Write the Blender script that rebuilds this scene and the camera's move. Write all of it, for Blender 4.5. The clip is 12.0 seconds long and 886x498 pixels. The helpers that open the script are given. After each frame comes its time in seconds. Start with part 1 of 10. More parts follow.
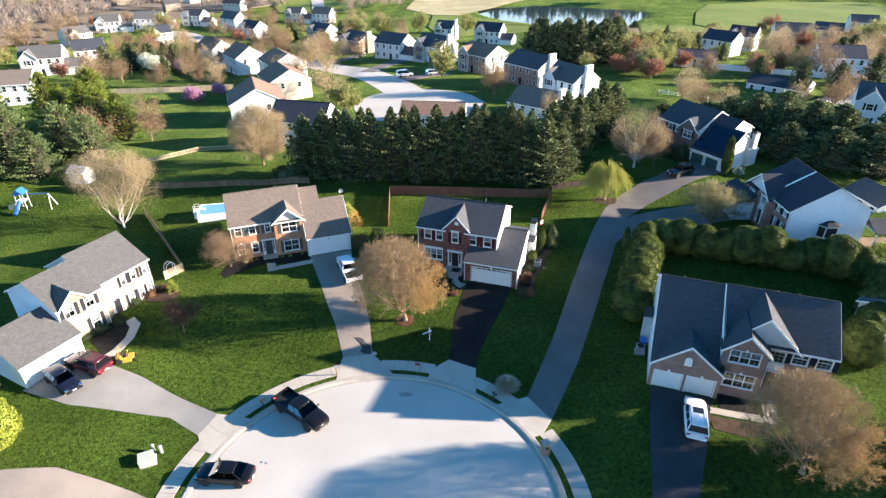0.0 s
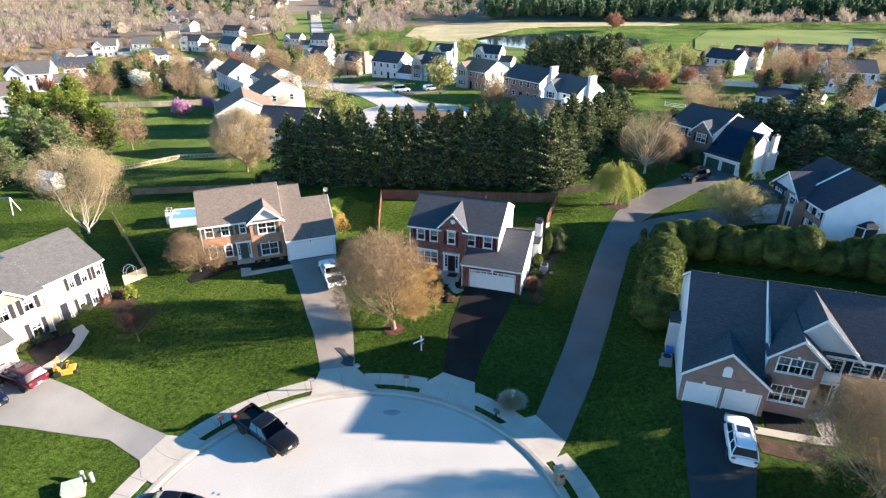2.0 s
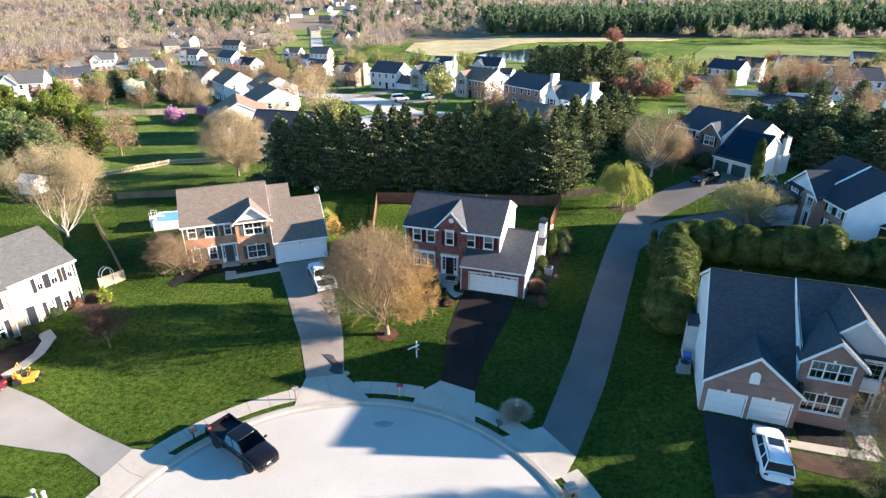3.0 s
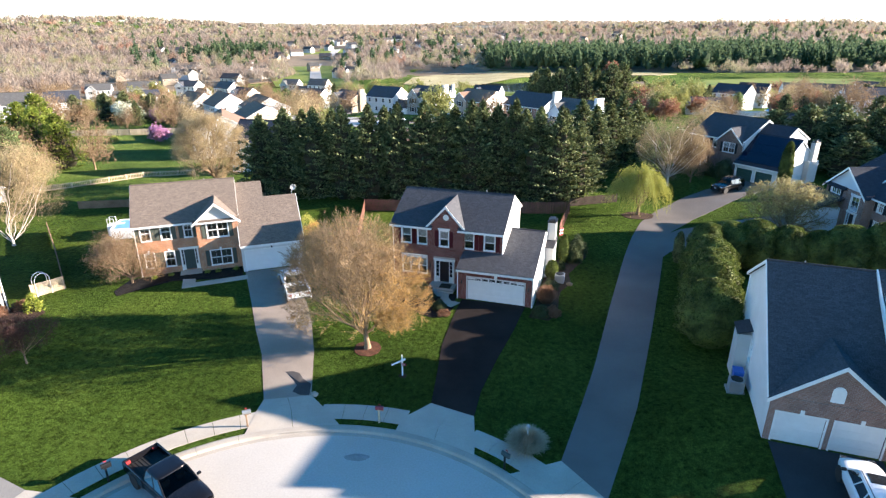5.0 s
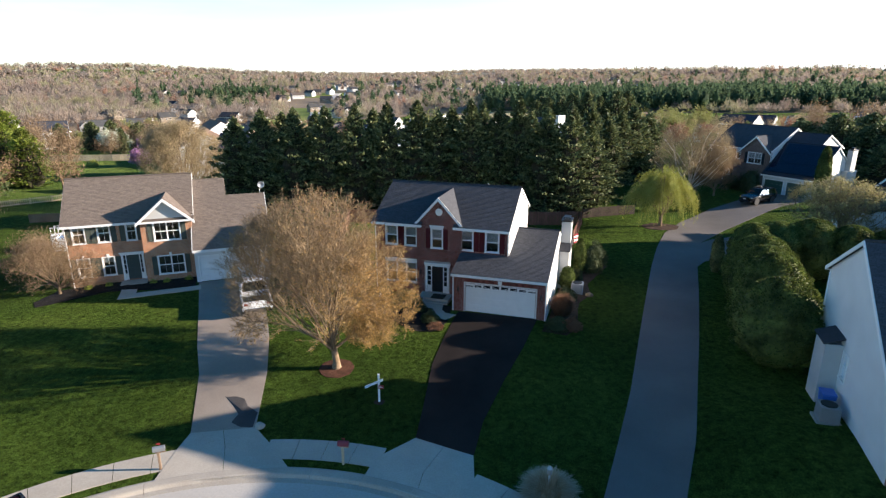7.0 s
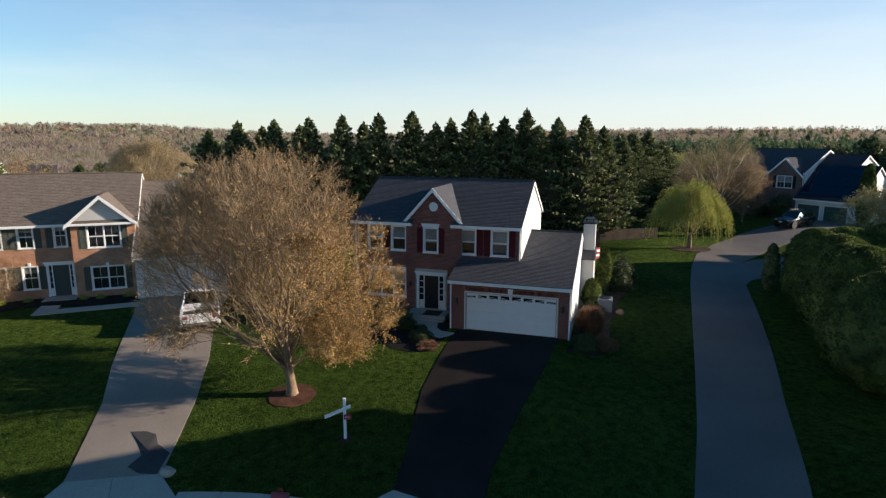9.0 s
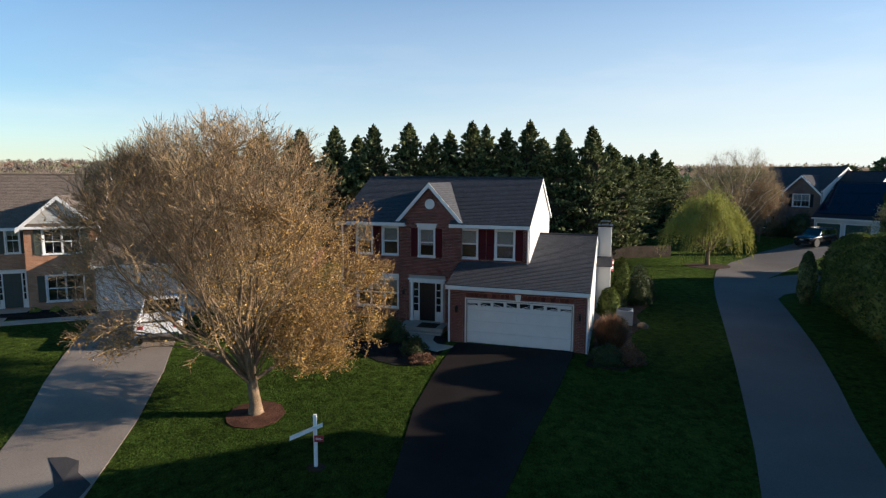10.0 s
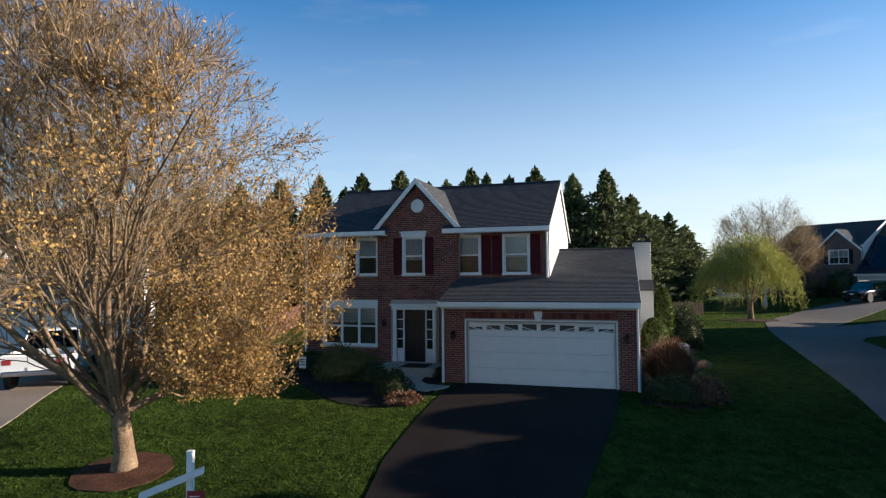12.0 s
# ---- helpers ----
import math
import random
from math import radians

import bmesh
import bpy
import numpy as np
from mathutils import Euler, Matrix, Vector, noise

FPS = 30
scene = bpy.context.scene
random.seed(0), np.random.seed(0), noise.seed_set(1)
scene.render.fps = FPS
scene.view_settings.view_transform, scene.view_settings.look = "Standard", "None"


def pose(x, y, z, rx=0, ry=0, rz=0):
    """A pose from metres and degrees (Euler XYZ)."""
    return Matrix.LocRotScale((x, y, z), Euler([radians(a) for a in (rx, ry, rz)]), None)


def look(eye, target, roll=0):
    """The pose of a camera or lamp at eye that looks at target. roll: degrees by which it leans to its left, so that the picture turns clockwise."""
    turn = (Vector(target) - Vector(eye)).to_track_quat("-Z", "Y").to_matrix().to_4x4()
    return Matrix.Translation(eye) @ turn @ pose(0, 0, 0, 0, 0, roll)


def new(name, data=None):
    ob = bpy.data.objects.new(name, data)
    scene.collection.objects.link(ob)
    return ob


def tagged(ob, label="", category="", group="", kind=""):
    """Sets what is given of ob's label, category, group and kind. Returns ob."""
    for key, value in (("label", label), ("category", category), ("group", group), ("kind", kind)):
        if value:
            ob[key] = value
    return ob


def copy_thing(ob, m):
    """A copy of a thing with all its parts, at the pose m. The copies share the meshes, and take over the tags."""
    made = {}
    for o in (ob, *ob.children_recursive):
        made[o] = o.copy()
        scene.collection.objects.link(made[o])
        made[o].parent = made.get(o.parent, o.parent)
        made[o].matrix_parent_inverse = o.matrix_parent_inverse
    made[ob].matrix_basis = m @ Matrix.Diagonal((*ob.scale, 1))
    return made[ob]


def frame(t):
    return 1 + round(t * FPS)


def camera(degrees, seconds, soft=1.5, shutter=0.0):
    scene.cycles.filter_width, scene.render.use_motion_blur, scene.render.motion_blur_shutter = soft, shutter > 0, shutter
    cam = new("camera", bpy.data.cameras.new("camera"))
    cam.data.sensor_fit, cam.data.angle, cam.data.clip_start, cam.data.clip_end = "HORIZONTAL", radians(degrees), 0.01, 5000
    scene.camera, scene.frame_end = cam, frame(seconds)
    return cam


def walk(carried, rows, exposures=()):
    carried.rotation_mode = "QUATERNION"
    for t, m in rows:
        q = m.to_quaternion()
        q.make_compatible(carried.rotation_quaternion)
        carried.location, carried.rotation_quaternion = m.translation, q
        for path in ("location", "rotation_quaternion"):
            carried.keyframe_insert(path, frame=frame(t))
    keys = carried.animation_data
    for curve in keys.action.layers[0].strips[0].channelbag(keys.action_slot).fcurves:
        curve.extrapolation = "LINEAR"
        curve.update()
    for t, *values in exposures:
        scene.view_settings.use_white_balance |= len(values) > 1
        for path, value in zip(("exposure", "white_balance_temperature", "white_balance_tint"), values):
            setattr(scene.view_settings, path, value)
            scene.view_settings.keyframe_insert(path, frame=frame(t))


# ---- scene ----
cam = camera(75.1, 12.0, 1.3)
METRES, EYE, TILT, LEAN, TURN = 53.5, 39.0, -30.0, 0.0, 0.0
ROWS = [
    (0.0, 0.0, 0.0, 0.0, 0.0, 0.0, -0.0),
    (0.5, 0.0028, 0.0368, -0.0158, -0.0, 0.67, -0.01),
    (1.0, 0.0055, 0.0736, -0.0319, -0.0, 1.45, -0.01),
    (1.5, 0.008, 0.1107, -0.0478, -0.01, 2.33, -0.02),
    (2.0, 0.0105, 0.1482, -0.0634, -0.01, 3.24, -0.03),
    (2.5, 0.0126, 0.1864, -0.0773, -0.01, 4.1, -0.02),
    (4.5, 0.0225, 0.35, -0.1263, -0.04, 7.78, -0.0),
    (5.0, 0.0253, 0.3944, -0.1364, -0.04, 8.82, -0.0),
    (5.5, 0.0283, 0.4397, -0.1451, -0.03, 9.85, 0.02),
    (6.0, 0.0313, 0.4849, -0.153, -0.03, 10.93, 0.03),
    (6.5, 0.034, 0.5294, -0.1605, -0.03, 12.07, 0.02),
    (7.0, 0.0359, 0.5724, -0.1678, -0.02, 13.26, -0.02),
    (9.0, 0.0411, 0.738, -0.1909, -0.06, 19.16, -0.17),
    (9.5, 0.0421, 0.7798, -0.1943, -0.09, 20.94, -0.19),
    (10.0, 0.0431, 0.8203, -0.1968, -0.14, 22.84, -0.21),
    (10.5, 0.0444, 0.8595, -0.1989, -0.16, 24.94, -0.12),
    (11.0, 0.0467, 0.8966, -0.2009, -0.03, 27.32, 0.04),
    (11.5, 0.0484, 0.933, -0.2017, 0.11, 29.88, 0.16),
    (12.0, 0.05, 0.9702, -0.2012, 0.30, 32.72, 0.36),
]
EXPOSURES = [(0.0, 2.34, 6850, 14), (5.0, 2.42, 6850, 14), (7.0, 1.66, 6850, 13), (9.0, 0.93, 7000, 13), (12.0, 1.03, 6820, 12)]
walk(cam, [(t, pose(0, 0, EYE, TILT, LEAN, TURN) @ pose(METRES * x, METRES * y, METRES * z, 90 + pitch, roll, yaw)) for t, x, y, z, yaw, pitch, roll in ROWS], EXPOSURES)

# ---- light ----
SUN_ELEVATION, SUN_AZIMUTH = 15.2, 2.0      # degrees; azimuth from +x towards +y
world = bpy.data.worlds.new("sky")
scene.world = world
world.use_nodes = True
wn = world.node_tree
sky = wn.nodes.new("ShaderNodeTexSky")
sky.sky_type, sky.sun_disc = "NISHITA", False
sky.sun_elevation, sky.sun_rotation = radians(SUN_ELEVATION), radians(90 - SUN_AZIMUTH)
sky.altitude, sky.air_density, sky.dust_density, sky.ozone_density = 100, 1.0, 0.35, 2.2
cool = wn.nodes.new("ShaderNodeMix")
cool.data_type, cool.blend_type = "RGBA", "MULTIPLY"
cool.inputs[0].default_value, cool.inputs[7].default_value = 1.0, (0.98, 1.125, 1.28, 1)
wn.links.new(sky.outputs[0], cool.inputs[6])
# thin drawn-out cirrus: paler and a little brighter where it lies
drawn, veil = wn.nodes.new("ShaderNodeMapping"), wn.nodes.new("ShaderNodeTexNoise")
wn.links.new(wn.nodes.new("ShaderNodeTexCoord").outputs["Generated"], drawn.inputs[0])
drawn.inputs["Scale"].default_value, drawn.inputs["Rotation"].default_value = (1.2, 1.6, 7.0), (0.12, 0.05, 0.4)
wn.links.new(drawn.outputs[0], veil.inputs["Vector"])
veil.inputs["Scale"].default_value, veil.inputs["Detail"].default_value, veil.inputs["Roughness"].default_value = 1.6, 5.0, 0.6
pale, glow, tint = wn.nodes.new("ShaderNodeMapRange"), wn.nodes.new("ShaderNodeMapRange"), wn.nodes.new("ShaderNodeHueSaturation")
for nd, lo, hi in ((pale, 1.68, 1.25), (glow, 1.22, 1.30)):
    wn.links.new(veil.outputs["Fac"], nd.inputs[0])
    nd.inputs[1].default_value, nd.inputs[2].default_value, nd.inputs[3].default_value, nd.inputs[4].default_value = 0.42, 0.72, lo, hi
wn.links.new(pale.outputs[0], tint.inputs["Saturation"])
wn.links.new(glow.outputs[0], tint.inputs["Value"])
wn.links.new(cool.outputs[2], tint.inputs["Color"])
# pale haze low in the sky, stronger towards the sun
way, low, side, thick, hazy = wn.nodes.new("ShaderNodeSeparateXYZ"), wn.nodes.new("ShaderNodeMapRange"), wn.nodes.new("ShaderNodeMapRange"), wn.nodes.new("ShaderNodeMath"), wn.nodes.new("ShaderNodeMix")
wn.links.new(drawn.inputs[0].links[0].from_socket, way.inputs[0])
low.interpolation_type = "SMOOTHSTEP"
for nd, sock, lo, hi, a, b in ((low, 2, 0.54, -0.05, 0.0, 1.0), (side, 0, -1.0, 1.0, 0.42, 1.0)):
    wn.links.new(way.outputs[sock], nd.inputs[0])
    nd.inputs[1].default_value, nd.inputs[2].default_value, nd.inputs[3].default_value, nd.inputs[4].default_value = lo, hi, a, b
thick.operation = "MULTIPLY"
wn.links.new(low.outputs[0], thick.inputs[0])
wn.links.new(side.outputs[0], thick.inputs[1])
hazy.data_type = "RGBA"
wn.links.new(thick.outputs[0], hazy.inputs[0])
wn.links.new(tint.outputs[0], hazy.inputs[6])
hazy.inputs[7].default_value = (7.3, 8.1, 8.8, 1)
# the blue deepens towards the zenith
high, deep = wn.nodes.new("ShaderNodeMapRange"), wn.nodes.new("ShaderNodeMix")
wn.links.new(way.outputs[2], high.inputs[0])
high.interpolation_type = "SMOOTHSTEP"
high.inputs[1].default_value, high.inputs[2].default_value = 0.42, 0.92
deep.data_type, deep.blend_type = "RGBA", "MULTIPLY"
wn.links.new(high.outputs[0], deep.inputs[0])
wn.links.new(hazy.outputs[2], deep.inputs[6])
deep.inputs[7].default_value = (0.76, 0.60, 0.49, 1)
wn.links.new(deep.outputs[2], wn.nodes["Background"].inputs[0])
wn.nodes["Background"].inputs[1].default_value = 0.062
sun = new("sun", bpy.data.lights.new("sun", "SUN"))
sun.data.energy, sun.data.angle, sun.data.color = 4.5, radians(0.55), (1.0, 0.915, 0.81)
SUNWAY = Vector((math.cos(radians(SUN_ELEVATION)) * math.cos(radians(SUN_AZIMUTH)), math.cos(radians(SUN_ELEVATION)) * math.sin(radians(SUN_AZIMUTH)), math.sin(radians(SUN_ELEVATION))))
sun.matrix_basis = look(SUNWAY * 200, (0, 0, 0))

# ---- materials ----
def node_mat(name):
    m = bpy.data.materials.new(name)
    m.use_nodes = True
    t = m.node_tree
    return m, t, t.nodes["Principled BSDF"]


def link(t, a, b):
    t.links.new(a, b)


def noise_node(t, scale, detail=3.0, rough=0.55, vec=None):
    n = t.nodes.new("ShaderNodeTexNoise")
    n.inputs["Scale"].default_value, n.inputs["Detail"].default_value, n.inputs["Roughness"].default_value = scale, detail, rough
    if vec is None:
        vec = t.nodes.new("ShaderNodeNewGeometry").outputs["Position"]
    link(t, vec, n.inputs["Vector"])
    return n.outputs["Fac"]


def ramp(t, fac, stops):
    r = t.nodes.new("ShaderNodeValToRGB")
    el = r.color_ramp.elements
    while len(el) < len(stops):
        el.new(0.5)
    for e, (p, c) in zip(el, stops):
        e.position, e.color = p, (*c, 1) if len(c) == 3 else c
    link(t, fac, r.inputs[0])
    return r.outputs[0]


def mix(t, fac, a, b, kind="MIX"):
    n = t.nodes.new("ShaderNodeMix")
    n.data_type, n.blend_type = "RGBA", kind
    for sock, val in ((n.inputs[0], fac), (n.inputs[6], a), (n.inputs[7], b)):
        if hasattr(val, "is_linked"):
            link(t, val, sock)
        else:
            sock.default_value = val if isinstance(val, float) else (*val, 1)
    return n.outputs[2]


def bump(t, bsdf, height, strength, distance):
    b = t.nodes.new("ShaderNodeBump")
    b.inputs["Strength"].default_value, b.inputs["Distance"].default_value = strength, distance
    link(t, height, b.inputs["Height"])
    link(t, b.outputs[0], bsdf.inputs["Normal"])
    return b


def math_node(t, op, a, b=0.0):
    n = t.nodes.new("ShaderNodeMath")
    n.operation = op
    for sock, val in ((n.inputs[0], a), (n.inputs[1], b)):
        if hasattr(val, "is_linked"):
            link(t, val, sock)
        else:
            sock.default_value = val
    return n.outputs[0]


def surf(name, c1, c2, rough=0.8, big=0.4, fine=14.0, vary=0.25, relief=0.15, depth=0.01, metal=0.0, spec=0.15, island=0.0):
    """A plain rough surface: two colours in large patches, fine grain and relief."""
    m, t, p = node_mat(name)
    col = ramp(t, noise_node(t, big, 4), [(0.32, c1), (0.68, c2)])
    grain = noise_node(t, fine, 4, 0.65)
    g = ramp(t, grain, [(0.25, (1 - vary,) * 3), (0.75, (1 + vary,) * 3)])
    col = mix(t, 1.0, col, g, "MULTIPLY")
    if island:
        r = t.nodes.new("ShaderNodeNewGeometry").outputs["Random Per Island"]
        col = mix(t, 1.0, col, ramp(t, r, [(0.0, (1 - island,) * 3), (1.0, (1 + island,) * 3)]), "MULTIPLY")
    link(t, col, p.inputs["Base Color"])
    p.inputs["Roughness"].default_value, p.inputs["Metallic"].default_value = rough, metal
    p.inputs["Specular IOR Level"].default_value = spec
    if relief:
        bump(t, p, grain, relief, depth)
    return m


def uv_of(t):
    return t.nodes.new("ShaderNodeTexCoord").outputs["UV"]


def brick_mat(name, c1, c2, mortar):
    """Brickwork laid out in metres along each wall."""
    m, t, p = node_mat(name)
    uv = uv_of(t)
    b = t.nodes.new("ShaderNodeTexBrick")
    link(t, uv, b.inputs["Vector"])
    b.inputs["Scale"].default_value, b.inputs["Brick Width"].default_value, b.inputs["Row Height"].default_value = 1.0, 0.213, 0.076
    b.inputs["Mortar Size"].default_value, b.inputs["Mortar Smooth"].default_value, b.inputs["Bias"].default_value = 0.010, 0.2, -0.1
    b.inputs["Color1"].default_value, b.inputs["Color2"].default_value, b.inputs["Mortar"].default_value = (*c1, 1), (*c2, 1), (*mortar, 1)
    col = mix(t, 1.0, b.outputs["Color"], ramp(t, noise_node(t, 1.3, 4), [(0.25, (0.75,) * 3), (0.75, (1.2,) * 3)]), "MULTIPLY")
    link(t, col, p.inputs["Base Color"])
    p.inputs["Roughness"].default_value = 0.9
    inv = math_node(t, "SUBTRACT", 1.0, b.outputs["Fac"])
    bump(t, p, inv, 0.6, 0.008)
    return m


def siding_mat(name, c, lap=0.115):
    """Lapped boards: each course leans out to its lower edge."""
    m, t, p = node_mat(name)
    s = t.nodes.new("ShaderNodeSeparateXYZ")
    link(t, uv_of(t), s.inputs[0])
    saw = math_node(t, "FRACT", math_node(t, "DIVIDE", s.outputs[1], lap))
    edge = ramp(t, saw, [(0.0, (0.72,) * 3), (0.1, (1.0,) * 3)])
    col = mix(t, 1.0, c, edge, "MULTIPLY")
    col = mix(t, 1.0, col, ramp(t, noise_node(t, 0.7, 4), [(0.3, (0.9,) * 3), (0.7, (1.04,) * 3)]), "MULTIPLY")
    link(t, col, p.inputs["Base Color"])
    p.inputs["Roughness"].default_value = 0.55
    bump(t, p, math_node(t, "SUBTRACT", 1.0, saw), 0.5, 0.012)
    return m


def shingle_mat(name, c1, c2, c3):
    """Asphalt shingles: tabs of slightly different greys in courses, with grit and faint streaks."""
    m, t, p = node_mat(name)
    b = t.nodes.new("ShaderNodeTexBrick")
    link(t, uv_of(t), b.inputs["Vector"])
    b.inputs["Scale"].default_value, b.inputs["Brick Width"].default_value, b.inputs["Row Height"].default_value = 1.0, 0.31, 0.145
    b.inputs["Mortar Size"].default_value, b.inputs["Bias"].default_value = 0.004, 0.0
    b.inputs["Color1"].default_value, b.inputs["Color2"].default_value = (*[v * 0.92 for v in c1], 1), (*[v * 1.1 for v in c2], 1)
    b.inputs["Mortar"].default_value = (*[v * 0.5 for v in c1], 1)
    col = mix(t, noise_node(t, 0.35, 5), b.outputs["Color"], c3)
    col = mix(t, 1.0, col, ramp(t, noise_node(t, 14, 5, 0.7), [(0.3, (0.6,) * 3), (0.7, (1.42,) * 3)]), "MULTIPLY")
    link(t, col, p.inputs["Base Color"])
    p.inputs["Roughness"].default_value, p.inputs["Specular IOR Level"].default_value = 0.9, 0.12
    bump(t, p, math_node(t, "SUBTRACT", 1.0, b.outputs["Fac"]), 0.5, 0.01)
    return m


def paint(name, c, rough=0.45, metal=0.0, vary=0.06, coat=0.0, spec=0.5):
    m, t, p = node_mat(name)
    col = mix(t, 1.0, c, ramp(t, noise_node(t, 2.5, 4), [(0.3, (1 - vary,) * 3), (0.7, (1 + vary,) * 3)]), "MULTIPLY")
    link(t, col, p.inputs["Base Color"])
    p.inputs["Roughness"].default_value, p.inputs["Metallic"].default_value = rough, metal
    p.inputs["Coat Weight"].default_value, p.inputs["Coat Roughness"].default_value = coat, 0.04
    p.inputs["Specular IOR Level"].default_value = spec
    return m


def glass_mat(name, tint, ior=1.45):
    """A window pane: dark and clear, with a mirror's sheen."""
    m, t, p = node_mat(name)
    t.nodes.remove(p)
    gl, tr, mx = t.nodes.new("ShaderNodeBsdfGlossy"), t.nodes.new("ShaderNodeBsdfTransparent"), t.nodes.new("ShaderNodeMixShader")
    gl.inputs["Roughness"].default_value = 0.03
    gl.inputs["Color"].default_value = (0.9, 0.95, 1, 1)
    tr.inputs["Color"].default_value = (*tint, 1)
    fr = t.nodes.new("ShaderNodeFresnel")
    fr.inputs[0].default_value = ior
    link(t, fr.outputs[0], mx.inputs[0])
    link(t, tr.outputs[0], mx.inputs[1])
    link(t, gl.outputs[0], mx.inputs[2])
    link(t, mx.outputs[0], t.nodes["Material Output"].inputs[0])
    return m


def leaf_mat(name, stops, through_light=0.35, rough=0.6, patch=0.0):
    """Leaves: each its own tone out of a range, with light shining through."""
    m, t, p = node_mat(name)
    r = t.nodes.new("ShaderNodeNewGeometry").outputs["Random Per Island"]
    n = len(stops)
    col = ramp(t, r, [(i / max(1, n - 1), c) for i, c in enumerate(stops)])
    if patch:
        pn = ramp(t, noise_node(t, patch, 3, 0.7), [(0.34, (0.42,) * 3), (0.66, (1.5,) * 3)])
        col = mix(t, 1.0, col, pn, "MULTIPLY")
    link(t, col, p.inputs["Base Color"])
    p.inputs["Roughness"].default_value, p.inputs["Specular IOR Level"].default_value = rough, 0.15
    tl, mx = t.nodes.new("ShaderNodeBsdfTranslucent"), t.nodes.new("ShaderNodeMixShader")
    link(t, col, tl.inputs[0])
    mx.inputs[0].default_value = through_light
    link(t, p.outputs[0], mx.inputs[1])
    link(t, tl.outputs[0], mx.inputs[2])
    link(t, mx.outputs[0], t.nodes["Material Output"].inputs[0])
    return m


def lawn_mat():
    """Mown grass: fine blades, clumps, paler and yellower patches, leaf litter where the woods stand far off."""
    m, t, p = node_mat("lawn")
    pos = t.nodes.new("ShaderNodeNewGeometry").outputs["Position"]
    col = ramp(t, noise_node(t, 0.11, 5), [(0.3, (0.033, 0.059, 0.010)), (0.5, (0.051, 0.085, 0.014)), (0.72, (0.084, 0.117, 0.021))])
    col = mix(t, 1.0, col, ramp(t, noise_node(t, 2.6, 6, 0.78), [(0.32, (0.30,) * 3), (0.68, (1.70,) * 3)]), "MULTIPLY")
    stretch = t.nodes.new("ShaderNodeMapping")
    stretch.inputs["Rotation"].default_value[2] = 0.5
    stretch.inputs["Scale"].default_value = (22, 9, 10)
    link(t, pos, stretch.inputs[0])
    blades = noise_node(t, 1.0, 4, 0.7, stretch.outputs[0])
    col = mix(t, 1.0, col, ramp(t, blades, [(0.27, (0.35,) * 3), (0.73, (1.65,) * 3)]), "MULTIPLY")
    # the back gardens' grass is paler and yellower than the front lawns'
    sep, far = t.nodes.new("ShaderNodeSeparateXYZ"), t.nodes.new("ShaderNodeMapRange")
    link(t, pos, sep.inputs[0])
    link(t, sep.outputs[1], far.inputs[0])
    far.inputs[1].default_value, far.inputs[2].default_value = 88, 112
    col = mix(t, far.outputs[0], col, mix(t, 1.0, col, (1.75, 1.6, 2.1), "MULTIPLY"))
    link(t, col, p.inputs["Base Color"])
    p.inputs["Roughness"].default_value, p.inputs["Specular IOR Level"].default_value = 0.95, 0.03
    both = math_node(t, "ADD", blades, math_node(t, "MULTIPLY", noise_node(t, 2.2, 3), 1.6))
    bump(t, p, both, 1.0, 0.25)
    return m


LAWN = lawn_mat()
STREET = surf("street_concrete", (0.40, 0.365, 0.325), (0.475, 0.435, 0.39), 0.85, 0.12, 9, 0.10, 0.12, 0.01)
WALKWAY = surf("pavement_concrete", (0.37, 0.325, 0.27), (0.45, 0.395, 0.33), 0.85, 0.5, 16, 0.14, 0.2, 0.01)
KERB = surf("kerb_concrete", (0.32, 0.28, 0.235), (0.39, 0.345, 0.29), 0.85, 0.6, 16, 0.14, 0.2, 0.01)
TAR_OLD = surf("worn_asphalt", (0.235, 0.19, 0.155), (0.315, 0.26, 0.215), 0.9, 0.25, 28, 0.3, 0.35, 0.01)
TAR_LANE = surf("grey_asphalt", (0.130, 0.113, 0.103), (0.172, 0.151, 0.138), 0.9, 0.2, 28, 0.28, 0.35, 0.01)
TAR_NEW = surf("sealed_asphalt", (0.017, 0.0135, 0.0125), (0.030, 0.024, 0.022), 0.75, 0.35, 30, 0.35, 0.3, 0.008, spec=0.06)
TAR_DARK = surf("dark_asphalt", (0.034, 0.034, 0.037), (0.052, 0.052, 0.056), 0.85, 0.3, 28, 0.35, 0.3, 0.008)
TAR_PALE = surf("pale_asphalt", (0.20, 0.186, 0.168), (0.265, 0.245, 0.222), 0.9, 0.25, 26, 0.25, 0.3, 0.01)
PATCH = surf("asphalt_patch", (0.05, 0.045, 0.045), (0.07, 0.065, 0.065), 0.9, 1.0, 30, 0.3, 0.3, 0.008)
MULCH_DARK = surf("dark_mulch", (0.010, 0.009, 0.009), (0.024, 0.020, 0.018), 1.0, 1.5, 22, 0.6, 0.9, 0.05)
MULCH_RED = surf("red_brown_mulch", (0.060, 0.027, 0.017), (0.11, 0.050, 0.031), 1.0, 2.0, 24, 0.6, 0.9, 0.05)
MULCH_BROWN = surf("brown_mulch", (0.045, 0.028, 0.020), (0.08, 0.05, 0.034), 1.0, 1.5, 22, 0.55, 0.9, 0.05)
BRICK_RED = brick_mat("red_brick", (0.140, 0.038, 0.031), (0.225, 0.064, 0.047), (0.44, 0.35, 0.30))
BRICK_TAN = brick_mat("tan_brick", (0.36, 0.145, 0.070), (0.47, 0.215, 0.105), (0.42, 0.33, 0.25))
BRICK_BROWN = brick_mat("brown_brick", (0.21, 0.095, 0.072), (0.29, 0.14, 0.105), (0.36, 0.30, 0.26))
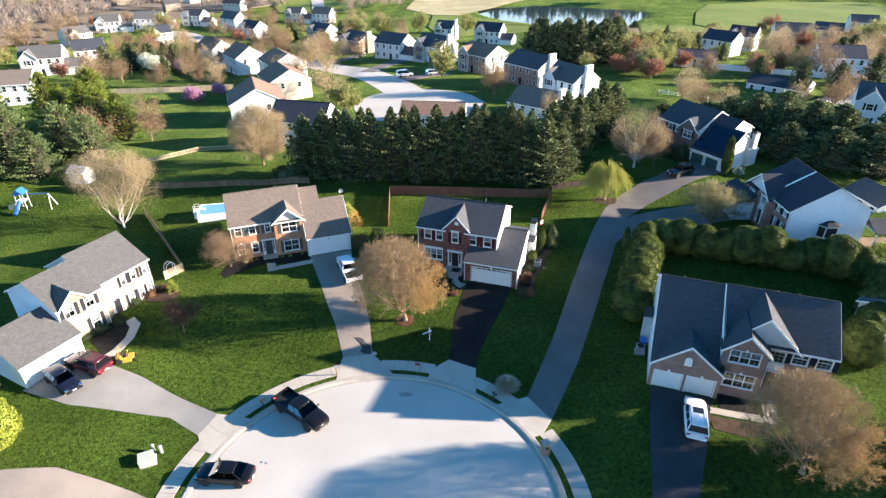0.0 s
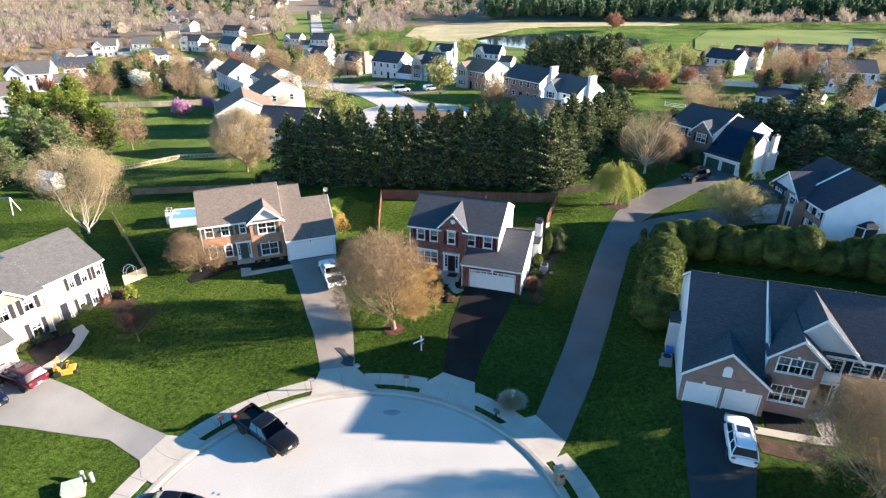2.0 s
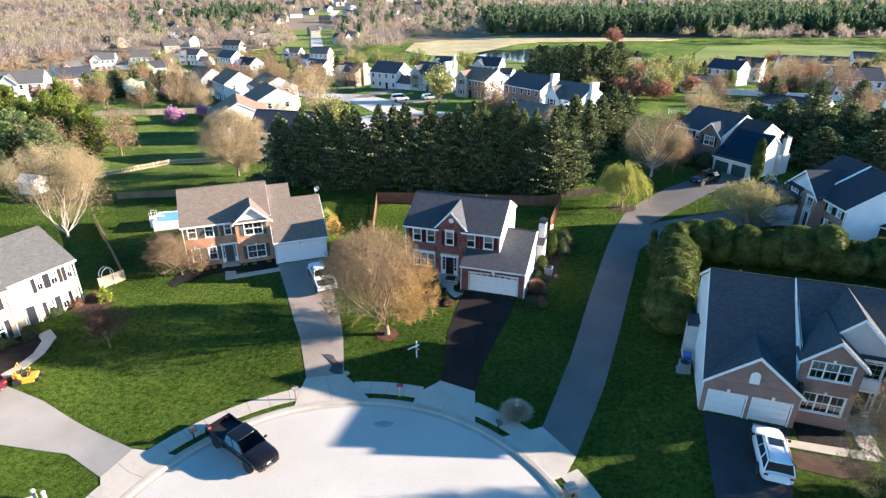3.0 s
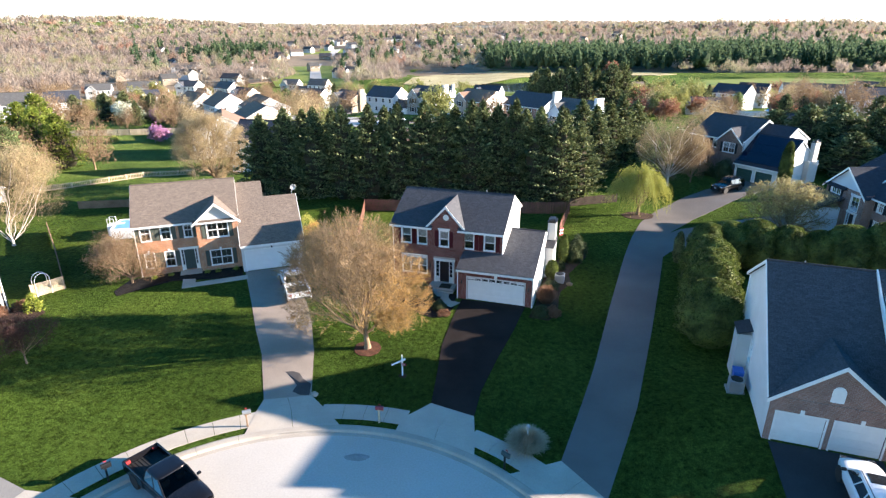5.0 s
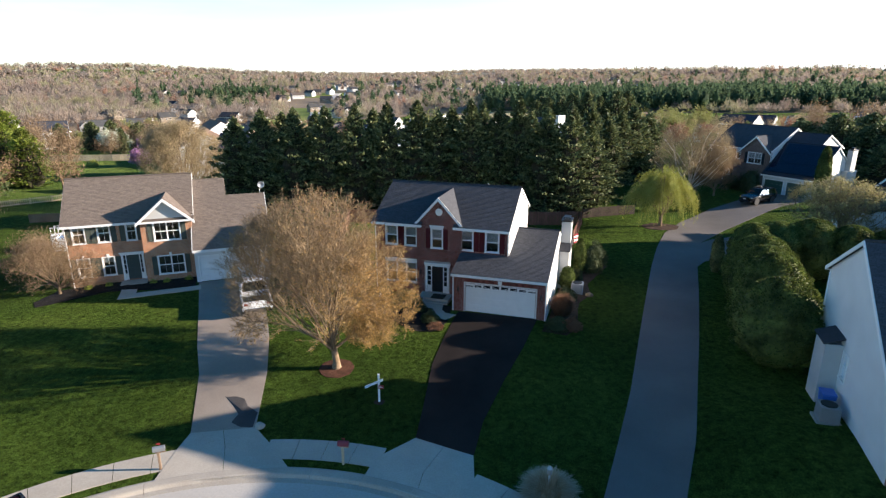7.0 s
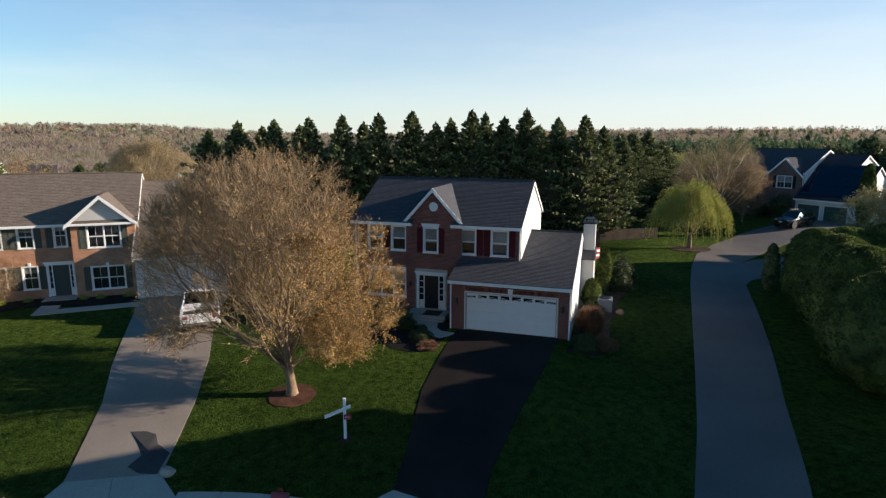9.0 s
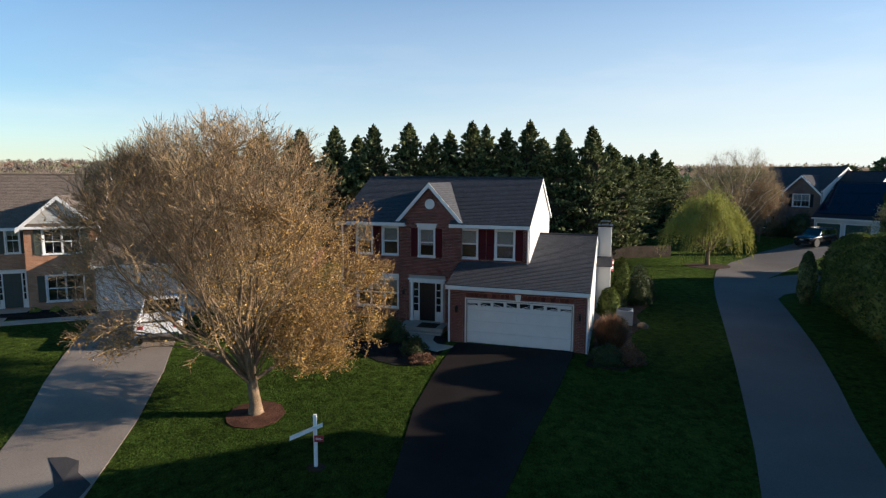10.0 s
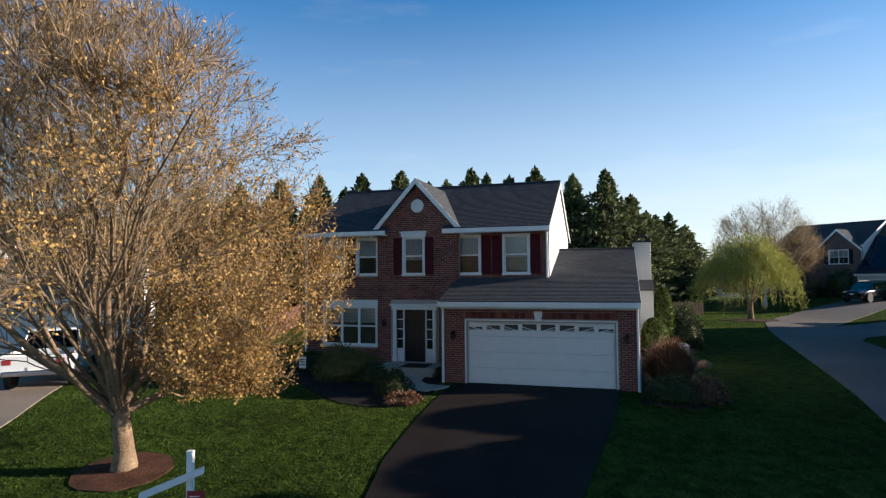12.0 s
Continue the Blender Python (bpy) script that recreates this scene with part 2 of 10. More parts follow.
BRICK_DUSK = brick_mat("dark_brown_brick", (0.105, 0.064, 0.054), (0.155, 0.095, 0.078), (0.21, 0.175, 0.15))
BRICK_PIECE = surf("single_bricks", (0.13, 0.038, 0.033), (0.20, 0.064, 0.050), 0.9, 2.0, 40, 0.25, 0.3, 0.004, island=0.4)
BRICK_SAND = surf("sand_bricks", (0.26, 0.17, 0.115), (0.36, 0.25, 0.17), 0.9, 2.0, 40, 0.25, 0.3, 0.004, island=0.3)
MORTAR = surf("mortar", (0.36, 0.30, 0.26), (0.44, 0.37, 0.32), 0.95, 1.0, 40, 0.2, 0.3, 0.004)
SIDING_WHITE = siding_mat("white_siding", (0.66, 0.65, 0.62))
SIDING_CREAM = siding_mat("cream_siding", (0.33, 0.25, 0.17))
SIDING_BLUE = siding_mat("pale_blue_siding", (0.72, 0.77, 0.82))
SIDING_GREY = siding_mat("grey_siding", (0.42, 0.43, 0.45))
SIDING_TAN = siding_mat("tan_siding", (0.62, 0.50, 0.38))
ROOF_SLATE = shingle_mat("dark_grey_shingles", (0.060, 0.062, 0.070), (0.085, 0.087, 0.095), (0.070, 0.070, 0.076))
ROOF_BROWN = shingle_mat("brown_shingles", (0.15, 0.118, 0.096), (0.20, 0.158, 0.13), (0.16, 0.128, 0.108))
ROOF_GREY = shingle_mat("grey_shingles", (0.088, 0.086, 0.084), (0.12, 0.116, 0.112), (0.098, 0.095, 0.092))
ROOF_NAVY = shingle_mat("blue_black_shingles", (0.038, 0.042, 0.054), (0.055, 0.060, 0.074), (0.044, 0.048, 0.06))
ROOF_RUST = shingle_mat("rust_brown_shingles", (0.18, 0.11, 0.08), (0.235, 0.15, 0.112), (0.20, 0.125, 0.094))
TRIM = paint("white_trim", (0.78, 0.77, 0.74), 0.45)
DOORWHITE = paint("white_door_paint", (0.74, 0.73, 0.71), 0.4, 0, 0.03)
SHUT_RED = paint("dark_red_paint", (0.085, 0.016, 0.018), 0.8, 0.0, 0.08, 0.0, 0.08)
SHUT_GREEN = paint("grey_green_paint", (0.075, 0.085, 0.070), 0.8, 0.0, 0.08, 0.0, 0.08)
SHUT_BLACK = paint("black_paint", (0.022, 0.023, 0.028), 0.8, 0.0, 0.08, 0.0, 0.08)
DOOR_TEAL = paint("dark_teal_paint", (0.03, 0.055, 0.055), 0.4)
DOOR_DARK = paint("dark_door_paint", (0.018, 0.012, 0.014), 0.35)
DOOR_GREEN = paint("green_door_paint", (0.02, 0.075, 0.06), 0.45)
METAL_BLACK = paint("black_metal", (0.015, 0.015, 0.016), 0.4, 0.4)
METAL_GREY = paint("grey_metal", (0.35, 0.36, 0.37), 0.45, 0.7)
METAL_BEIGE = paint("beige_metal", (0.36, 0.38, 0.31), 0.5)
CHROME = paint("chrome", (0.75, 0.75, 0.76), 0.12, 1.0, 0.02)
GLASS = glass_mat("window_glass", (0.78, 0.82, 0.84))
GLASS_CAR = glass_mat("car_glass", (0.10, 0.11, 0.12), 1.22)
BLIND = paint("white_blind", (0.66, 0.66, 0.64), 0.7)
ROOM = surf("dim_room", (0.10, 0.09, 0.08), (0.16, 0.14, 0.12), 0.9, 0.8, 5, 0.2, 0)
SOLAR = paint("solar_glass", (0.010, 0.013, 0.034), 0.2, 0.2, 0.1, 0.25)
WOOD_FENCE = surf("weathered_wood", (0.16, 0.105, 0.07), (0.24, 0.165, 0.11), 0.85, 0.8, 20, 0.3, 0.3, 0.01, island=0.25)
WOOD_RED = surf("red_stained_wood", (0.12, 0.056, 0.040), (0.17, 0.082, 0.058), 0.85, 0.8, 20, 0.3, 0.3, 0.01, island=0.25)
WOOD_PALE = surf("pale_wood", (0.38, 0.30, 0.20), (0.48, 0.39, 0.27), 0.85, 0.8, 20, 0.25, 0.3, 0.01, island=0.2)
BARK = surf("grey_brown_bark", (0.17, 0.115, 0.07), (0.27, 0.185, 0.12), 0.95, 1.5, 18, 0.45, 0.9, 0.03)
BARK_TWIG = surf("twig_bark", (0.16, 0.118, 0.075), (0.24, 0.178, 0.115), 0.95, 2.0, 10, 0.3, 0.3, 0.01)
TWIG_RED = leaf_mat("fine_reddish_twigs", [(0.20, 0.132, 0.075), (0.29, 0.19, 0.105), (0.39, 0.26, 0.14)], 0.12)
BARK_PALE = surf("pale_birch_bark", (0.44, 0.36, 0.30), (0.62, 0.53, 0.45), 0.9, 1.2, 9, 0.4, 0.5, 0.02)
BARK_DARK = surf("dark_bark", (0.06, 0.045, 0.035), (0.10, 0.075, 0.06), 0.95, 1.5, 14, 0.4, 0.8, 0.03)
LEAF_BUD = leaf_mat("orange_brown_young_leaves", [(0.34, 0.19, 0.06), (0.46, 0.275, 0.085), (0.58, 0.37, 0.125), (0.25, 0.135, 0.052), (0.52, 0.32, 0.10)], 0.25)
LEAF_TAN = leaf_mat("tan_buds", [(0.28, 0.205, 0.115), (0.37, 0.275, 0.16), (0.44, 0.34, 0.20), (0.33, 0.26, 0.12)])
LEAF_OLIVE = leaf_mat("olive_tan_buds", [(0.28, 0.23, 0.105), (0.38, 0.32, 0.15), (0.33, 0.29, 0.12)])
SHRUB_OLIVE = leaf_mat("olive_shrub_leaves", [(0.09, 0.085, 0.026), (0.13, 0.12, 0.036), (0.17, 0.15, 0.05)], 0.2)
LEAF_BARE = leaf_mat("brown_buds", [(0.17, 0.11, 0.065), (0.25, 0.16, 0.09), (0.30, 0.205, 0.12), (0.21, 0.13, 0.08)])
LEAF_RED = leaf_mat("red_young_leaves", [(0.23, 0.095, 0.062), (0.33, 0.155, 0.10), (0.28, 0.13, 0.08)])
LEAF_PLUM = leaf_mat("plum_leaves", [(0.045, 0.022, 0.020), (0.075, 0.034, 0.030), (0.10, 0.05, 0.038)])
LEAF_LIME = leaf_mat("yellow_green_leaves", [(0.26, 0.27, 0.055), (0.35, 0.35, 0.08), (0.42, 0.40, 0.11), (0.30, 0.31, 0.08)])
LEAF_SPRING = leaf_mat("pale_spring_leaves", [(0.19, 0.195, 0.06), (0.26, 0.26, 0.085), (0.32, 0.31, 0.115), (0.23, 0.235, 0.075)])
LEAF_WHITE = leaf_mat("white_blossom", [(0.55, 0.56, 0.44), (0.70, 0.70, 0.60), (0.45, 0.50, 0.30)])
LEAF_PINK = leaf_mat("pink_blossom", [(0.42, 0.20, 0.34), (0.52, 0.27, 0.42), (0.33, 0.15, 0.24)])
NEEDLE = leaf_mat("dark_evergreen_sprays", [(0.048, 0.066, 0.028), (0.072, 0.094, 0.038), (0.115, 0.138, 0.055), (0.25, 0.265, 0.12), (0.060, 0.080, 0.033)], 0.25, 0.55, 0.9)
# dry inner needles, darkened: the crown's inner shade is put into the colour
SHADED_DRY_HEART = surf("shaded_dry_needles", (0.032, 0.029, 0.018), (0.056, 0.048, 0.030), 1.0, 1.2, 9, 0.5, 0.6, 0.05)
NEEDLE_BLUE = leaf_mat("blue_green_needles", [(0.11, 0.16, 0.065), (0.17, 0.22, 0.085), (0.24, 0.28, 0.11)], 0.5, 0.65, 0.5)
NEEDLE_LIGHT = leaf_mat("mid_green_needles", [(0.12, 0.165, 0.03), (0.19, 0.235, 0.042), (0.27, 0.29, 0.06)], 0.5, 0.65, 0.5)
HEDGE = leaf_mat("hedge_sprays", [(0.045, 0.068, 0.016), (0.080, 0.108, 0.026), (0.130, 0.150, 0.042), (0.060, 0.088, 0.020)], 0.3, 0.65, 0.8)
HEDGE_GOLD = leaf_mat("golden_sprays", [(0.14, 0.19, 0.03), (0.22, 0.26, 0.04), (0.29, 0.30, 0.06)], 0.2)
SHRUB = leaf_mat("shrub_leaves", [(0.035, 0.050, 0.022), (0.055, 0.072, 0.030), (0.08, 0.09, 0.04)], 0.2)
SHRUB_RUST = leaf_mat("rusty_shrub_twigs", [(0.15, 0.075, 0.045), (0.22, 0.12, 0.07), (0.12, 0.06, 0.04)], 0.2)
STRAW = leaf_mat("dry_ornamental_grass", [(0.36, 0.27, 0.17), (0.47, 0.37, 0.25), (0.56, 0.46, 0.33)], 0.2)
GRASSBLADE = leaf_mat("grass_blades", [(0.040, 0.070, 0.012), (0.048, 0.082, 0.014), (0.057, 0.092, 0.017), (0.068, 0.100, 0.020)], 0.2, 0.9, 0.35)
PLASTIC_BLUE = paint("blue_plastic", (0.02, 0.12, 0.42), 0.4)
PLASTIC_YELLOW = paint("orange_paint", (0.70, 0.31, 0.04), 0.45)
RED_SIGN = paint("red_sign_paint", (0.30, 0.022, 0.026), 0.5)
RUBBER = paint("black_rubber", (0.012, 0.012, 0.012), 0.8)

# ---- building tools ----
class Shape:
    """Vertices and faces gathered for one mesh; points pass through `to` on the way in."""

    def __init__(self, to=None):
        self.v, self.f, self.uv, self.to = [], [], {}, to or (lambda a, b, c: (a, b, c))

    def pts(self, ps):
        n = len(self.v)
        self.v += [self.to(*p) for p in ps]
        return list(range(n, n + len(ps)))

    def poly(self, ps, uv=None):
        ids = self.pts(ps)
        if uv:
            self.uv[len(self.f)] = uv
        self.f.append(ids)

    def box(self, x0, y0, z0, x1, y1, z1, c=0.0):
        """A box; c chamfers its edges."""
        if x0 > x1: x0, x1 = x1, x0
        if y0 > y1: y0, y1 = y1, y0
        if z0 > z1: z0, z1 = z1, z0
        if c <= 0:
            i = self.pts([(x, y, z) for z in (z0, z1) for x, y in ((x0, y0), (x1, y0), (x1, y1), (x0, y1))])
            self.f += [[i[3], i[2], i[1], i[0]], [i[4], i[5], i[6], i[7]]] + [[i[k], i[(k + 1) % 4], i[4 + (k + 1) % 4], i[4 + k]] for k in range(4)]
            return
        rings = []
        for z, d in ((z0, c), (z0 + c, 0), (z1 - c, 0), (z1, c)):
            rings.append(self.pts([(x0 + c + d * 0, y0 + d, z), (x1 - c, y0 + d, z), (x1 - d, y0 + c, z), (x1 - d, y1 - c, z), (x1 - c, y1 - d, z), (x0 + c, y1 - d, z), (x0 + d, y1 - c, z), (x0 + d, y0 + c, z)]))
        self.skin(rings, True)
        self.f += [rings[0][::-1], rings[-1]]

    def skin(self, rings, closed=True):
        for a, b in zip(rings, rings[1:]):
            n = len(a)
            for k in range(n if closed else n - 1):
                self.f.append([a[k], a[(k + 1) % n], b[(k + 1) % n], b[k]])

    def prism(self, ps, shift):
        """A flat outline drawn out along shift."""
        a = self.pts(ps)
        b = self.pts([tuple(p[k] + shift[k] for k in range(3)) for p in ps])
        self.f += [a[::-1], b]
        self.skin([a, b])

    def lathe(self, centre, profile, n=12, axis="z"):
        rings = []
        for r, h in profile:
            ring = []
            for k in range(n):
                c, s = r * math.cos(k * 2 * math.pi / n), r * math.sin(k * 2 * math.pi / n)
                p = {"z": (c, s, h), "x": (h, c, s), "y": (s, h, c)}[axis]
                ring.append(tuple(centre[j] + p[j] for j in range(3)))
            rings.append(self.pts(ring))
        self.skin(rings)
        self.f += [rings[0][::-1], rings[-1]]

    def tube(self, ps, rs, n=5, cap=True):
        ps = [Vector(p) for p in ps]
        rings, side = [], None
        for k, p in enumerate(ps):
            d = (ps[min(k + 1, len(ps) - 1)] - ps[max(k - 1, 0)])
            if d.length < 1e-6:
                d = Vector((0, 0, 1))
            d.normalize()
            if side is None or abs(side.dot(d)) > 0.95:
                side = d.orthogonal().normalized()
            side = (side - d * side.dot(d)).normalized()
            up = d.cross(side)
            rings.append(self.pts([tuple(p + rs[k] * (math.cos(a * 2 * math.pi / n) * side + math.sin(a * 2 * math.pi / n) * up)) for a in range(n)]))
        self.skin(rings)
        if cap:
            self.f += [rings[0][::-1], rings[-1]]

    def weld(self):
        """Joins points that coincide."""
        seen, new_id, vs = {}, [], []
        for p in self.v:
            k = (round(p[0], 3), round(p[1], 3), round(p[2], 3))
            if k not in seen:
                seen[k] = len(vs)
                vs.append(p)
            new_id.append(seen[k])
        self.v = vs
        fs, uv = [], {}
        for i, f in enumerate(self.f):
            g = [new_id[j] for j in f]
            keep = [j for j in range(len(g)) if g[j] != g[j - 1]]
            if len(keep) > 2 and len({g[j] for j in keep}) == len(keep):
                if i in self.uv:
                    uv[len(fs)] = [self.uv[i][j] for j in keep]
                fs.append([g[j] for j in keep])
        self.f, self.uv = fs, uv

    def mesh(self, name, mat, smooth=False):
        me = bpy.data.meshes.new(name)
        me.from_pydata(self.v, [], self.f)
        if self.uv:
            layer = me.uv_layers.new(name="UVMap").data
            for poly in me.polygons:
                uv = self.uv.get(poly.index)
                if uv:
                    for li, c in zip(poly.loop_indices, uv):
                        layer[li].uv = c
        me.materials.append(mat)
        if smooth:
            me.polygons.foreach_set("use_smooth", [True] * len(me.polygons))
        return me


def part(name, shape, material, parent=None, label="", smooth=False):
    """Links a shape as one mesh object under a thing or a part."""
    me = shape if isinstance(shape, bpy.types.Mesh) else shape.mesh(name, material, smooth)
    ob = new(name, me)
    ob.parent = parent
    return tagged(ob, label) if label else ob


def thing(name, m, label, category, group="", kind=""):
    ob = new(name)
    ob.matrix_basis = m
    ob.empty_display_size = 0.3
    return tagged(ob, label, category, group, kind)


def sm(t):
    t = max(0.0, min(1.0, t))
    return t * t * (3 - 2 * t)


def ground(x, y):
    """Height of the land: a level street, lots that rise from it, a valley beyond and hills far off."""
    z = -1.0 + 1.05 * sm((y - 44) / 15) * sm((x + 60) / 40)
    z += 1.3 * sm((x - 11.5) / 7) * sm((52 - y) / 8) + 0.25 * sm((x - 13) / 8) * sm((y - 44) / 8)
    z += 1.0 * sm((x - 29) / 14) * sm((y - 40) / 40)
    z += 1.0 * sm((-23 - x) / 12) * sm((64 - y) / 14)
    z -= 0.55 * sm((-24 - x) / 8) * sm((y - 60) / 10)
    z -= 2.2 * sm((y - 95) / 55) + 11.0 * sm((y - 150) / 170)
    r = math.hypot(x, y)
    z += 14 * sm((r - 520) / 500) + 15 * sm((r - 900) / 1500) * (1 + 0.35 * math.sin(x * 0.0021 + 1.0) + 0.25 * math.sin(x * 0.0052 - 0.4))
    z += 24 * math.exp(-((x + 860) / 330) ** 2 - ((y - 1500) / 420) ** 2) + 13 * math.exp(-((x - 620) / 420) ** 2 - ((y - 1150) / 380) ** 2)
    return z


def spot(x, y, yaw=0.0, dz=0.0):
    return pose(x, y, ground(x, y) + dz, 0, 0, yaw)


def cut(ps, axis, limit, keep_above):
    """A flat outline cut off at a limit along one axis."""
    out = []
    for a, b in zip(ps, ps[1:] + ps[:1]):
        ia, ib = (a[axis] >= limit) == keep_above, (b[axis] >= limit) == keep_above
        if a[axis] == limit: ia = True
        if b[axis] == limit: ib = True
        if ia: out.append(a)
        if ia != ib:
            k = (limit - a[axis]) / (b[axis] - a[axis])
            out.append(tuple(a[j] + k * (b[j] - a[j]) for j in range(len(a))))
    return out


def between(line, n):
    """n + 1 points at even steps of the parameter along a line of points."""
    out = []
    for k in range(n + 1):
        f = k / n * (len(line) - 1)
        i = min(int(f), len(line) - 2)
        out.append(tuple(line[i][j] + (f - i) * (line[i + 1][j] - line[i][j]) for j in range(2)))
    return out


def strip(left, right, along, across, lift, drop=0.14):
    """A sheet laid on the land between two edges, with a thickness."""
    s = Shape()
    L, R = between(left, along), between(right, along)
    rows = []
    for a, b in zip(L, R):
        row = []
        for k in range(across + 1):
            f = k / across
            x, y = a[0] + f * (b[0] - a[0]), a[1] + f * (b[1] - a[1])
            row.append((x, y, ground(x, y) + lift))
        rows.append(row)
    ids = [s.pts(r) for r in rows]
    for a, b in zip(ids, ids[1:]):
        for k in range(across):
            s.f.append([a[k], a[k + 1], b[k + 1], b[k]])
    rim = [r[0] for r in rows] + rows[-1][1:] + [r[-1] for r in rows[::-1]][1:] + rows[0][1:-1][::-1]
    top, low = s.pts(rim), s.pts([(x, y, z - drop) for x, y, z in rim])
    s.skin([low, top])
    return s


def ring_point(r, deg, c=(-5.5, 28.7)):
    return (c[0] + r * math.cos(radians(deg)), c[1] + r * math.sin(radians(deg)))


# ---- land and roads ----
CENTRE, RADIUS = (-5.5, 28.7), 14.75


def in_street(x, y, grow=0.0):
    return math.hypot(x - CENTRE[0], y - CENTRE[1]) < RADIUS + 0.4 + grow or (abs(x - CENTRE[0]) < 4.6 + grow and y < CENTRE[1])


def lines(parts):
    out = []
    for a, b, step in parts:
        n = max(1, round((b - a) / step))
        out += [a + (b - a) * k / n for k in range(n)]
    return out + [parts[-1][1]]


def build_ground():
    xs = lines([(-3600, -1200, 240), (-1200, -400, 50), (-400, -120, 12), (-120, -60, 3), (-60, -26, 1.2), (-26, 16, 0.4), (16, 60, 1.2), (60, 130, 3), (130, 400, 12), (400, 1200, 50), (1200, 3600, 240)])
    ys = lines([(-900, -200, 140), (-200, -20, 12), (-20, 12, 2), (12, 48, 0.4), (48, 110, 1.2), (110, 200, 4), (200, 460, 10), (460, 1200, 40), (1200, 4200, 250)])
    s = Shape()
    nx = len(xs)
    for y in ys:
        for x in xs:
            z = ground(x, y)
            if in_street(x, y):
                z -= 0.16
            if POND(x, y) < 1.15:
                z -= 3.0 * sm((1.15 - POND(x, y)) / 0.3)
            s.v.append((x, y, z))
    for j in range(len(ys) - 1):
        for i in range(nx - 1):
            a = j * nx + i
            s.f.append([a, a + 1, a + nx + 1, a + nx])
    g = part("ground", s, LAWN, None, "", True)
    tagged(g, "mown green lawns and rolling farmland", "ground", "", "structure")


def POND(x, y):
    """Under 1 within the pond's outline."""
    a = math.atan2((y - 372) / 49, (x - 74) / 47)
    return math.hypot((x - 74) / 47, (y - 372) / 49) / (1 + 0.10 * math.sin(3 * a + 0.6) + 0.05 * math.sin(5 * a))


build_ground()

street = thing("road", pose(0, 0, 0), "pale concrete street ending in a round turning place", "road", "", "structure")
s = Shape()
ring = [[(CENTRE[0], CENTRE[1], -1.1)]]
N = 96
inner = s.pts([(*CENTRE, -1.08)])
prev = None
for r in (3, 6, 9, 12, RADIUS + 0.02):
    cur = s.pts([(*ring_point(r, k * 360 / N), -1.08 - 0.035 * (r / 15) ** 2) for k in range(N)])
    if prev is None:
        s.f += [[inner[0], cur[k], cur[(k + 1) % N]] for k in range(N)]
    else:
        s.skin([prev, cur])
    prev = cur
part("turning_place", s, STREET, street)
s = Shape()
s.poly([(-10.1, -150, -1.11), (-0.9, -150, -1.11), (-0.9, 15.1, -1.11), (-10.1, 15.1, -1.11)])
part("carriageway", s, STREET, street)
s = Shape()
for x, y in ((-15.4, 33.3), (-15.0, 33.2)):
    s.lathe((x, y, -1.105), [(0.13, 0), (0.13, 0.006), (0.11, 0.009)], 10)
part("manhole_cover", s, METAL_GREY, street)

# kerb in sections with rounded top, open joints between
kerb = thing("kerb", pose(0, 0, 0), "pale concrete kerb and gutter round the street", "kerb", "", "structure")
step = 9.0
for k in range(int(300 / step)):
    a0, a1 = -60 + k * step + 0.03, -60 + (k + 1) * step - 0.03
    s, rings = Shape(), []
    for j in range(7):
        a = a0 + (a1 - a0) * j / 6
        low = 0.0
        rings.append(s.pts([(*ring_point(r, a), z) for r, z in ((14.5, -1.45), (14.5, -1.105), (14.78, -1.09), (14.86, -0.985), (14.93, -0.955), (15.25, -0.94), (15.4, -0.985), (15.4, -1.45))]))
    s.skin(rings, True)
    s.f += [rings[0], rings[-1][::-1]]
    part("kerb_section", s, KERB, kerb)


def pavement(a0, a1, r0, r1, panel=5.2):
    n = max(1, round((a1 - a0) / panel))
    for k in range(n):
        b0, b1 = a0 + (a1 - a0) * k / n + 0.045, a0 + (a1 - a0) * (k + 1) / n - 0.045
        s = strip([ring_point(r0, b0), ring_point(r0, (b0 + b1) / 2), ring_point(r0, b1)], [ring_point(r1, b0), ring_point(r1, (b0 + b1) / 2), ring_point(r1, b1)], 4, 2, 0.035)
        part("paving_slab", s, WALKWAY, walk_way)


walk_way = thing("pavement", pose(0, 0, 0), "narrow pale concrete pavement in square slabs", "pavement", "", "structure")
for a0, a1 in ((-20, 28), (43, 59), (74, 93), (105, 148), (155, 215)):
    pavement(a0, a1, 15.95, 17.35)


def driveway(name, label, left, right, along, across, mat, lift=0.03):
    d = part(name, strip(left, right, along, across, lift), mat)
    return tagged(d, label, "driveway", "driveways", "structure")


def apron(label, left, right, n):
    """Concrete panels between the kerb and a driveway."""
    a = thing("driveway_apron", pose(0, 0, 0), label, "driveway", "driveways", "structure")
    for k in range(n):
        f0, f1 = k / n + 0.0025, (k + 1) / n - 0.0025
        mixp = lambda p, q, f: (p[0] + f * (q[0] - p[0]), p[1] + f * (q[1] - p[1]))
        part("paving_slab", strip([mixp(l, r, f0) for l, r in zip(left, right)], [mixp(l, r, f1) for l, r in zip(left, right)], 6, 3, 0.045), WALKWAY, a)


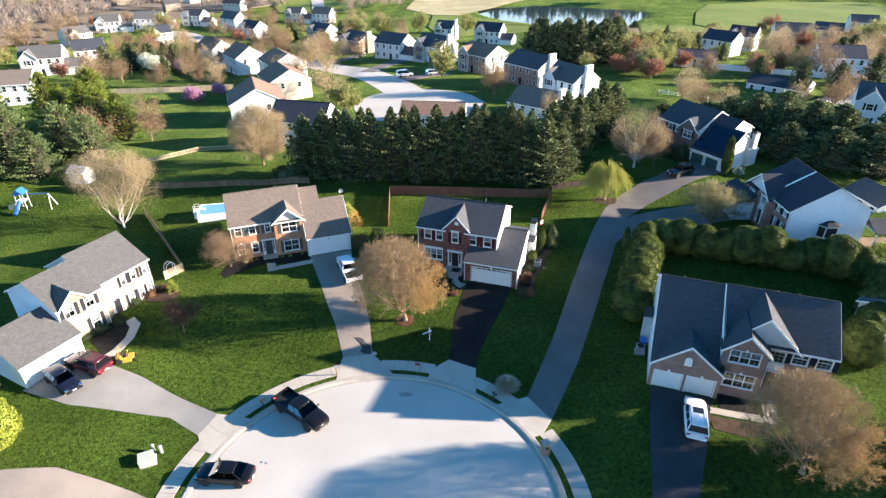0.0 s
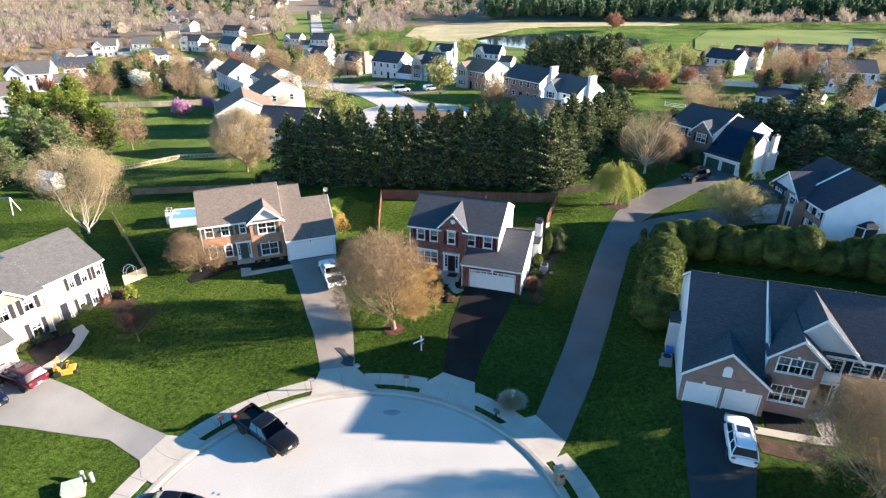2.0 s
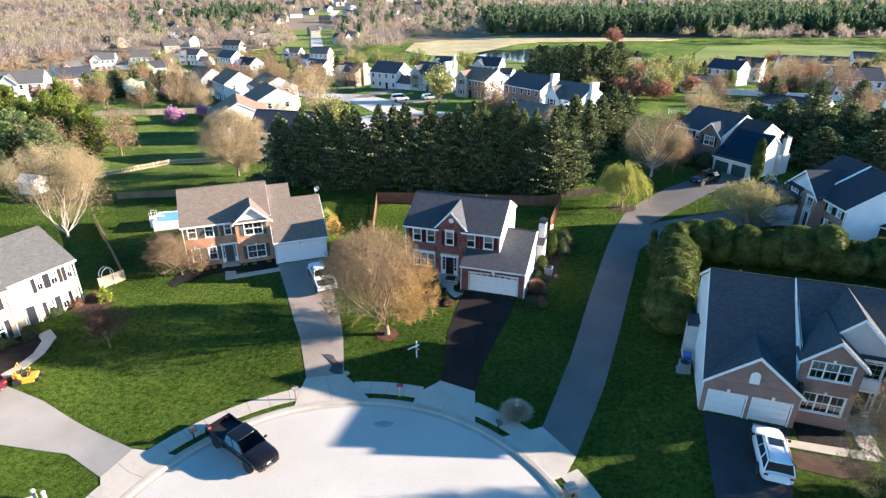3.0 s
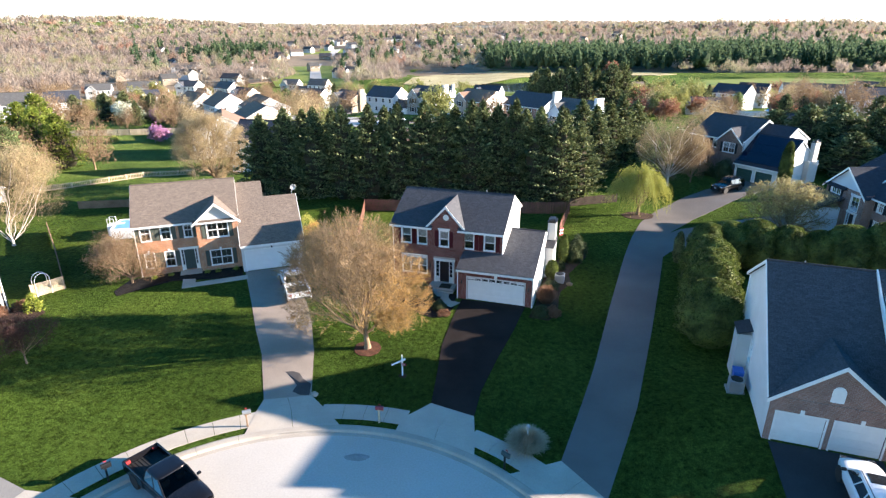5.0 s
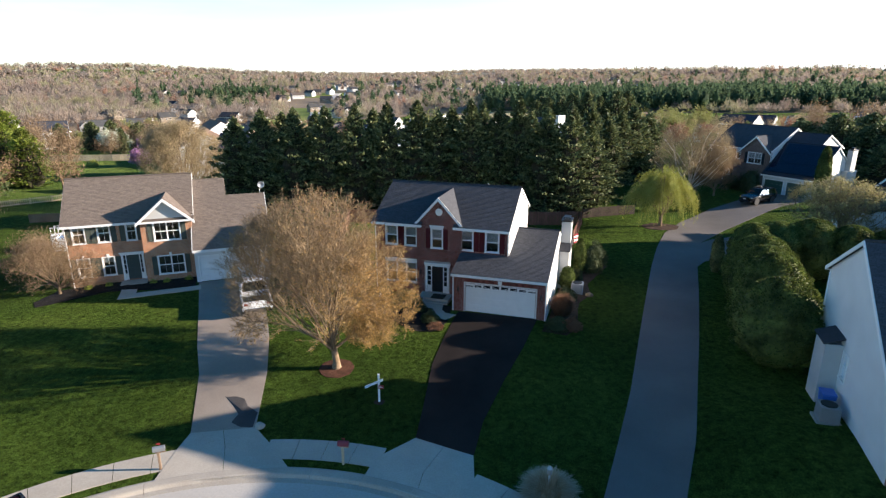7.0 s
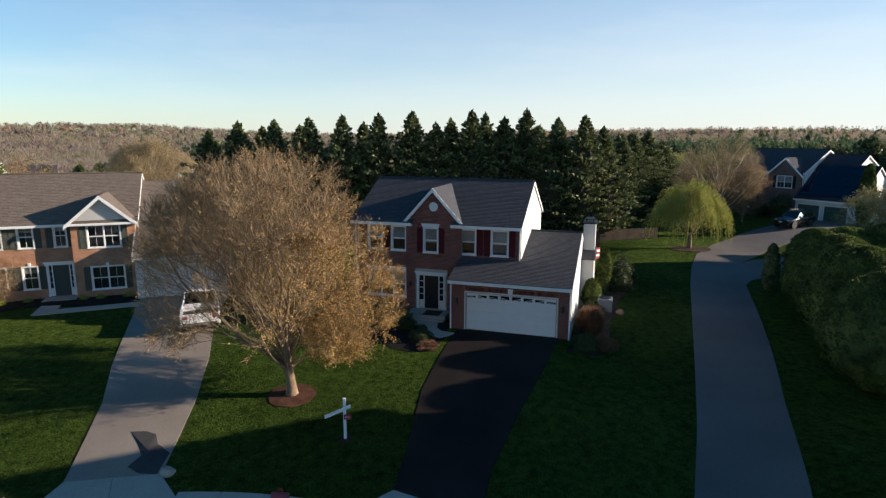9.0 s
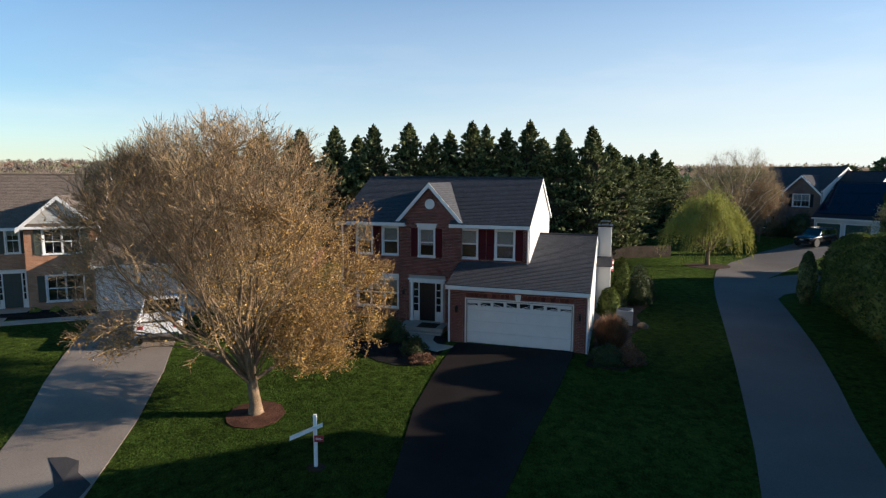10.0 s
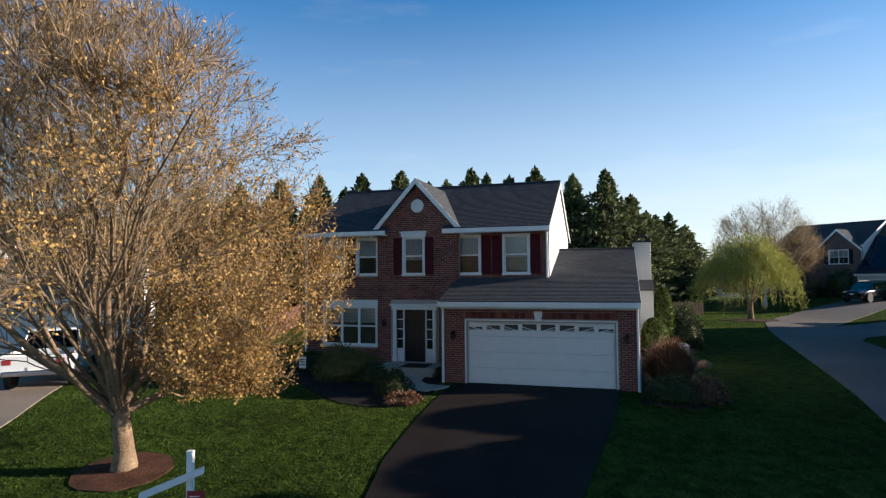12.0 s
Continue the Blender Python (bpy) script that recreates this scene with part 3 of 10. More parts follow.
apron("pale concrete driveway apron", [ring_point(15.1, 110), (-10.6, 45.4), (-10.45, 46.5)], [ring_point(15.1, 87.5), (-6.2, 45.6), (-7.4, 46.95)], 2)
apron("pale concrete driveway apron", [ring_point(15.1, 75), (-1.2, 44.7), (0.6, 46.15)], [ring_point(15.1, 55), (3.3, 42.6), (3.35, 44.85)], 2)
apron("pale concrete driveway apron", [ring_point(15.1, 47), (6.2, 40.2), (8.1, 40.85)], [ring_point(15.1, 28), (8.9, 36.2), (9.95, 37.9)], 2)
apron("pale concrete driveway apron", [ring_point(15.1, 160), (-21.0, 34.6), (-21.8, 36.1)], [ring_point(15.1, 142), (-19.2, 38.4), (-20.9, 38.65)], 2)
apron("pale concrete driveway apron", [ring_point(15.1, 196), (-21.5, 24.8), (-23.0, 24.6)], [ring_point(15.1, 178), (-21.4, 29.4), (-22.6, 29.4)], 2)
driveway("driveway", "worn grey asphalt driveway with a dark patch", [(-10.45, 46.5), (-12.0, 51.5), (-13.3, 54.5), (-14.9, 58.7), (-17.6, 65.5)], [(-7.4, 46.95), (-8.2, 51.8), (-9.2, 55.8), (-10.8, 60.5), (-12.4, 67.2)], 60, 8, TAR_OLD)
driveway("driveway", "freshly sealed black asphalt driveway", [(0.6, 46.15), (0.95, 49.2), (1.3, 52.6), (2.0, 55.6), (3.0, 59.5)], [(3.35, 44.85), (3.95, 47.4), (5.3, 50.8), (6.9, 54.4), (8.35, 58.2)], 50, 8, TAR_NEW)
driveway("lane", "long grey asphalt lane curving between the lots", [(8.1, 40.85), (12.2, 50.0), (16.0, 59.5), (19.8, 68.9), (22.3, 74.6), (24.9, 79.7), (28.6, 84.6), (33.8, 89.5), (39.0, 92.6), (45.0, 97.3)], [(9.95, 37.9), (13.9, 45.5), (17.7, 54.3), (21.5, 63.4), (24.3, 70.3), (27.2, 76.2), (31.6, 80.6), (36.4, 84.2), (41.5, 88.0), (48.0, 91.8)], 120, 8, TAR_LANE)
driveway("driveway", "grey asphalt spur off the lane", [(25.4, 74.6), (28.6, 77.2), (33.0, 78.6), (43.5, 79.8)], [(23.3, 68.3), (24.9, 70.1), (27.4, 71.3), (43.5, 74.0)], 30, 6, TAR_LANE, 0.034)
driveway("driveway", "dark asphalt driveway before double garage doors", [(19.7, 41.0), (17.7, 34.5), (16.1, 28.5), (14.0, 21.5)], [(25.0, 39.3), (22.3, 33.8), (19.6, 28.5), (17.6, 21.0)], 40, 8, TAR_DARK)
driveway("driveway", "wide pale asphalt driveway beside the lawn", [(-20.9, 38.65), (-26.3, 41.2), (-29.7, 43.0), (-33.5, 44.4), (-36.6, 46.2)], [(-21.8, 36.1), (-25.1, 38.1), (-29.5, 38.4), (-34.5, 38.8), (-39.9, 40.6)], 50, 8, TAR_PALE)
driveway("driveway", "wide pale asphalt driveway with a ragged edge", [(-22.6, 29.4), (-25.0, 30.3), (-27.7, 31.1), (-31.7, 32.0), (-36.0, 31.6), (-44, 31)], [(-23.0, 24.6), (-26.0, 24.6), (-30.0, 24.6), (-33.0, 24.4), (-37.0, 24.0), (-44, 23)], 40, 8, TAR_OLD)


def outline_sheet(name, label, category, outline, mat, lift=0.03, kind="structure", drop=0.12):
    """A patch of ground with a free outline, gently domed."""
    cx, cy = sum(p[0] for p in outline) / len(outline), sum(p[1] for p in outline) / len(outline)
    s = Shape()
    n = len(outline) * 4
    loop = between(outline + outline[:1], n)[:-1]
    prev = s.pts([(cx, cy, ground(cx, cy) + lift + 0.06)])
    last = None
    for f in (0.3, 0.6, 0.85, 1.0):
        cur = s.pts([(cx + f * (x - cx), cy + f * (y - cy), ground(cx + f * (x - cx), cy + f * (y - cy)) + lift + 0.06 * (1 - f)) for x, y in loop])
        if last is None:
            s.f += [[prev[0], cur[k], cur[(k + 1) % n]] for k in range(n)]
        else:
            s.skin([last, cur])
        last = cur
    s.skin([s.pts([(x, y, ground(x, y) - drop) for x, y in loop]), last])
    return tagged(part(name, s, mat), label, category, "", kind)


def disc(x, y, rx, ry, wob=0.08, n=14):
    return [(x + rx * math.cos(k * 2 * math.pi / n) * (1 + wob * math.sin(k * 2.3)), y + ry * math.sin(k * 2 * math.pi / n) * (1 + wob * math.cos(k * 1.7))) for k in range(n)]

# ---- houses ----
class Wall:
    """One upright wall seen from outside: s runs along it, n points out of it."""

    def __init__(self, p, q):
        self.p = p
        self.len = math.hypot(q[0] - p[0], q[1] - p[1])
        self.d = ((q[0] - p[0]) / self.len, (q[1] - p[1]) / self.len)

    def at(self, s, n, z):
        return (self.p[0] + s * self.d[0] + n * self.d[1], self.p[1] + s * self.d[1] - n * self.d[0], z)


def wall_shape(w, z0, z1, holes=(), thick=0.2, top=None):
    """A wall with openings through it; top: a gable outline of (s, z) above z1."""
    s = Shape(w.at)
    ss = sorted({0.0, w.len, *[min(max(v, 0), w.len) for h in holes for v in (h[0], h[1])]})
    zz = sorted({z0, z1, *[min(max(v, z0), z1) for h in holes for v in (h[2], h[3])]})
    for a, b in zip(ss, ss[1:]):
        for c, d in zip(zz, zz[1:]):
            m, k = (a + b) / 2, (c + d) / 2
            if any(h[0] < m < h[1] and h[2] < k < h[3] for h in holes):
                continue
            s.poly([(a, 0, c), (b, 0, c), (b, 0, d), (a, 0, d)], [(a, c), (b, c), (b, d), (a, d)])
            s.poly([(a, -thick, d), (b, -thick, d), (b, -thick, c), (a, -thick, c)])
    for a, b, c, d in holes:
        for p, q in (((a, c), (b, c)), ((b, c), (b, d)), ((b, d), (a, d)), ((a, d), (a, c))):
            s.poly([(p[0], 0, p[1]), (p[0], -thick, p[1]), (q[0], -thick, q[1]), (q[0], 0, q[1])], [p, p, q, q])
    if top:
        s.poly([(a, 0, z) for a, z in top], list(top))
        s.poly([(a, -thick, z) for a, z in top][::-1])
    return s


def brick_field(w, z0, z1, s0, s1, holes=(), top=None, skip=None):
    """Bricks in running bond over a wall, as (s, z, length)."""
    out, row = [], 0
    z = z0
    while z + 0.06 < z1:
        lo, hi = s0, s1
        if top:
            lo, hi = top(z + 0.03)
        x = s0 - (0.1065 if row % 2 else 0.0)
        while x < hi:
            a, b = max(x, lo), min(x + 0.203, hi)
            for h in holes:
                if h[2] < z + 0.066 and h[3] > z + 0.001:
                    if a < h[1] and b > h[0]:
                        if a < h[0] and b - a > 0: b = min(b, h[0])
                        elif b > h[1]: a = max(a, h[1])
                        else: b = a
            if b - a > 0.03:
                out.append((a, z, b - a))
            x += 0.213
        z += 0.076
        row += 1
    return out


def brick_shape(w, bricks):
    s = Shape(w.at)
    for a, z, l in bricks:
        o = 0.010 + 0.003 * math.sin(a * 37 + z * 91)
        i = s.pts([(a, 0, z), (a + l, 0, z), (a + l, 0, z + 0.066), (a, 0, z + 0.066), (a + 0.003, o, z + 0.003), (a + l - 0.003, o, z + 0.003), (a + l - 0.003, o, z + 0.063), (a + 0.003, o, z + 0.063)])
        s.f += [[i[4], i[5], i[6], i[7]], [i[0], i[1], i[5], i[4]], [i[1], i[2], i[6], i[5]], [i[2], i[3], i[7], i[6]], [i[3], i[0], i[4], i[7]]]
    return s


def window(h, w, a, b, z0, z1, lights=1, bars=(0, 0), shutter=None, head=None, blind=0.45, trim=TRIM, casing=0.07, keystone=False, sash=True, arch=False):
    """A window in its opening: casing, sashes, panes, thin bars, a blind within, shutters beside it."""
    s = Shape(w.at)
    c = casing
    for x0, x1, y0, y1 in ((a - c, a, z0 - c, z1 + c), (b, b + c, z0 - c, z1 + c), (a, b, z1, z1 + c)):
        s.box(x0, -0.02, y0, x1, 0.035, y1, 0.006)
    s.box(a - c - 0.03, -0.02, z0 - c, b + c + 0.03, 0.06, z0, 0.008)
    f = part("window", s, trim, h)
    lw = (b - a) / lights
    s, bar = Shape(w.at), Shape(w.at)
    for k in range(lights):
        x0, x1 = a + k * lw, a + (k + 1) * lw
        e = 0.045
        for p in ((x0, x0 + e, z0, z1), (x1 - e, x1, z0, z1), (x0 + e, x1 - e, z0, z0 + e), (x0 + e, x1 - e, z1 - e, z1)):
            s.box(p[0], -0.11, p[2], p[1], -0.03, p[3])
        if sash:
            zm = (z0 + z1) / 2
            s.box(x0 + e, -0.10, zm - 0.03, x1 - e, -0.025, zm + 0.03)
        for q in range(1, bars[0]):
            x = x0 + (x1 - x0) * q / bars[0]
            bar.box(x - 0.008, -0.075, z0 + e, x + 0.008, -0.055, z1 - e)
        for q in range(1, bars[1]):
            z = z0 + (z1 - z0) * q / bars[1]
            bar.box(x0 + e, -0.075, z - 0.008, x1 - e, -0.055, z + 0.008)
    part("sash", s, trim, f)
    if bar.f:
        part("glazing_grid", bar, trim, f)
    for k in range(lights):
        s = Shape(w.at)
        s.box(a + k * lw + 0.04, -0.082, z0 + 0.04, a + (k + 1) * lw - 0.04, -0.076, z1 - 0.04)
        pane = part("pane", s, GLASS, f)
        pane.visible_shadow = False
    if blind:
        s = Shape(w.at)
        n = max(3, int((z1 - z0) * blind / 0.06))
        for k in range(n):
            z = z1 - 0.03 - k * 0.06
            s.poly([(a + 0.03, -0.135, z), (b - 0.03, -0.135, z), (b - 0.03, -0.155, z - 0.056), (a + 0.03, -0.155, z - 0.056)])
        part("blind", s, BLIND, f)
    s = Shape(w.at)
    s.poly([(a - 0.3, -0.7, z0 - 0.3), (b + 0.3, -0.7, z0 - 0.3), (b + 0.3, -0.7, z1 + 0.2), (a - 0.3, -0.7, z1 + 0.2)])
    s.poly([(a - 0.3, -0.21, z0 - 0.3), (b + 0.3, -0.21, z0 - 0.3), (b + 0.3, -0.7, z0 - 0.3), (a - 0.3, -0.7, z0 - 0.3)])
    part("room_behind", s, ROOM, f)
    if head:
        s = Shape(w.at)
        s.box(a - 0.12, 0.0, z1 + c, b + 0.12, 0.05, z1 + c + head * 0.75, 0.006)
        s.box(a - 0.17, 0.0, z1 + c + head * 0.75, b + 0.17, 0.085, z1 + c + head, 0.006)
        part("window_head", s, trim, f)
    if keystone:
        s = Shape(w.at)
        m = (a + b) / 2
        s.box(m - 0.09, 0.0, z1 + c - 0.02, m + 0.09, 0.05, z1 + c + 0.2, 0.01)
        part("keystone", s, trim, f)
    if shutter:
        sw = shutter[1]
        for x0 in (a - c - 0.03 - sw, b + c + 0.03):
            if len(shutter) > 2 and ((x0 < a) != (shutter[2] == "l")):
                continue
            s = Shape(w.at)
            lo, hi = z0 - 0.03, z1 + 0.03
            zm = (lo + hi) / 2
            for p in ((x0, x0 + 0.05, lo, hi), (x0 + sw - 0.05, x0 + sw, lo, hi), (x0 + 0.05, x0 + sw - 0.05, lo, lo + 0.07), (x0 + 0.05, x0 + sw - 0.05, hi - 0.07, hi), (x0 + 0.05, x0 + sw - 0.05, zm - 0.035, zm + 0.035)):
                s.box(p[0], 0.004, p[2], p[1], 0.04, p[3])
            for p0, p1 in ((lo + 0.07, zm - 0.035), (zm + 0.035, hi - 0.07)):
                n = max(2, int((p1 - p0) / 0.055))
                for k in range(n):
                    z = p0 + (p1 - p0) * k / n
                    s.poly([(x0 + 0.05, 0.034, z), (x0 + sw - 0.05, 0.034, z), (x0 + sw - 0.05, 0.012, z + (p1 - p0) / n), (x0 + 0.05, 0.012, z + (p1 - p0) / n)])
            s.box(x0 + 0.02, 0.002, lo + 0.02, x0 + sw - 0.02, 0.010, hi - 0.02)
            part("shutter", s, shutter[0], f)
    return f


def roof_plane(h, pts, mat, courses=True, thick=0.14, name="roof"):
    """One slope: pts eave left, eave right, ridge right, ridge left (or a triangle). Shingle courses step down the slope."""
    P = [Vector(p) for p in pts]
    e = (P[1] - P[0]).normalized()
    n = e.cross(P[2] - P[0]).normalized()
    if n.z < 0:
        n = -n
    up = n.cross(e)
    if up.z < 0:
        up = -up
    two = [((p - P[0]).dot(e), (p - P[0]).dot(up)) for p in P]
    s = Shape()
    lift = lambda a, b, hgt: tuple(P[0] + a * e + b * up + hgt * n)
    ex, top = 0.145, max(b for a, b in two)
    low = min(b for a, b in two)
    base = math.floor(low / ex)
    if courses:
        for k in range(base, int(top / ex) + 1):
            b0, b1 = k * ex, (k + 1) * ex
            q = cut(cut(two, 1, b0, True), 1, b1, False) if len(two) > 2 else []
            if len(q) < 3:
                continue
            hg = lambda b: 0.024 - 0.018 * (b - b0) / ex
            s.poly([lift(a, b, hg(b)) for a, b in q], q)
            edge = [p for p in q if abs(p[1] - b0) < 1e-6]
            if len(edge) >= 2:
                a0, a1 = min(p[0] for p in edge), max(p[0] for p in edge)
                s.poly([lift(a0, b0, 0.006), lift(a1, b0, 0.006), lift(a1, b0, 0.024), lift(a0, b0, 0.024)], [(a0, b0), (a1, b0), (a1, b0 + 0.02), (a0, b0 + 0.02)])
    else:
        s.poly([lift(a, b, 0.01) for a, b in two], two)
    u, d = s.pts([lift(a, b, 0.006) for a, b in two]), s.pts([lift(a, b, -thick) for a, b in two])
    s.skin([u, d])
    s.f.append(d[::-1])
    s.weld()
    return part(name, s, mat, h)


def beam(h, p, q, wide, high, mat=TRIM, name="fascia", drop=0.0):
    """A straight board from p to q, hanging down from that line."""
    p, q = Vector(p), Vector(q)
    d = (q - p).normalized()
    side = Vector((d.y, -d.x, 0)).normalized() if abs(d.z) < 0.99 else Vector((1, 0, 0))
    s = Shape()
    rings = [s.pts([tuple(o + side * a * wide / 2 + Vector((0, 0, b - drop))) for a, b in ((-1, 0), (1, 0), (1, -high), (-1, -high))]) for o in (p, q)]
    s.skin(rings)
    s.f += [rings[0][::-1], rings[1]]
    return part(name, s, mat, h)


def gable_block(h, u0, u1, v0, v1, zb, ze, zr, wallmats, roofmat, over=0.35, rake=0.2, holes=None, courses=True, back=True, vr=None, skip=(), cuts=()):
    """A block with a ridge along u. wallmats: front, right, back, left. holes: per side, rects on that wall. Returns its walls."""
    vr = vr if vr is not None else (v0 + v1) / 2
    holes = holes or {}
    walls = {"front": Wall((u0, v0), (u1, v0)), "right": Wall((u1, v0), (u1, v1)), "back": Wall((u1, v1), (u0, v1)), "left": Wall((u0, v1), (u0, v0))}
    for k, (side, w) in enumerate(walls.items()):
        if side in skip or wallmats[k] is None:
            continue
        top = None
        if side == "right":
            top = [(0, ze), (v1 - v0, ze), (vr - v0, zr - 0.06)]
        if side == "left":
            top = [(0, ze), (v1 - v0, ze), (v1 - vr, zr - 0.06)]
        part("wall", wall_shape(w, zb, ze, holes.get(side, ()), 0.2, top), wallmats[k], h)
    sl = (zr - ze) / (vr - v0)
    sb = (zr - ze) / (v1 - vr)
    a, b = u0 - rake, u1 + rake
    stops = [a] + [c for q in cuts for c in q] + [b]
    for k, (p, q) in enumerate(zip(stops, stops[1:])):
        o = -0.06 if k % 2 else over
        roof_plane(h, [(p, v0 - o, ze - o * sl), (q, v0 - o, ze - o * sl), (q, vr, zr), (p, vr, zr)], roofmat, courses)
        if k % 2 == 0:
            beam(h, (p, v0 - over, ze - over * sl - 0.02), (q, v0 - over, ze - over * sl - 0.02), 0.1, 0.17, TRIM, "gutter")
            s = Shape()
            s.box(p + 0.02, v0 - over + 0.02, ze - over * sl - 0.2, q - 0.02, v0 - 0.002, ze - over * sl - 0.15)
            part("soffit", s, TRIM, h)
    roof_plane(h, [(b, v1 + over, ze - over * sb), (a, v1 + over, ze - over * sb), (a, vr, zr), (b, vr, zr)], roofmat, courses and back)
    beam(h, (a, v1 + over, ze - over * sb - 0.02), (b, v1 + over, ze - over * sb - 0.02), 0.1, 0.15, TRIM, "gutter")
    for u in (a, b):
        for ve, vm, slope in ((v0 - over, vr, sl), (v1 + over, vr, sb)):
            beam(h, (u, ve, ze - over * slope - 0.0), (u, vm, zr), 0.035, 0.19, TRIM, "rake_board", 0.02)
    s = Shape()
    s.tube([(a, vr, zr + 0.02), (b, vr, zr + 0.02)], [0.07, 0.07], 6)
    part("ridge_cap", s, roofmat, h)
    for u in (u0 + 0.08, u1 - 0.08):
        s = Shape()
        s.box(u - 0.04, v0 - 0.09, zb, u + 0.04, v0 - 0.012, ze - 0.1, 0.012)
        part("downpipe", s, TRIM, h)
    return walls


def front_gable(h, u0, u1, vf, vm, ze, za, zroof, roofmat, over=0.3, courses=True, rake_h=0.24):
    """A gable that looks out of a front slope: ridge runs back along v to vm. zroof(v): height of the main slope."""
    um = (u0 + u1) / 2
    sl = (za - ze) / (um - u0)
    zo = ze - over * sl

    def meets(z):
        """Where a level line at height z runs into the main slope."""
        lo, hi = vf - over - 3, vm + 12
        for _ in range(40):
            m = (lo + hi) / 2
            if zroof(m) < z: lo = m
            else: hi = m
        return lo
    f = vf - over
    for uo in (u0 - over, u1 + over):
        pts = [(uo, f, zo), (uo, max(f + 0.02, meets(zo)), zo), (um, meets(za), za), (um, f, za)]
        if uo > um:
            pts = [pts[1], pts[0], pts[3], pts[2]]
        roof_plane(h, pts, roofmat, courses, 0.1)
        beam(h, (uo, f - 0.01, zo + 0.01), (um, f - 0.01, za + 0.01), 0.05, rake_h, TRIM, "rake_board")


def garage_door(h, w, a, b, z0, z1, mat=DOORWHITE, rows=4, cols=8, lites=True, sunburst=True, c=0.1):
    s = Shape(w.at)
    for p in ((a - c, a, z0, z1 + c), (b, b + c, z0, z1 + c), (a, b, z1, z1 + c)):
        s.box(p[0], -0.02, p[2], p[1], 0.03, p[3], 0.006)
    f = part("garage_door", s, TRIM, h)
    hgt = (z1 - z0) / rows
    for r in range(rows):
        s = Shape(w.at)
        y0, y1 = z0 + r * hgt, z0 + (r + 1) * hgt - 0.008
        s.box(a, -0.14, y0, b, -0.10, y1, 0.004)
        lite = lites and r == rows - 1
        for k in range(cols):
            x0, x1 = a + (b - a) * k / cols + 0.07, a + (b - a) * (k + 1) / cols - 0.07
            if lite:
                s.box(x0 - 0.02, -0.11, y0 + 0.12, x1 + 0.02, -0.085, y0 + 0.16)
                s.box(x0 - 0.02, -0.11, y1 - 0.09, x1 + 0.02, -0.085, y1 - 0.06)
                for x in (x0 - 0.02, x1):
                    s.box(x, -0.11, y0 + 0.12, x + 0.02, -0.085, y1 - 0.06)
            else:
                s.box(x0, -0.10, y0 + 0.09, x1, -0.088, y1 - 0.09, 0.005)
        d = part("door_section", s, mat, f)
        if lite:
            for k in range(cols):
                x0, x1 = a + (b - a) * k / cols + 0.07, a + (b - a) * (k + 1) / cols - 0.07
                s = Shape(w.at)
                drop = 0.15 * (abs((x0 + x1) / 2 - (a + b) / 2) / ((b - a) / 2)) ** 2 if sunburst else 0.0
                s.box(x0, -0.1, y0 + 0.20, x1, -0.094, y1 - 0.10 - drop)
                part("pane", s, paneblack, d)
                if sunburst:
                    s = Shape(w.at)
                    cx = (a + b) / 2
                    near = (x0 + x1) / 2 < cx
                    px = x1 if near else x0
                    qx = x0 if near else x1
                    for g in (0.25, 0.6):
                        s.prism([(px, -0.094, y0 + 0.16 + (y1 - y0 - 0.25) * 0.1), (px, -0.094, y0 + 0.18 + (y1 - y0 - 0.25) * 0.1), (qx, -0.094, y0 + 0.18 + (y1 - y0 - 0.25) * g), (qx, -0.094, y0 + 0.16 + (y1 - y0 - 0.25) * g)], (0, 0.006, 0))
                    part("glazing_grid", s, TRIM, d)
    return f


paneblack = paint("dark_pane", (0.02, 0.022, 0.025), 0.08, 0.0, 0.05)


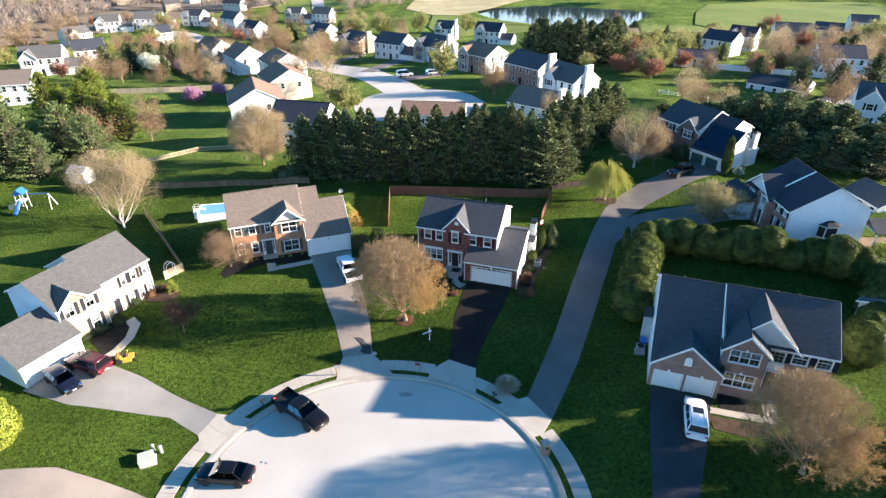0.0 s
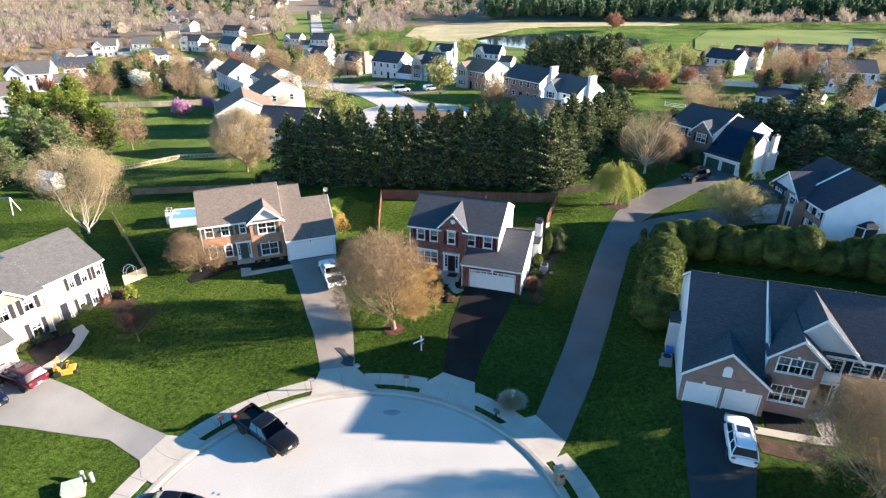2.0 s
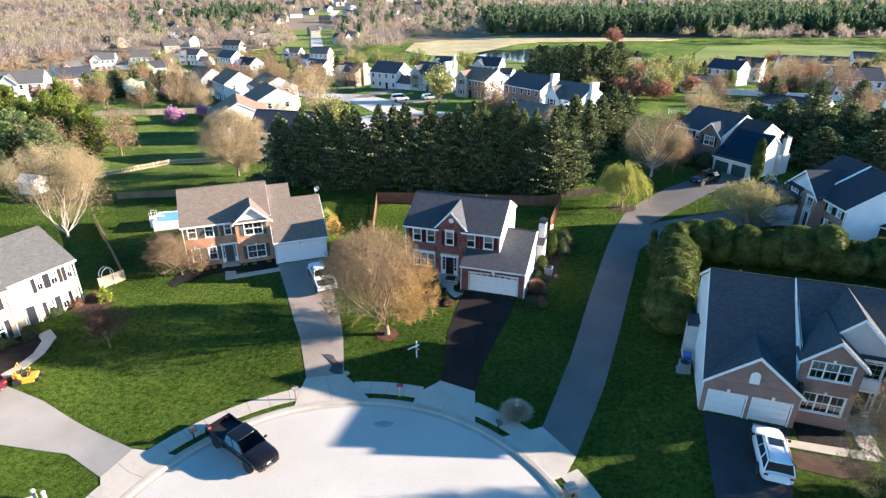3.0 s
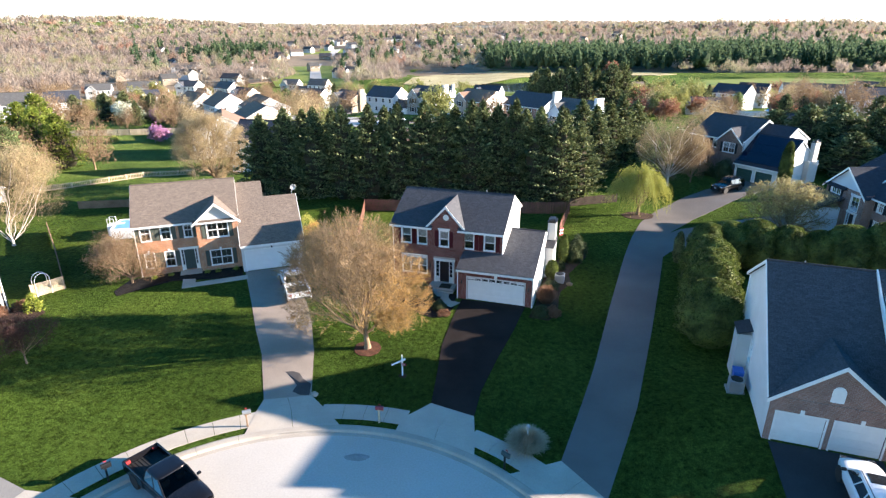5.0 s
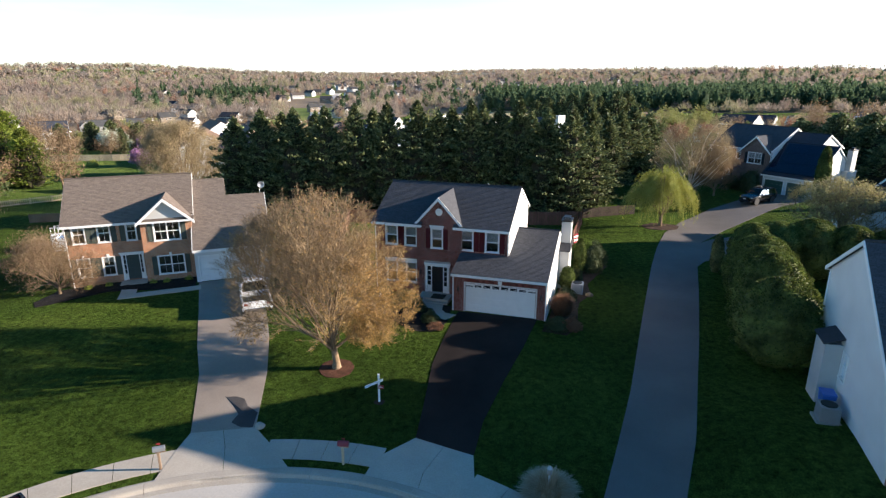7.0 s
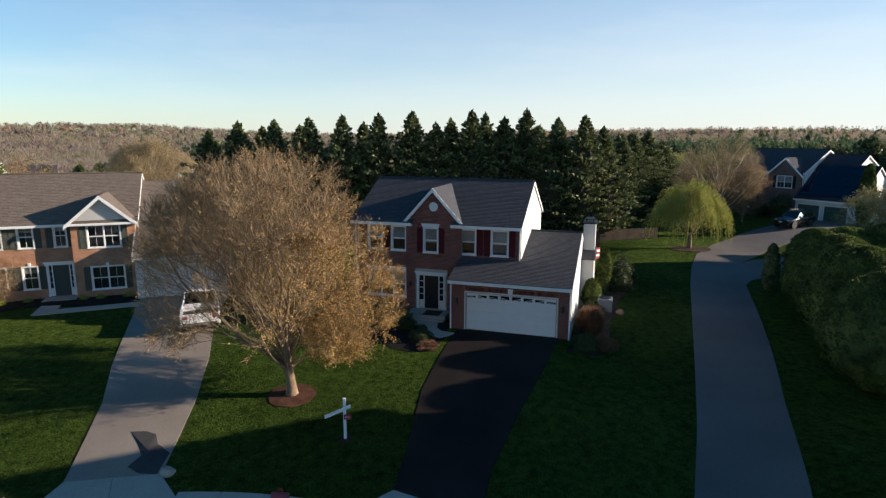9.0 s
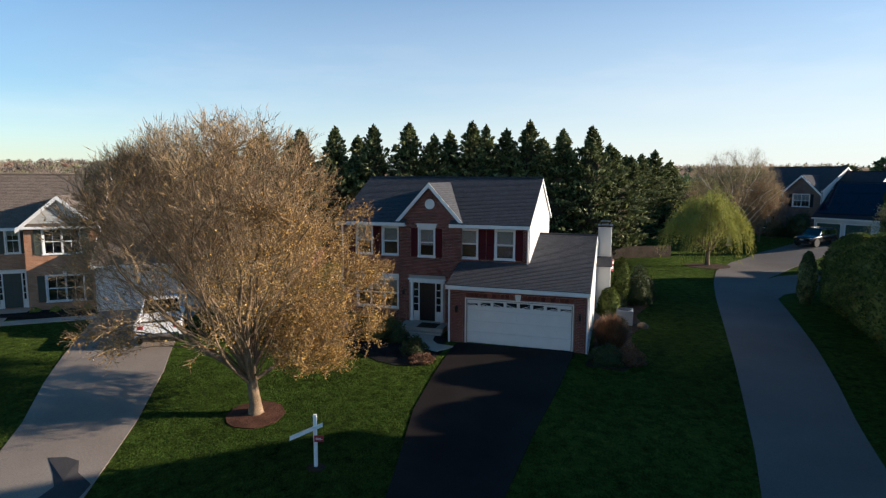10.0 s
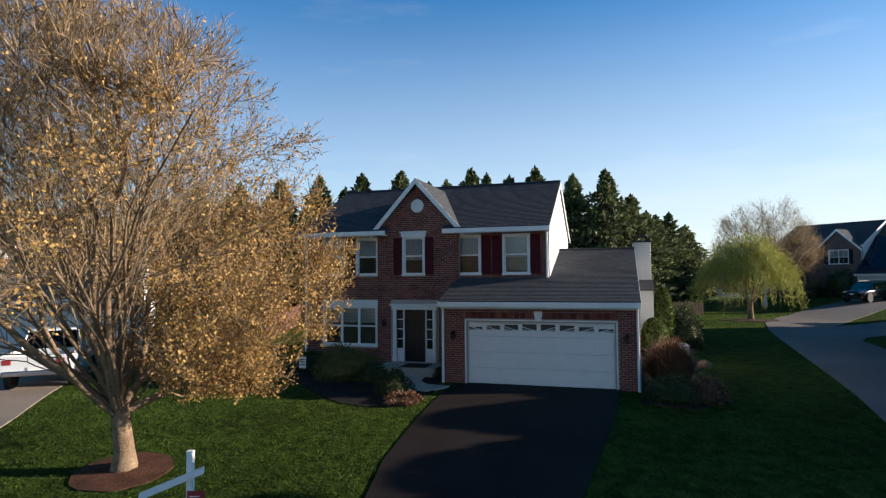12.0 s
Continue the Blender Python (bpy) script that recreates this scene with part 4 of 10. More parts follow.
def front_door(h, w, a, b, z0, z1, door_mat, side=0.32, head=0.22, pilaster=0.14):
    """A panelled door with sidelights, pilasters and a moulded head."""
    s = Shape(w.at)
    for x in (a, b - pilaster):
        s.box(x, -0.02, z0, x + pilaster, 0.07, z1, 0.01)
        s.box(x - 0.02, -0.02, z0, x + pilaster + 0.02, 0.09, z0 + 0.18, 0.01)
    s.box(a - 0.06, -0.02, z1, b + 0.06, 0.09, z1 + head * 0.7, 0.01)
    s.box(a - 0.12, -0.02, z1 + head * 0.7, b + 0.12, 0.14, z1 + head, 0.01)
    f = part("front_door", s, TRIM, h)
    x0, x1 = a + pilaster + side, b - pilaster - side
    s = Shape(w.at)
    s.box(x0 - 0.05, -0.12, z0, x0, 0.0, z1)
    s.box(x1, -0.12, z0, x1 + 0.05, 0.0, z1)
    for p, q in ((a + pilaster, x0 - 0.05), (x1 + 0.05, b - pilaster)):
        s.box(p, -0.12, z0, q, -0.04, z0 + 0.5)
        for k in range(5):
            z = z0 + 0.5 + (z1 - z0 - 0.5) * k / 4
            s.box(p, -0.10, z - 0.02, q, -0.05, z + 0.02)
    part("sidelight_frame", s, TRIM, f)
    for p, q in ((a + pilaster, x0 - 0.05), (x1 + 0.05, b - pilaster)):
        s = Shape(w.at)
        s.box(p, -0.09, z0 + 0.5, q, -0.08, z1)
        part("pane", s, paneblack, f)
    s = Shape(w.at)
    s.box(x0, -0.13, z0 + 0.03, x1, -0.09, z1, 0.004)
    m = (x0 + x1) / 2
    for p, q in ((x0 + 0.09, m - 0.04), (m + 0.04, x1 - 0.09)):
        for c, d in ((0.15, 0.75), (0.95, 1.55), (1.65, 1.9)):
            s.box(p, -0.1, z0 + c, q, -0.078, z0 + d * (z1 - z0) / 2.1, 0.008)
    d = part("door_leaf", s, door_mat, f)
    s = Shape()
    s.lathe(w.at(x1 - 0.07, -0.06, z0 + 1.0), [(0.001, -0.03), (0.03, -0.015), (0.03, 0.015), (0.001, 0.03)], 8)
    part("door_knob", s, CHROME, d)
    return f


def lantern(h, w, s0, z):
    s = Shape(w.at)
    s.box(s0 - 0.05, 0.0, z - 0.1, s0 + 0.05, 0.03, z + 0.1, 0.005)
    s.box(s0 - 0.012, 0.02, z + 0.05, s0 + 0.012, 0.14, z + 0.075)
    s.box(s0 - 0.07, 0.06, z + 0.0, s0 + 0.07, 0.20, z + 0.05, 0.02)
    s.box(s0 - 0.055, 0.075, z - 0.2, s0 + 0.055, 0.185, z, 0.01)
    return part("wall_lantern", s, METAL_BLACK, h, "black wall lantern")


def steps(h, u0, u1, v0, v1, z, n, mat=None):
    s = Shape()
    for k in range(n):
        s.box(u0, v0 - 0.32 * (n - 1 - k), z - 1.2, u1, v1, z - 0.17 * (n - 1 - k), 0.01)
    return part("door_step", s, mat or WALKWAY, h)


def vent_pipe(h, u, v, z):
    s = Shape()
    s.lathe((u, v, z - 0.2), [(0.045, 0), (0.045, 0.5)], 8)
    return part("vent_pipe", s, METAL_GREY, h)


def bricked(h, w, z0, z1, holes, single=0, top=None, s0=0.0, s1=None):
    """Lays bricks over a wall; the first `single` of them as parts of their own."""
    bricks = brick_field(w, z0, z1, s0, w.len if s1 is None else s1, holes, top)
    if single:
        whole = Shape()
        whole.box(0, 0, 0, 1, 1, 1)
        me = whole.mesh("brick", BRICK_PIECE)
        yaw = math.atan2(w.d[1], w.d[0])
        for a, z, l in bricks[:single]:
            b = new("brick", me)
            b.parent = h
            b.matrix_basis = Matrix.Translation(w.at(a, 0.010 + 0.003 * math.sin(a * 37 + z * 91), z)) @ Matrix.Rotation(yaw, 4, "Z") @ Matrix.Diagonal((l - 0.004, 0.02, 0.064, 1))
        bricks = bricks[single:]
    if bricks:
        tagged(part("brickwork", brick_shape(w, bricks), BRICK_PIECE, h), kind="stuff")


def house_red_brick():
    h = thing("house", pose(3.48, 59.58, 0, 0, 0, -16.9), "two-storey red brick house with dark red shutters and white trim", "house")
    u0 = -7.67
    S = lambda a, b, c, d: (a - u0, b - u0, c, d)
    upper = [(-6.75, -5.9), (-5.24, -4.39), (-1.01, -0.10), (0.88, 1.79)]
    low = (-6.75, -4.42)
    holes = [S(a, b, 3.83, 5.25) for a, b in upper] + [S(low[0], low[1], 0.97, 2.48), S(-4.1, -1.05, 0.2, 5.4)]
    walls = gable_block(h, u0, 2.58, 2.29, 10.53, -0.5, 5.80, 7.86, (MORTAR, SIDING_WHITE, SIDING_WHITE, SIDING_WHITE), ROOF_SLATE, 0.45, 0.07, {"front": holes}, vr=6.41, cuts=[(-3.85, -1.45)])
    w = walls["front"]
    bricked(h, w, -0.3, 5.62, [S(a - 0.08, b + 0.08, 3.76, 5.33) for a, b in upper] + [S(low[0] - 0.08, low[1] + 0.08, 0.9, 2.76), S(-4.3, -0.9, -1, 6.5)], s1=8.55)
    bricked(h, w, 3.45, 5.62, [S(a - 0.08, b + 0.08, 3.76, 5.33) for a, b in upper], s0=8.55)
    for a, b in upper:
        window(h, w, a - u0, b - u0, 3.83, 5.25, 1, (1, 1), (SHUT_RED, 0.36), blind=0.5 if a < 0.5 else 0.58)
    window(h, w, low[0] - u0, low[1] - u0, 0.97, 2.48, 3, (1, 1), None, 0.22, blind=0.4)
    # the gabled middle stands a little forward
    b = Wall((-4.3, 2.17), (-0.86, 2.17))
    B = lambda a, c, z0, z1: (a + 4.3, c + 4.3, z0, z1)
    bh = [B(-3.15, -2.35, 3.83, 5.25), B(-3.62, -1.82, 0.37, 2.5)]
    apex = 7.42
    part("wall", wall_shape(b, -0.5, 5.62, bh, 0.12, [(0.0, 5.62), (3.44, 5.62), (1.72, apex - 0.05)]), MORTAR, h)
    half = lambda z: (max(0.0, (z - 5.55) / (apex - 5.55) * 1.72), min(3.44, 3.44 - (z - 5.55) / (apex - 5.55) * 1.72))
    bricked(h, b, -0.3, 7.3, [B(-3.23, -2.27, 3.76, 5.55), B(-3.72, -1.72, 0.2, 2.75)], top=half)
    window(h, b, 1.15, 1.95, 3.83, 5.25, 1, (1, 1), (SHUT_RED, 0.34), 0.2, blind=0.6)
    front_door(h, b, 0.68, 2.48, 0.37, 2.42, DOOR_DARK)
    s = Shape(b.at)
    s.prism([(1.72 + 0.27 * math.cos(k * math.pi / 10), 0.012, 6.53 + 0.27 * math.sin(k * math.pi / 10)) for k in range(20)], (0, 0.0, 0))
    n = len(s.v) // 2
    s.v[n:] = [b.at(1.72 + 0.25 * math.cos(k * math.pi / 10), 0.05, 6.53 + 0.25 * math.sin(k * math.pi / 10)) for k in range(20)]
    part("round_vent", s, TRIM, h, "round white gable vent")
    sl = (7.86 - 5.80) / (6.41 - 2.29)
    front_gable(h, -4.3, -0.86, 2.17, 6.4, 5.72, 7.62, lambda v: 5.80 + sl * (v - 2.29), ROOF_SLATE, 0.22)
    # garage wing
    gh = [(0.95, 5.82, -0.02, 2.16)]
    g = gable_block(h, -0.95, 5.66, 0.0, 10.4, -0.5, 2.96, 4.80, (MORTAR, SIDING_WHITE, SIDING_WHITE, BRICK_RED), ROOF_SLATE, 0.3, 0.02, {"front": gh}, vr=6.07)
    gw = g["front"]
    bricked(h, gw, -0.3, 2.72, [(0.84, 5.93, -1, 2.28)], 300)
    garage_door(h, gw, 0.90, 5.87, 0.06, 2.20, c=0.04)
    for half in (range(0, 12), range(12, 24)):
        s = Shape(gw.at)
        for k in half:
            x = 0.9 + k * 0.2085
            if abs(x + 0.1 - 3.385) > 0.16:
                s.box(x, 0, 2.28, x + 0.19, 0.02, 2.48, 0.004)
        part("brick_lintel", s, BRICK_PIECE, h)
    s = Shape(gw.at)
    s.prism([(3.29, 0.0, 2.2), (3.48, 0.0, 2.2), (3.53, 0.0, 2.53), (3.24, 0.0, 2.53)], (0, 0.06, 0))
    part("keystone", s, TRIM, h)
    for x in (0.45, 6.2):
        lantern(h, gw, x, 1.75)
    lantern(h, b, 0.3, 1.95)
    s = Shape(gw.at)
    s.box(-0.02, 0.002, 2.60, 6.63, 0.05, 2.86, 0.006)
    part("frieze_board", s, TRIM, h)
    # chimney chase with a shingled shoulder
    s = Shape()
    s.box(5.66, 6.6, -0.5, 6.42, 9.4, 3.05)
    part("chimney_base", s, SIDING_WHITE, h)
    s = Shape()
    s.prism([(5.64, 6.5, 3.05), (6.5, 6.5, 3.05), (6.5, 9.5, 3.05), (5.64, 9.5, 3.05)], (0, 0, 0.06))
    s.prism([(5.64, 6.5, 3.11), (5.64, 7.5, 3.5), (5.64, 8.9, 3.5), (5.64, 9.5, 3.11)], (0.82, 0, 0))
    part("chimney_shoulder", s, ROOF_SLATE, h)
    s = Shape()
    s.box(5.67, 7.55, 3.0, 6.40, 8.85, 5.19, 0.01)
    c = part("chimney", s, SIDING_WHITE, h)
    s = Shape()
    s.box(5.62, 7.5, 5.16, 6.45, 8.9, 5.24, 0.01)
    for x, y in ((5.8, 7.75), (6.25, 7.75), (5.8, 8.6), (6.25, 8.6)):
        s.box(x - 0.02, y - 0.02, 5.2, x + 0.02, y + 0.02, 5.44)
    s.box(5.76, 7.7, 5.42, 6.3, 8.66, 5.46)
    part("chimney_cap", s, METAL_BLACK, c)
    steps(h, -3.9, -1.5, 0.95, 2.2, 0.34, 2)
    s = Shape()
    s.box(-2.9, 0.98, 0.34, -1.9, 1.9, 0.36)
    part("door_mat", s, MULCH_BROWN, h)
    vent_pipe(h, -0.2, 7.6, 7.5)
    return h


def house_tan_brick():
    h = thing("house", pose(-17.84, 65.5, 0, 0, 0, 19.64), "two-storey tan brick house with brown roof and grey-green shutters", "house")
    u0 = -9.05
    S = lambda a, b, c, d: (a - u0, b - u0, c, d)
    up = [(-8.48, -7.68), (-6.75, -5.95), (-4.75, -4.1)]
    lo = [(-8.45, -7.65), (-6.72, -5.92)]
    holes = [S(a, b, 3.4, 4.85) for a, b in up] + [S(a, b, 0.68, 2.15) for a, b in lo] + [S(-5.35, -3.85, 0.12, 2.25)]
    walls = gable_block(h, u0, 0.1, 2.23, 9.4, -1.3, 5.15, 7.93, (BRICK_TAN, SIDING_WHITE, SIDING_WHITE, SIDING_WHITE), ROOF_BROWN, 0.3, 0.12, {"front": holes}, vr=5.8, cuts=[(-3.75, 0.2)])
    w = walls["front"]
    for a, b in up:
        window(h, w, a - u0, b - u0, 3.4, 4.85, 1, (2, 2), (SHUT_GREEN, 0.38), blind=0.3)
    for a, b in lo:
        window(h, w, a - u0, b - u0, 0.68, 2.15, 1, (2, 2), (SHUT_GREEN, 0.38), keystone=True, blind=0.3)
    front_door(h, w, -5.42 - u0, -3.8 - u0, 0.12, 2.2, DOOR_TEAL, 0.2)
    b = Wall((-3.65, 1.5), (0.08, 1.5))
    bh = [(0.95, 2.8, 3.35, 4.8), (0.97, 2.85, 0.55, 2.05)]
    part("wall", wall_shape(b, -1.3, 5.0, bh, 0.15), BRICK_TAN, h)
    part("wall", wall_shape(Wall((-3.65, 2.23), (-3.65, 1.5)), -1.3, 5.0, (), 0.15), BRICK_TAN, h)
    part("wall", wall_shape(Wall((0.08, 1.5), (0.08, 2.23)), -1.3, 5.0, (), 0.15), BRICK_TAN, h)
    window(h, b, 0.95, 2.8, 3.35, 4.8, 2, (2, 2), (SHUT_GREEN, 0.36), blind=0)
    window(h, b, 0.97, 2.85, 0.55, 2.05, 2, (2, 2), (SHUT_GREEN, 0.36), keystone=True, blind=0)
    s = Shape()
    s.prism([(-3.7, 1.42, 5.05), (0.13, 1.42, 5.05), (-1.785, 1.42, 6.62)], (0, 0.1, 0))
    part("gable_panel", s, SIDING_WHITE, h)
    s = Shape()
    s.prism([(-3.9, 1.2, 4.95), (0.3, 1.2, 4.95), (0.3, 1.52, 5.17), (-3.9, 1.52, 5.17)], (0, 0.0, 0.05))
    part("pent_roof", s, ROOF_BROWN, h)
    s = Shape()
    s.box(-3.9, 1.12, 4.84, 0.3, 1.22, 4.98, 0.01)
    part("gutter", s, TRIM, h)
    sl = (7.93 - 5.15) / (5.8 - 2.23)
    front_gable(h, -3.65, 0.08, 1.42, 5.7, 5.1, 6.75, lambda v: 5.15 + sl * (v - 2.23), ROOF_BROWN, 0.28)
    # garage wing whose slope runs on up to the main ridge
    gw = Wall((0.1, 0.0), (5.8, 0.0))
    part("wall", wall_shape(gw, -1.0, 2.95, [(0.35, 5.25, -0.05, 2.12)]), SIDING_WHITE, h)
    rw = Wall((5.8, 0.0), (5.8, 8.4))
    part("wall", wall_shape(rw, -1.0, 2.95, (), 0.2, [(0, 2.95), (8.4, 2.95), (4.3, 6.1)]), SIDING_WHITE, h)
    part("wall", wall_shape(Wall((5.8, 8.4), (0.1, 8.4)), -1.0, 2.95), SIDING_WHITE, h)
    k = (6.15 - 2.83) / (4.35 + 0.52)
    zz = lambda v: 2.83 + k * (v + 0.52)
    roof_plane(h, [(2.75, -0.52, 2.83), (5.95, -0.52, 2.83), (5.95, 4.35, 6.15), (2.75, 4.35, 6.15)], ROOF_BROWN)
    roof_plane(h, [(0.05, -0.52, 2.83), (2.75, -0.52, 2.83), (2.75, 6.1, zz(6.1)), (0.05, 6.1, zz(6.1))], ROOF_BROWN)
    roof_plane(h, [(2.75, 12.7, 2.83), (0.05, 12.7, 2.83), (0.05, 6.1, zz(6.1)), (2.75, 6.1, zz(6.1))], ROOF_BROWN)
    roof_plane(h, [(5.95, 8.9, 2.7), (2.75, 8.9, 2.7), (2.75, 4.35, 6.15), (5.95, 4.35, 6.15)], ROOF_BROWN)
    part("wall", wall_shape(Wall((2.6, 0.5), (2.6, 11.7)), 3.0, 3.2, (), 0.2, [(0, 3.2), (11.2, 3.2), (5.6, zz(6.0))]), SIDING_WHITE, h)
    beam(h, (0.05, -0.5, 2.81), (5.95, -0.5, 2.81), 0.1, 0.2, TRIM, "gutter")
    for u, v1, z1 in ((5.97, 4.35, 6.15), (0.03, 6.1, zz(6.1))):
        beam(h, (u, -0.52, 2.85), (u, v1, z1 + 0.02), 0.04, 0.2, TRIM, "rake_board")
    garage_door(h, gw, 0.35, 5.25, -0.03, 2.12, sunburst=False, lites=False)
    lantern(h, gw, 2.8, 2.45)
    steps(h, -5.6, -3.65, 0.9, 2.2, 0.1, 2)
    # dish
    s = Shape()
    s.tube([(5.6, 4.5, 6.0), (5.6, 4.5, 6.7), (5.7, 4.3, 6.85)], [0.03, 0.03, 0.02], 6)
    s.lathe((5.75, 4.15, 6.9), [(0.02, 0.08), (0.2, 0.03), (0.3, -0.04), (0.28, -0.05), (0.02, 0.05)], 12, "y")
    part("dish_aerial", s, METAL_GREY, h)
    vent_pipe(h, -2.6, 6.6, 7.6)
    return h


def house_brown_brick():
    z = 0.2
    h = thing("house", pose(19.46, 41.27, z, 0, 0, -18.57), "two-storey brown brick house with dark roof and two garage doors", "house")
    # low left part: the slope runs down over the garage
    ridge_v, ridge_z = 6.72, 8.4
    lw = Wall((0, 10.8), (0, 0))
    part("wall", wall_shape(lw, -0.8, 2.9, [(4.1, 4.8, 1.45, 2.75)], 0.2, [(0, 2.9), (10.8, 2.9), (10.8 - ridge_v, ridge_z - 0.1), (0, 5.9)]), SIDING_WHITE, h)
    window(h, lw, 4.1, 4.8, 1.45, 2.75, 1, (2, 2), blind=0)
    gw = Wall((0, 0), (6.14, 0))
    part("wall", wall_shape(gw, -0.8, 3.05, [(0.45, 2.85, -0.05, 2.0), (3.3, 5.7, -0.05, 2.0)], 0.2, [(0, 3.05), (6.14, 3.05), (3.07, 5.45)]), BRICK_BROWN, h)
    part("wall", wall_shape(Wall((6.14, 0), (6.14, 2.5)), -0.8, 3.6), BRICK_BROWN, h)
    for a, b in ((0.45, 2.85), (3.3, 5.7)):
        garage_door(h, gw, a, b, -0.02, 2.0, lites=False, cols=4)
        s = Shape(gw.at)
        s.box((a + b) / 2 - 0.1, 0, 2.05, (a + b) / 2 + 0.1, 0.05, 2.36, 0.01)
        part("keystone", s, TRIM, h)
    s = Shape(gw.at)
    arch = [(3.07 + 0.32 * math.cos(k * math.pi / 8), 0.01, 3.85 + 0.32 * math.sin(k * math.pi / 8)) for k in range(9)] + [(2.75, 0.01, 3.2), (3.39, 0.01, 3.2)]
    s.poly(arch)
    s.prism(arch, (0, 0, 0))
    n = len(arch)
    s.v[-n:] = [gw.at(p[0], 0.06, p[2]) for p in arch]
    part("arched_vent", s, TRIM, h, "white arched gable vent")
    k = (ridge_z - 2.98) / ridge_v
    low = lambda v: 2.98 + k * v
    roof_plane(h, [(-0.15, 0.0, low(0.0)), (5.8, 0.0, low(0)), (5.8, ridge_v, ridge_z), (-0.15, ridge_v, ridge_z)], ROOF_SLATE)
    roof_plane(h, [(15.25, 11.2, 5.76), (-0.15, 11.2, 5.76), (-0.15, ridge_v, ridge_z), (15.25, ridge_v, ridge_z)], ROOF_SLATE)
    part("wall", wall_shape(Wall((15.1, 10.8), (0, 10.8)), -0.8, 5.9), SIDING_WHITE, h)
    beam(h, (-0.15, 11.2, 5.74), (15.25, 11.2, 5.74), 0.1, 0.16, TRIM, "gutter")
    beam(h, (-0.17, 11.2, 5.78), (-0.17, ridge_v, ridge_z + 0.02), 0.05, 0.22, TRIM, "rake_board")
    s = Shape()
    s.box(-0.06, 10.72, -0.6, 0.02, 10.82, 5.7, 0.012)
    part("downpipe", s, TRIM, h)
    beam(h, (-0.17, 0.0, low(0)), (-0.17, ridge_v, ridge_z + 0.02), 0.05, 0.22, TRIM, "rake_board")
    front_gable(h, 0, 6.14, 0.0, 5, 3.02, 5.5, low, ROOF_SLATE, 0.2)
    # tall right part
    main = lambda v: 5.55 + (8.5 - 5.55) / (ridge_v - 2.5) * (v - 2.5)
    fw = Wall((5.7, 2.5), (15.1, 2.5))
    F = lambda a, b, c, d: (a - 5.7, b - 5.7, c, d)
    wins = [(11.75, 13.0), (13.75, 14.9)]
    holes = [F(a, b, 3.8, 5.15) for a, b in wins] + [F(a, b, 1.0, 2.45) for a, b in wins] + [F(9.75, 11.3, 0.35, 4.85)]
    part("wall", wall_shape(fw, -0.8, 5.5, holes), BRICK_BROWN, h)
    for a, b in wins:
        window(h, fw, a - 5.7, b - 5.7, 3.8, 5.15, 1, (3, 4), (SHUT_BLACK, 0.4), keystone=True, blind=0)
        window(h, fw, a - 5.7, b - 5.7, 1.0, 2.45, 1, (3, 4), (SHUT_BLACK, 0.4), keystone=True, blind=0)
    window(h, fw, 4.2, 5.45, 3.55, 4.8, 1, (3, 3), sash=False, blind=0)
    s = Shape(fw.at)
    arc = [(4.825 + 0.6 * math.cos(q * math.pi / 10), 4.86 + 0.6 * math.sin(q * math.pi / 10)) for q in range(11)]
    for (a0, z0), (a1, z1) in zip(arc, arc[1:]):
        s.prism([(a0, 0.0, z0), (a1, 0.0, z1), (4.825 + (a1 - 4.825) * 0.87, 0.0, 4.86 + (z1 - 4.86) * 0.87), (4.825 + (a0 - 4.825) * 0.87, 0.0, 4.86 + (z0 - 4.86) * 0.87)], (0, 0.05, 0))
    for q in (3, 5, 7):
        s.prism([(4.81, 0.0, 4.86), (4.84, 0.0, 4.86), (arc[q][0] + 0.015, 0.0, arc[q][1] - 0.05), (arc[q][0] - 0.015, 0.0, arc[q][1] - 0.05)], (0, 0.03, 0))
    arch = part("arched_window", s, TRIM, h, "white arched fanlight")
    s = Shape(fw.at)
    s.prism([(4.825 + (p - 4.825) * 0.9, 0.004, 4.86 + (z - 4.86) * 0.9) for p, z in arc], (0, 0.012, 0))
    part("pane", s, paneblack, arch)
    s = Shape(fw.at)
    s.box(4.05, -0.02, 2.75, 5.6, 0.03, 3.5, 0.01)
    part("door_panel", s, TRIM, h)
    front_door(h, fw, 4.05, 5.6, 0.4, 2.5, DOOR_DARK, 0.22)
    roof_plane(h, [(5.7, 2.2, main(2.2)), (15.25, 2.2, main(2.2)), (15.25, ridge_v, 8.5), (5.7, ridge_v, 8.5)], ROOF_SLATE)
    beam(h, (5.68, 1.0, main(1.0) + 0.12), (5.68, ridge_v, 8.56), 0.09, 0.3, TRIM, "rake_board")
    beam(h, (15.27, 2.2, main(2.2)), (15.27, ridge_v, 8.5), 0.05, 0.22, TRIM, "rake_board")
    beam(h, (9.6, 2.2, main(2.2) - 0.02), (15.25, 2.2, main(2.2) - 0.02), 0.1, 0.18, TRIM, "gutter")
    s = Shape()
    s.tube([(-0.15, ridge_v, ridge_z + 0.03), (5.7, ridge_v, ridge_z + 0.03), (5.71, ridge_v, 8.53), (15.2, ridge_v, 8.53)], [0.07] * 4, 6)
    part("ridge_cap", s, ROOF_SLATE, h)
    part("wall", wall_shape(Wall((15.1, 2.5), (15.1, 10.8)), -0.8, 5.5, (), 0.2, [(0, 5.5), (8.3, 5.5), (8.3, 5.9), (ridge_v - 2.5, 8.4)]), SIDING_WHITE, h)
    part("wall", wall_shape(Wall((5.72, 6.7), (5.72, 0.8)), 2.5, 5.2, (), 0.12, [(0, 5.2), (5.9, 5.2), (0.0, 8.3)]), SIDING_WHITE, h)
    # brick bay with its own gable, a white gable behind it
    b = Wall((5.75, 0.8), (9.45, 0.8))
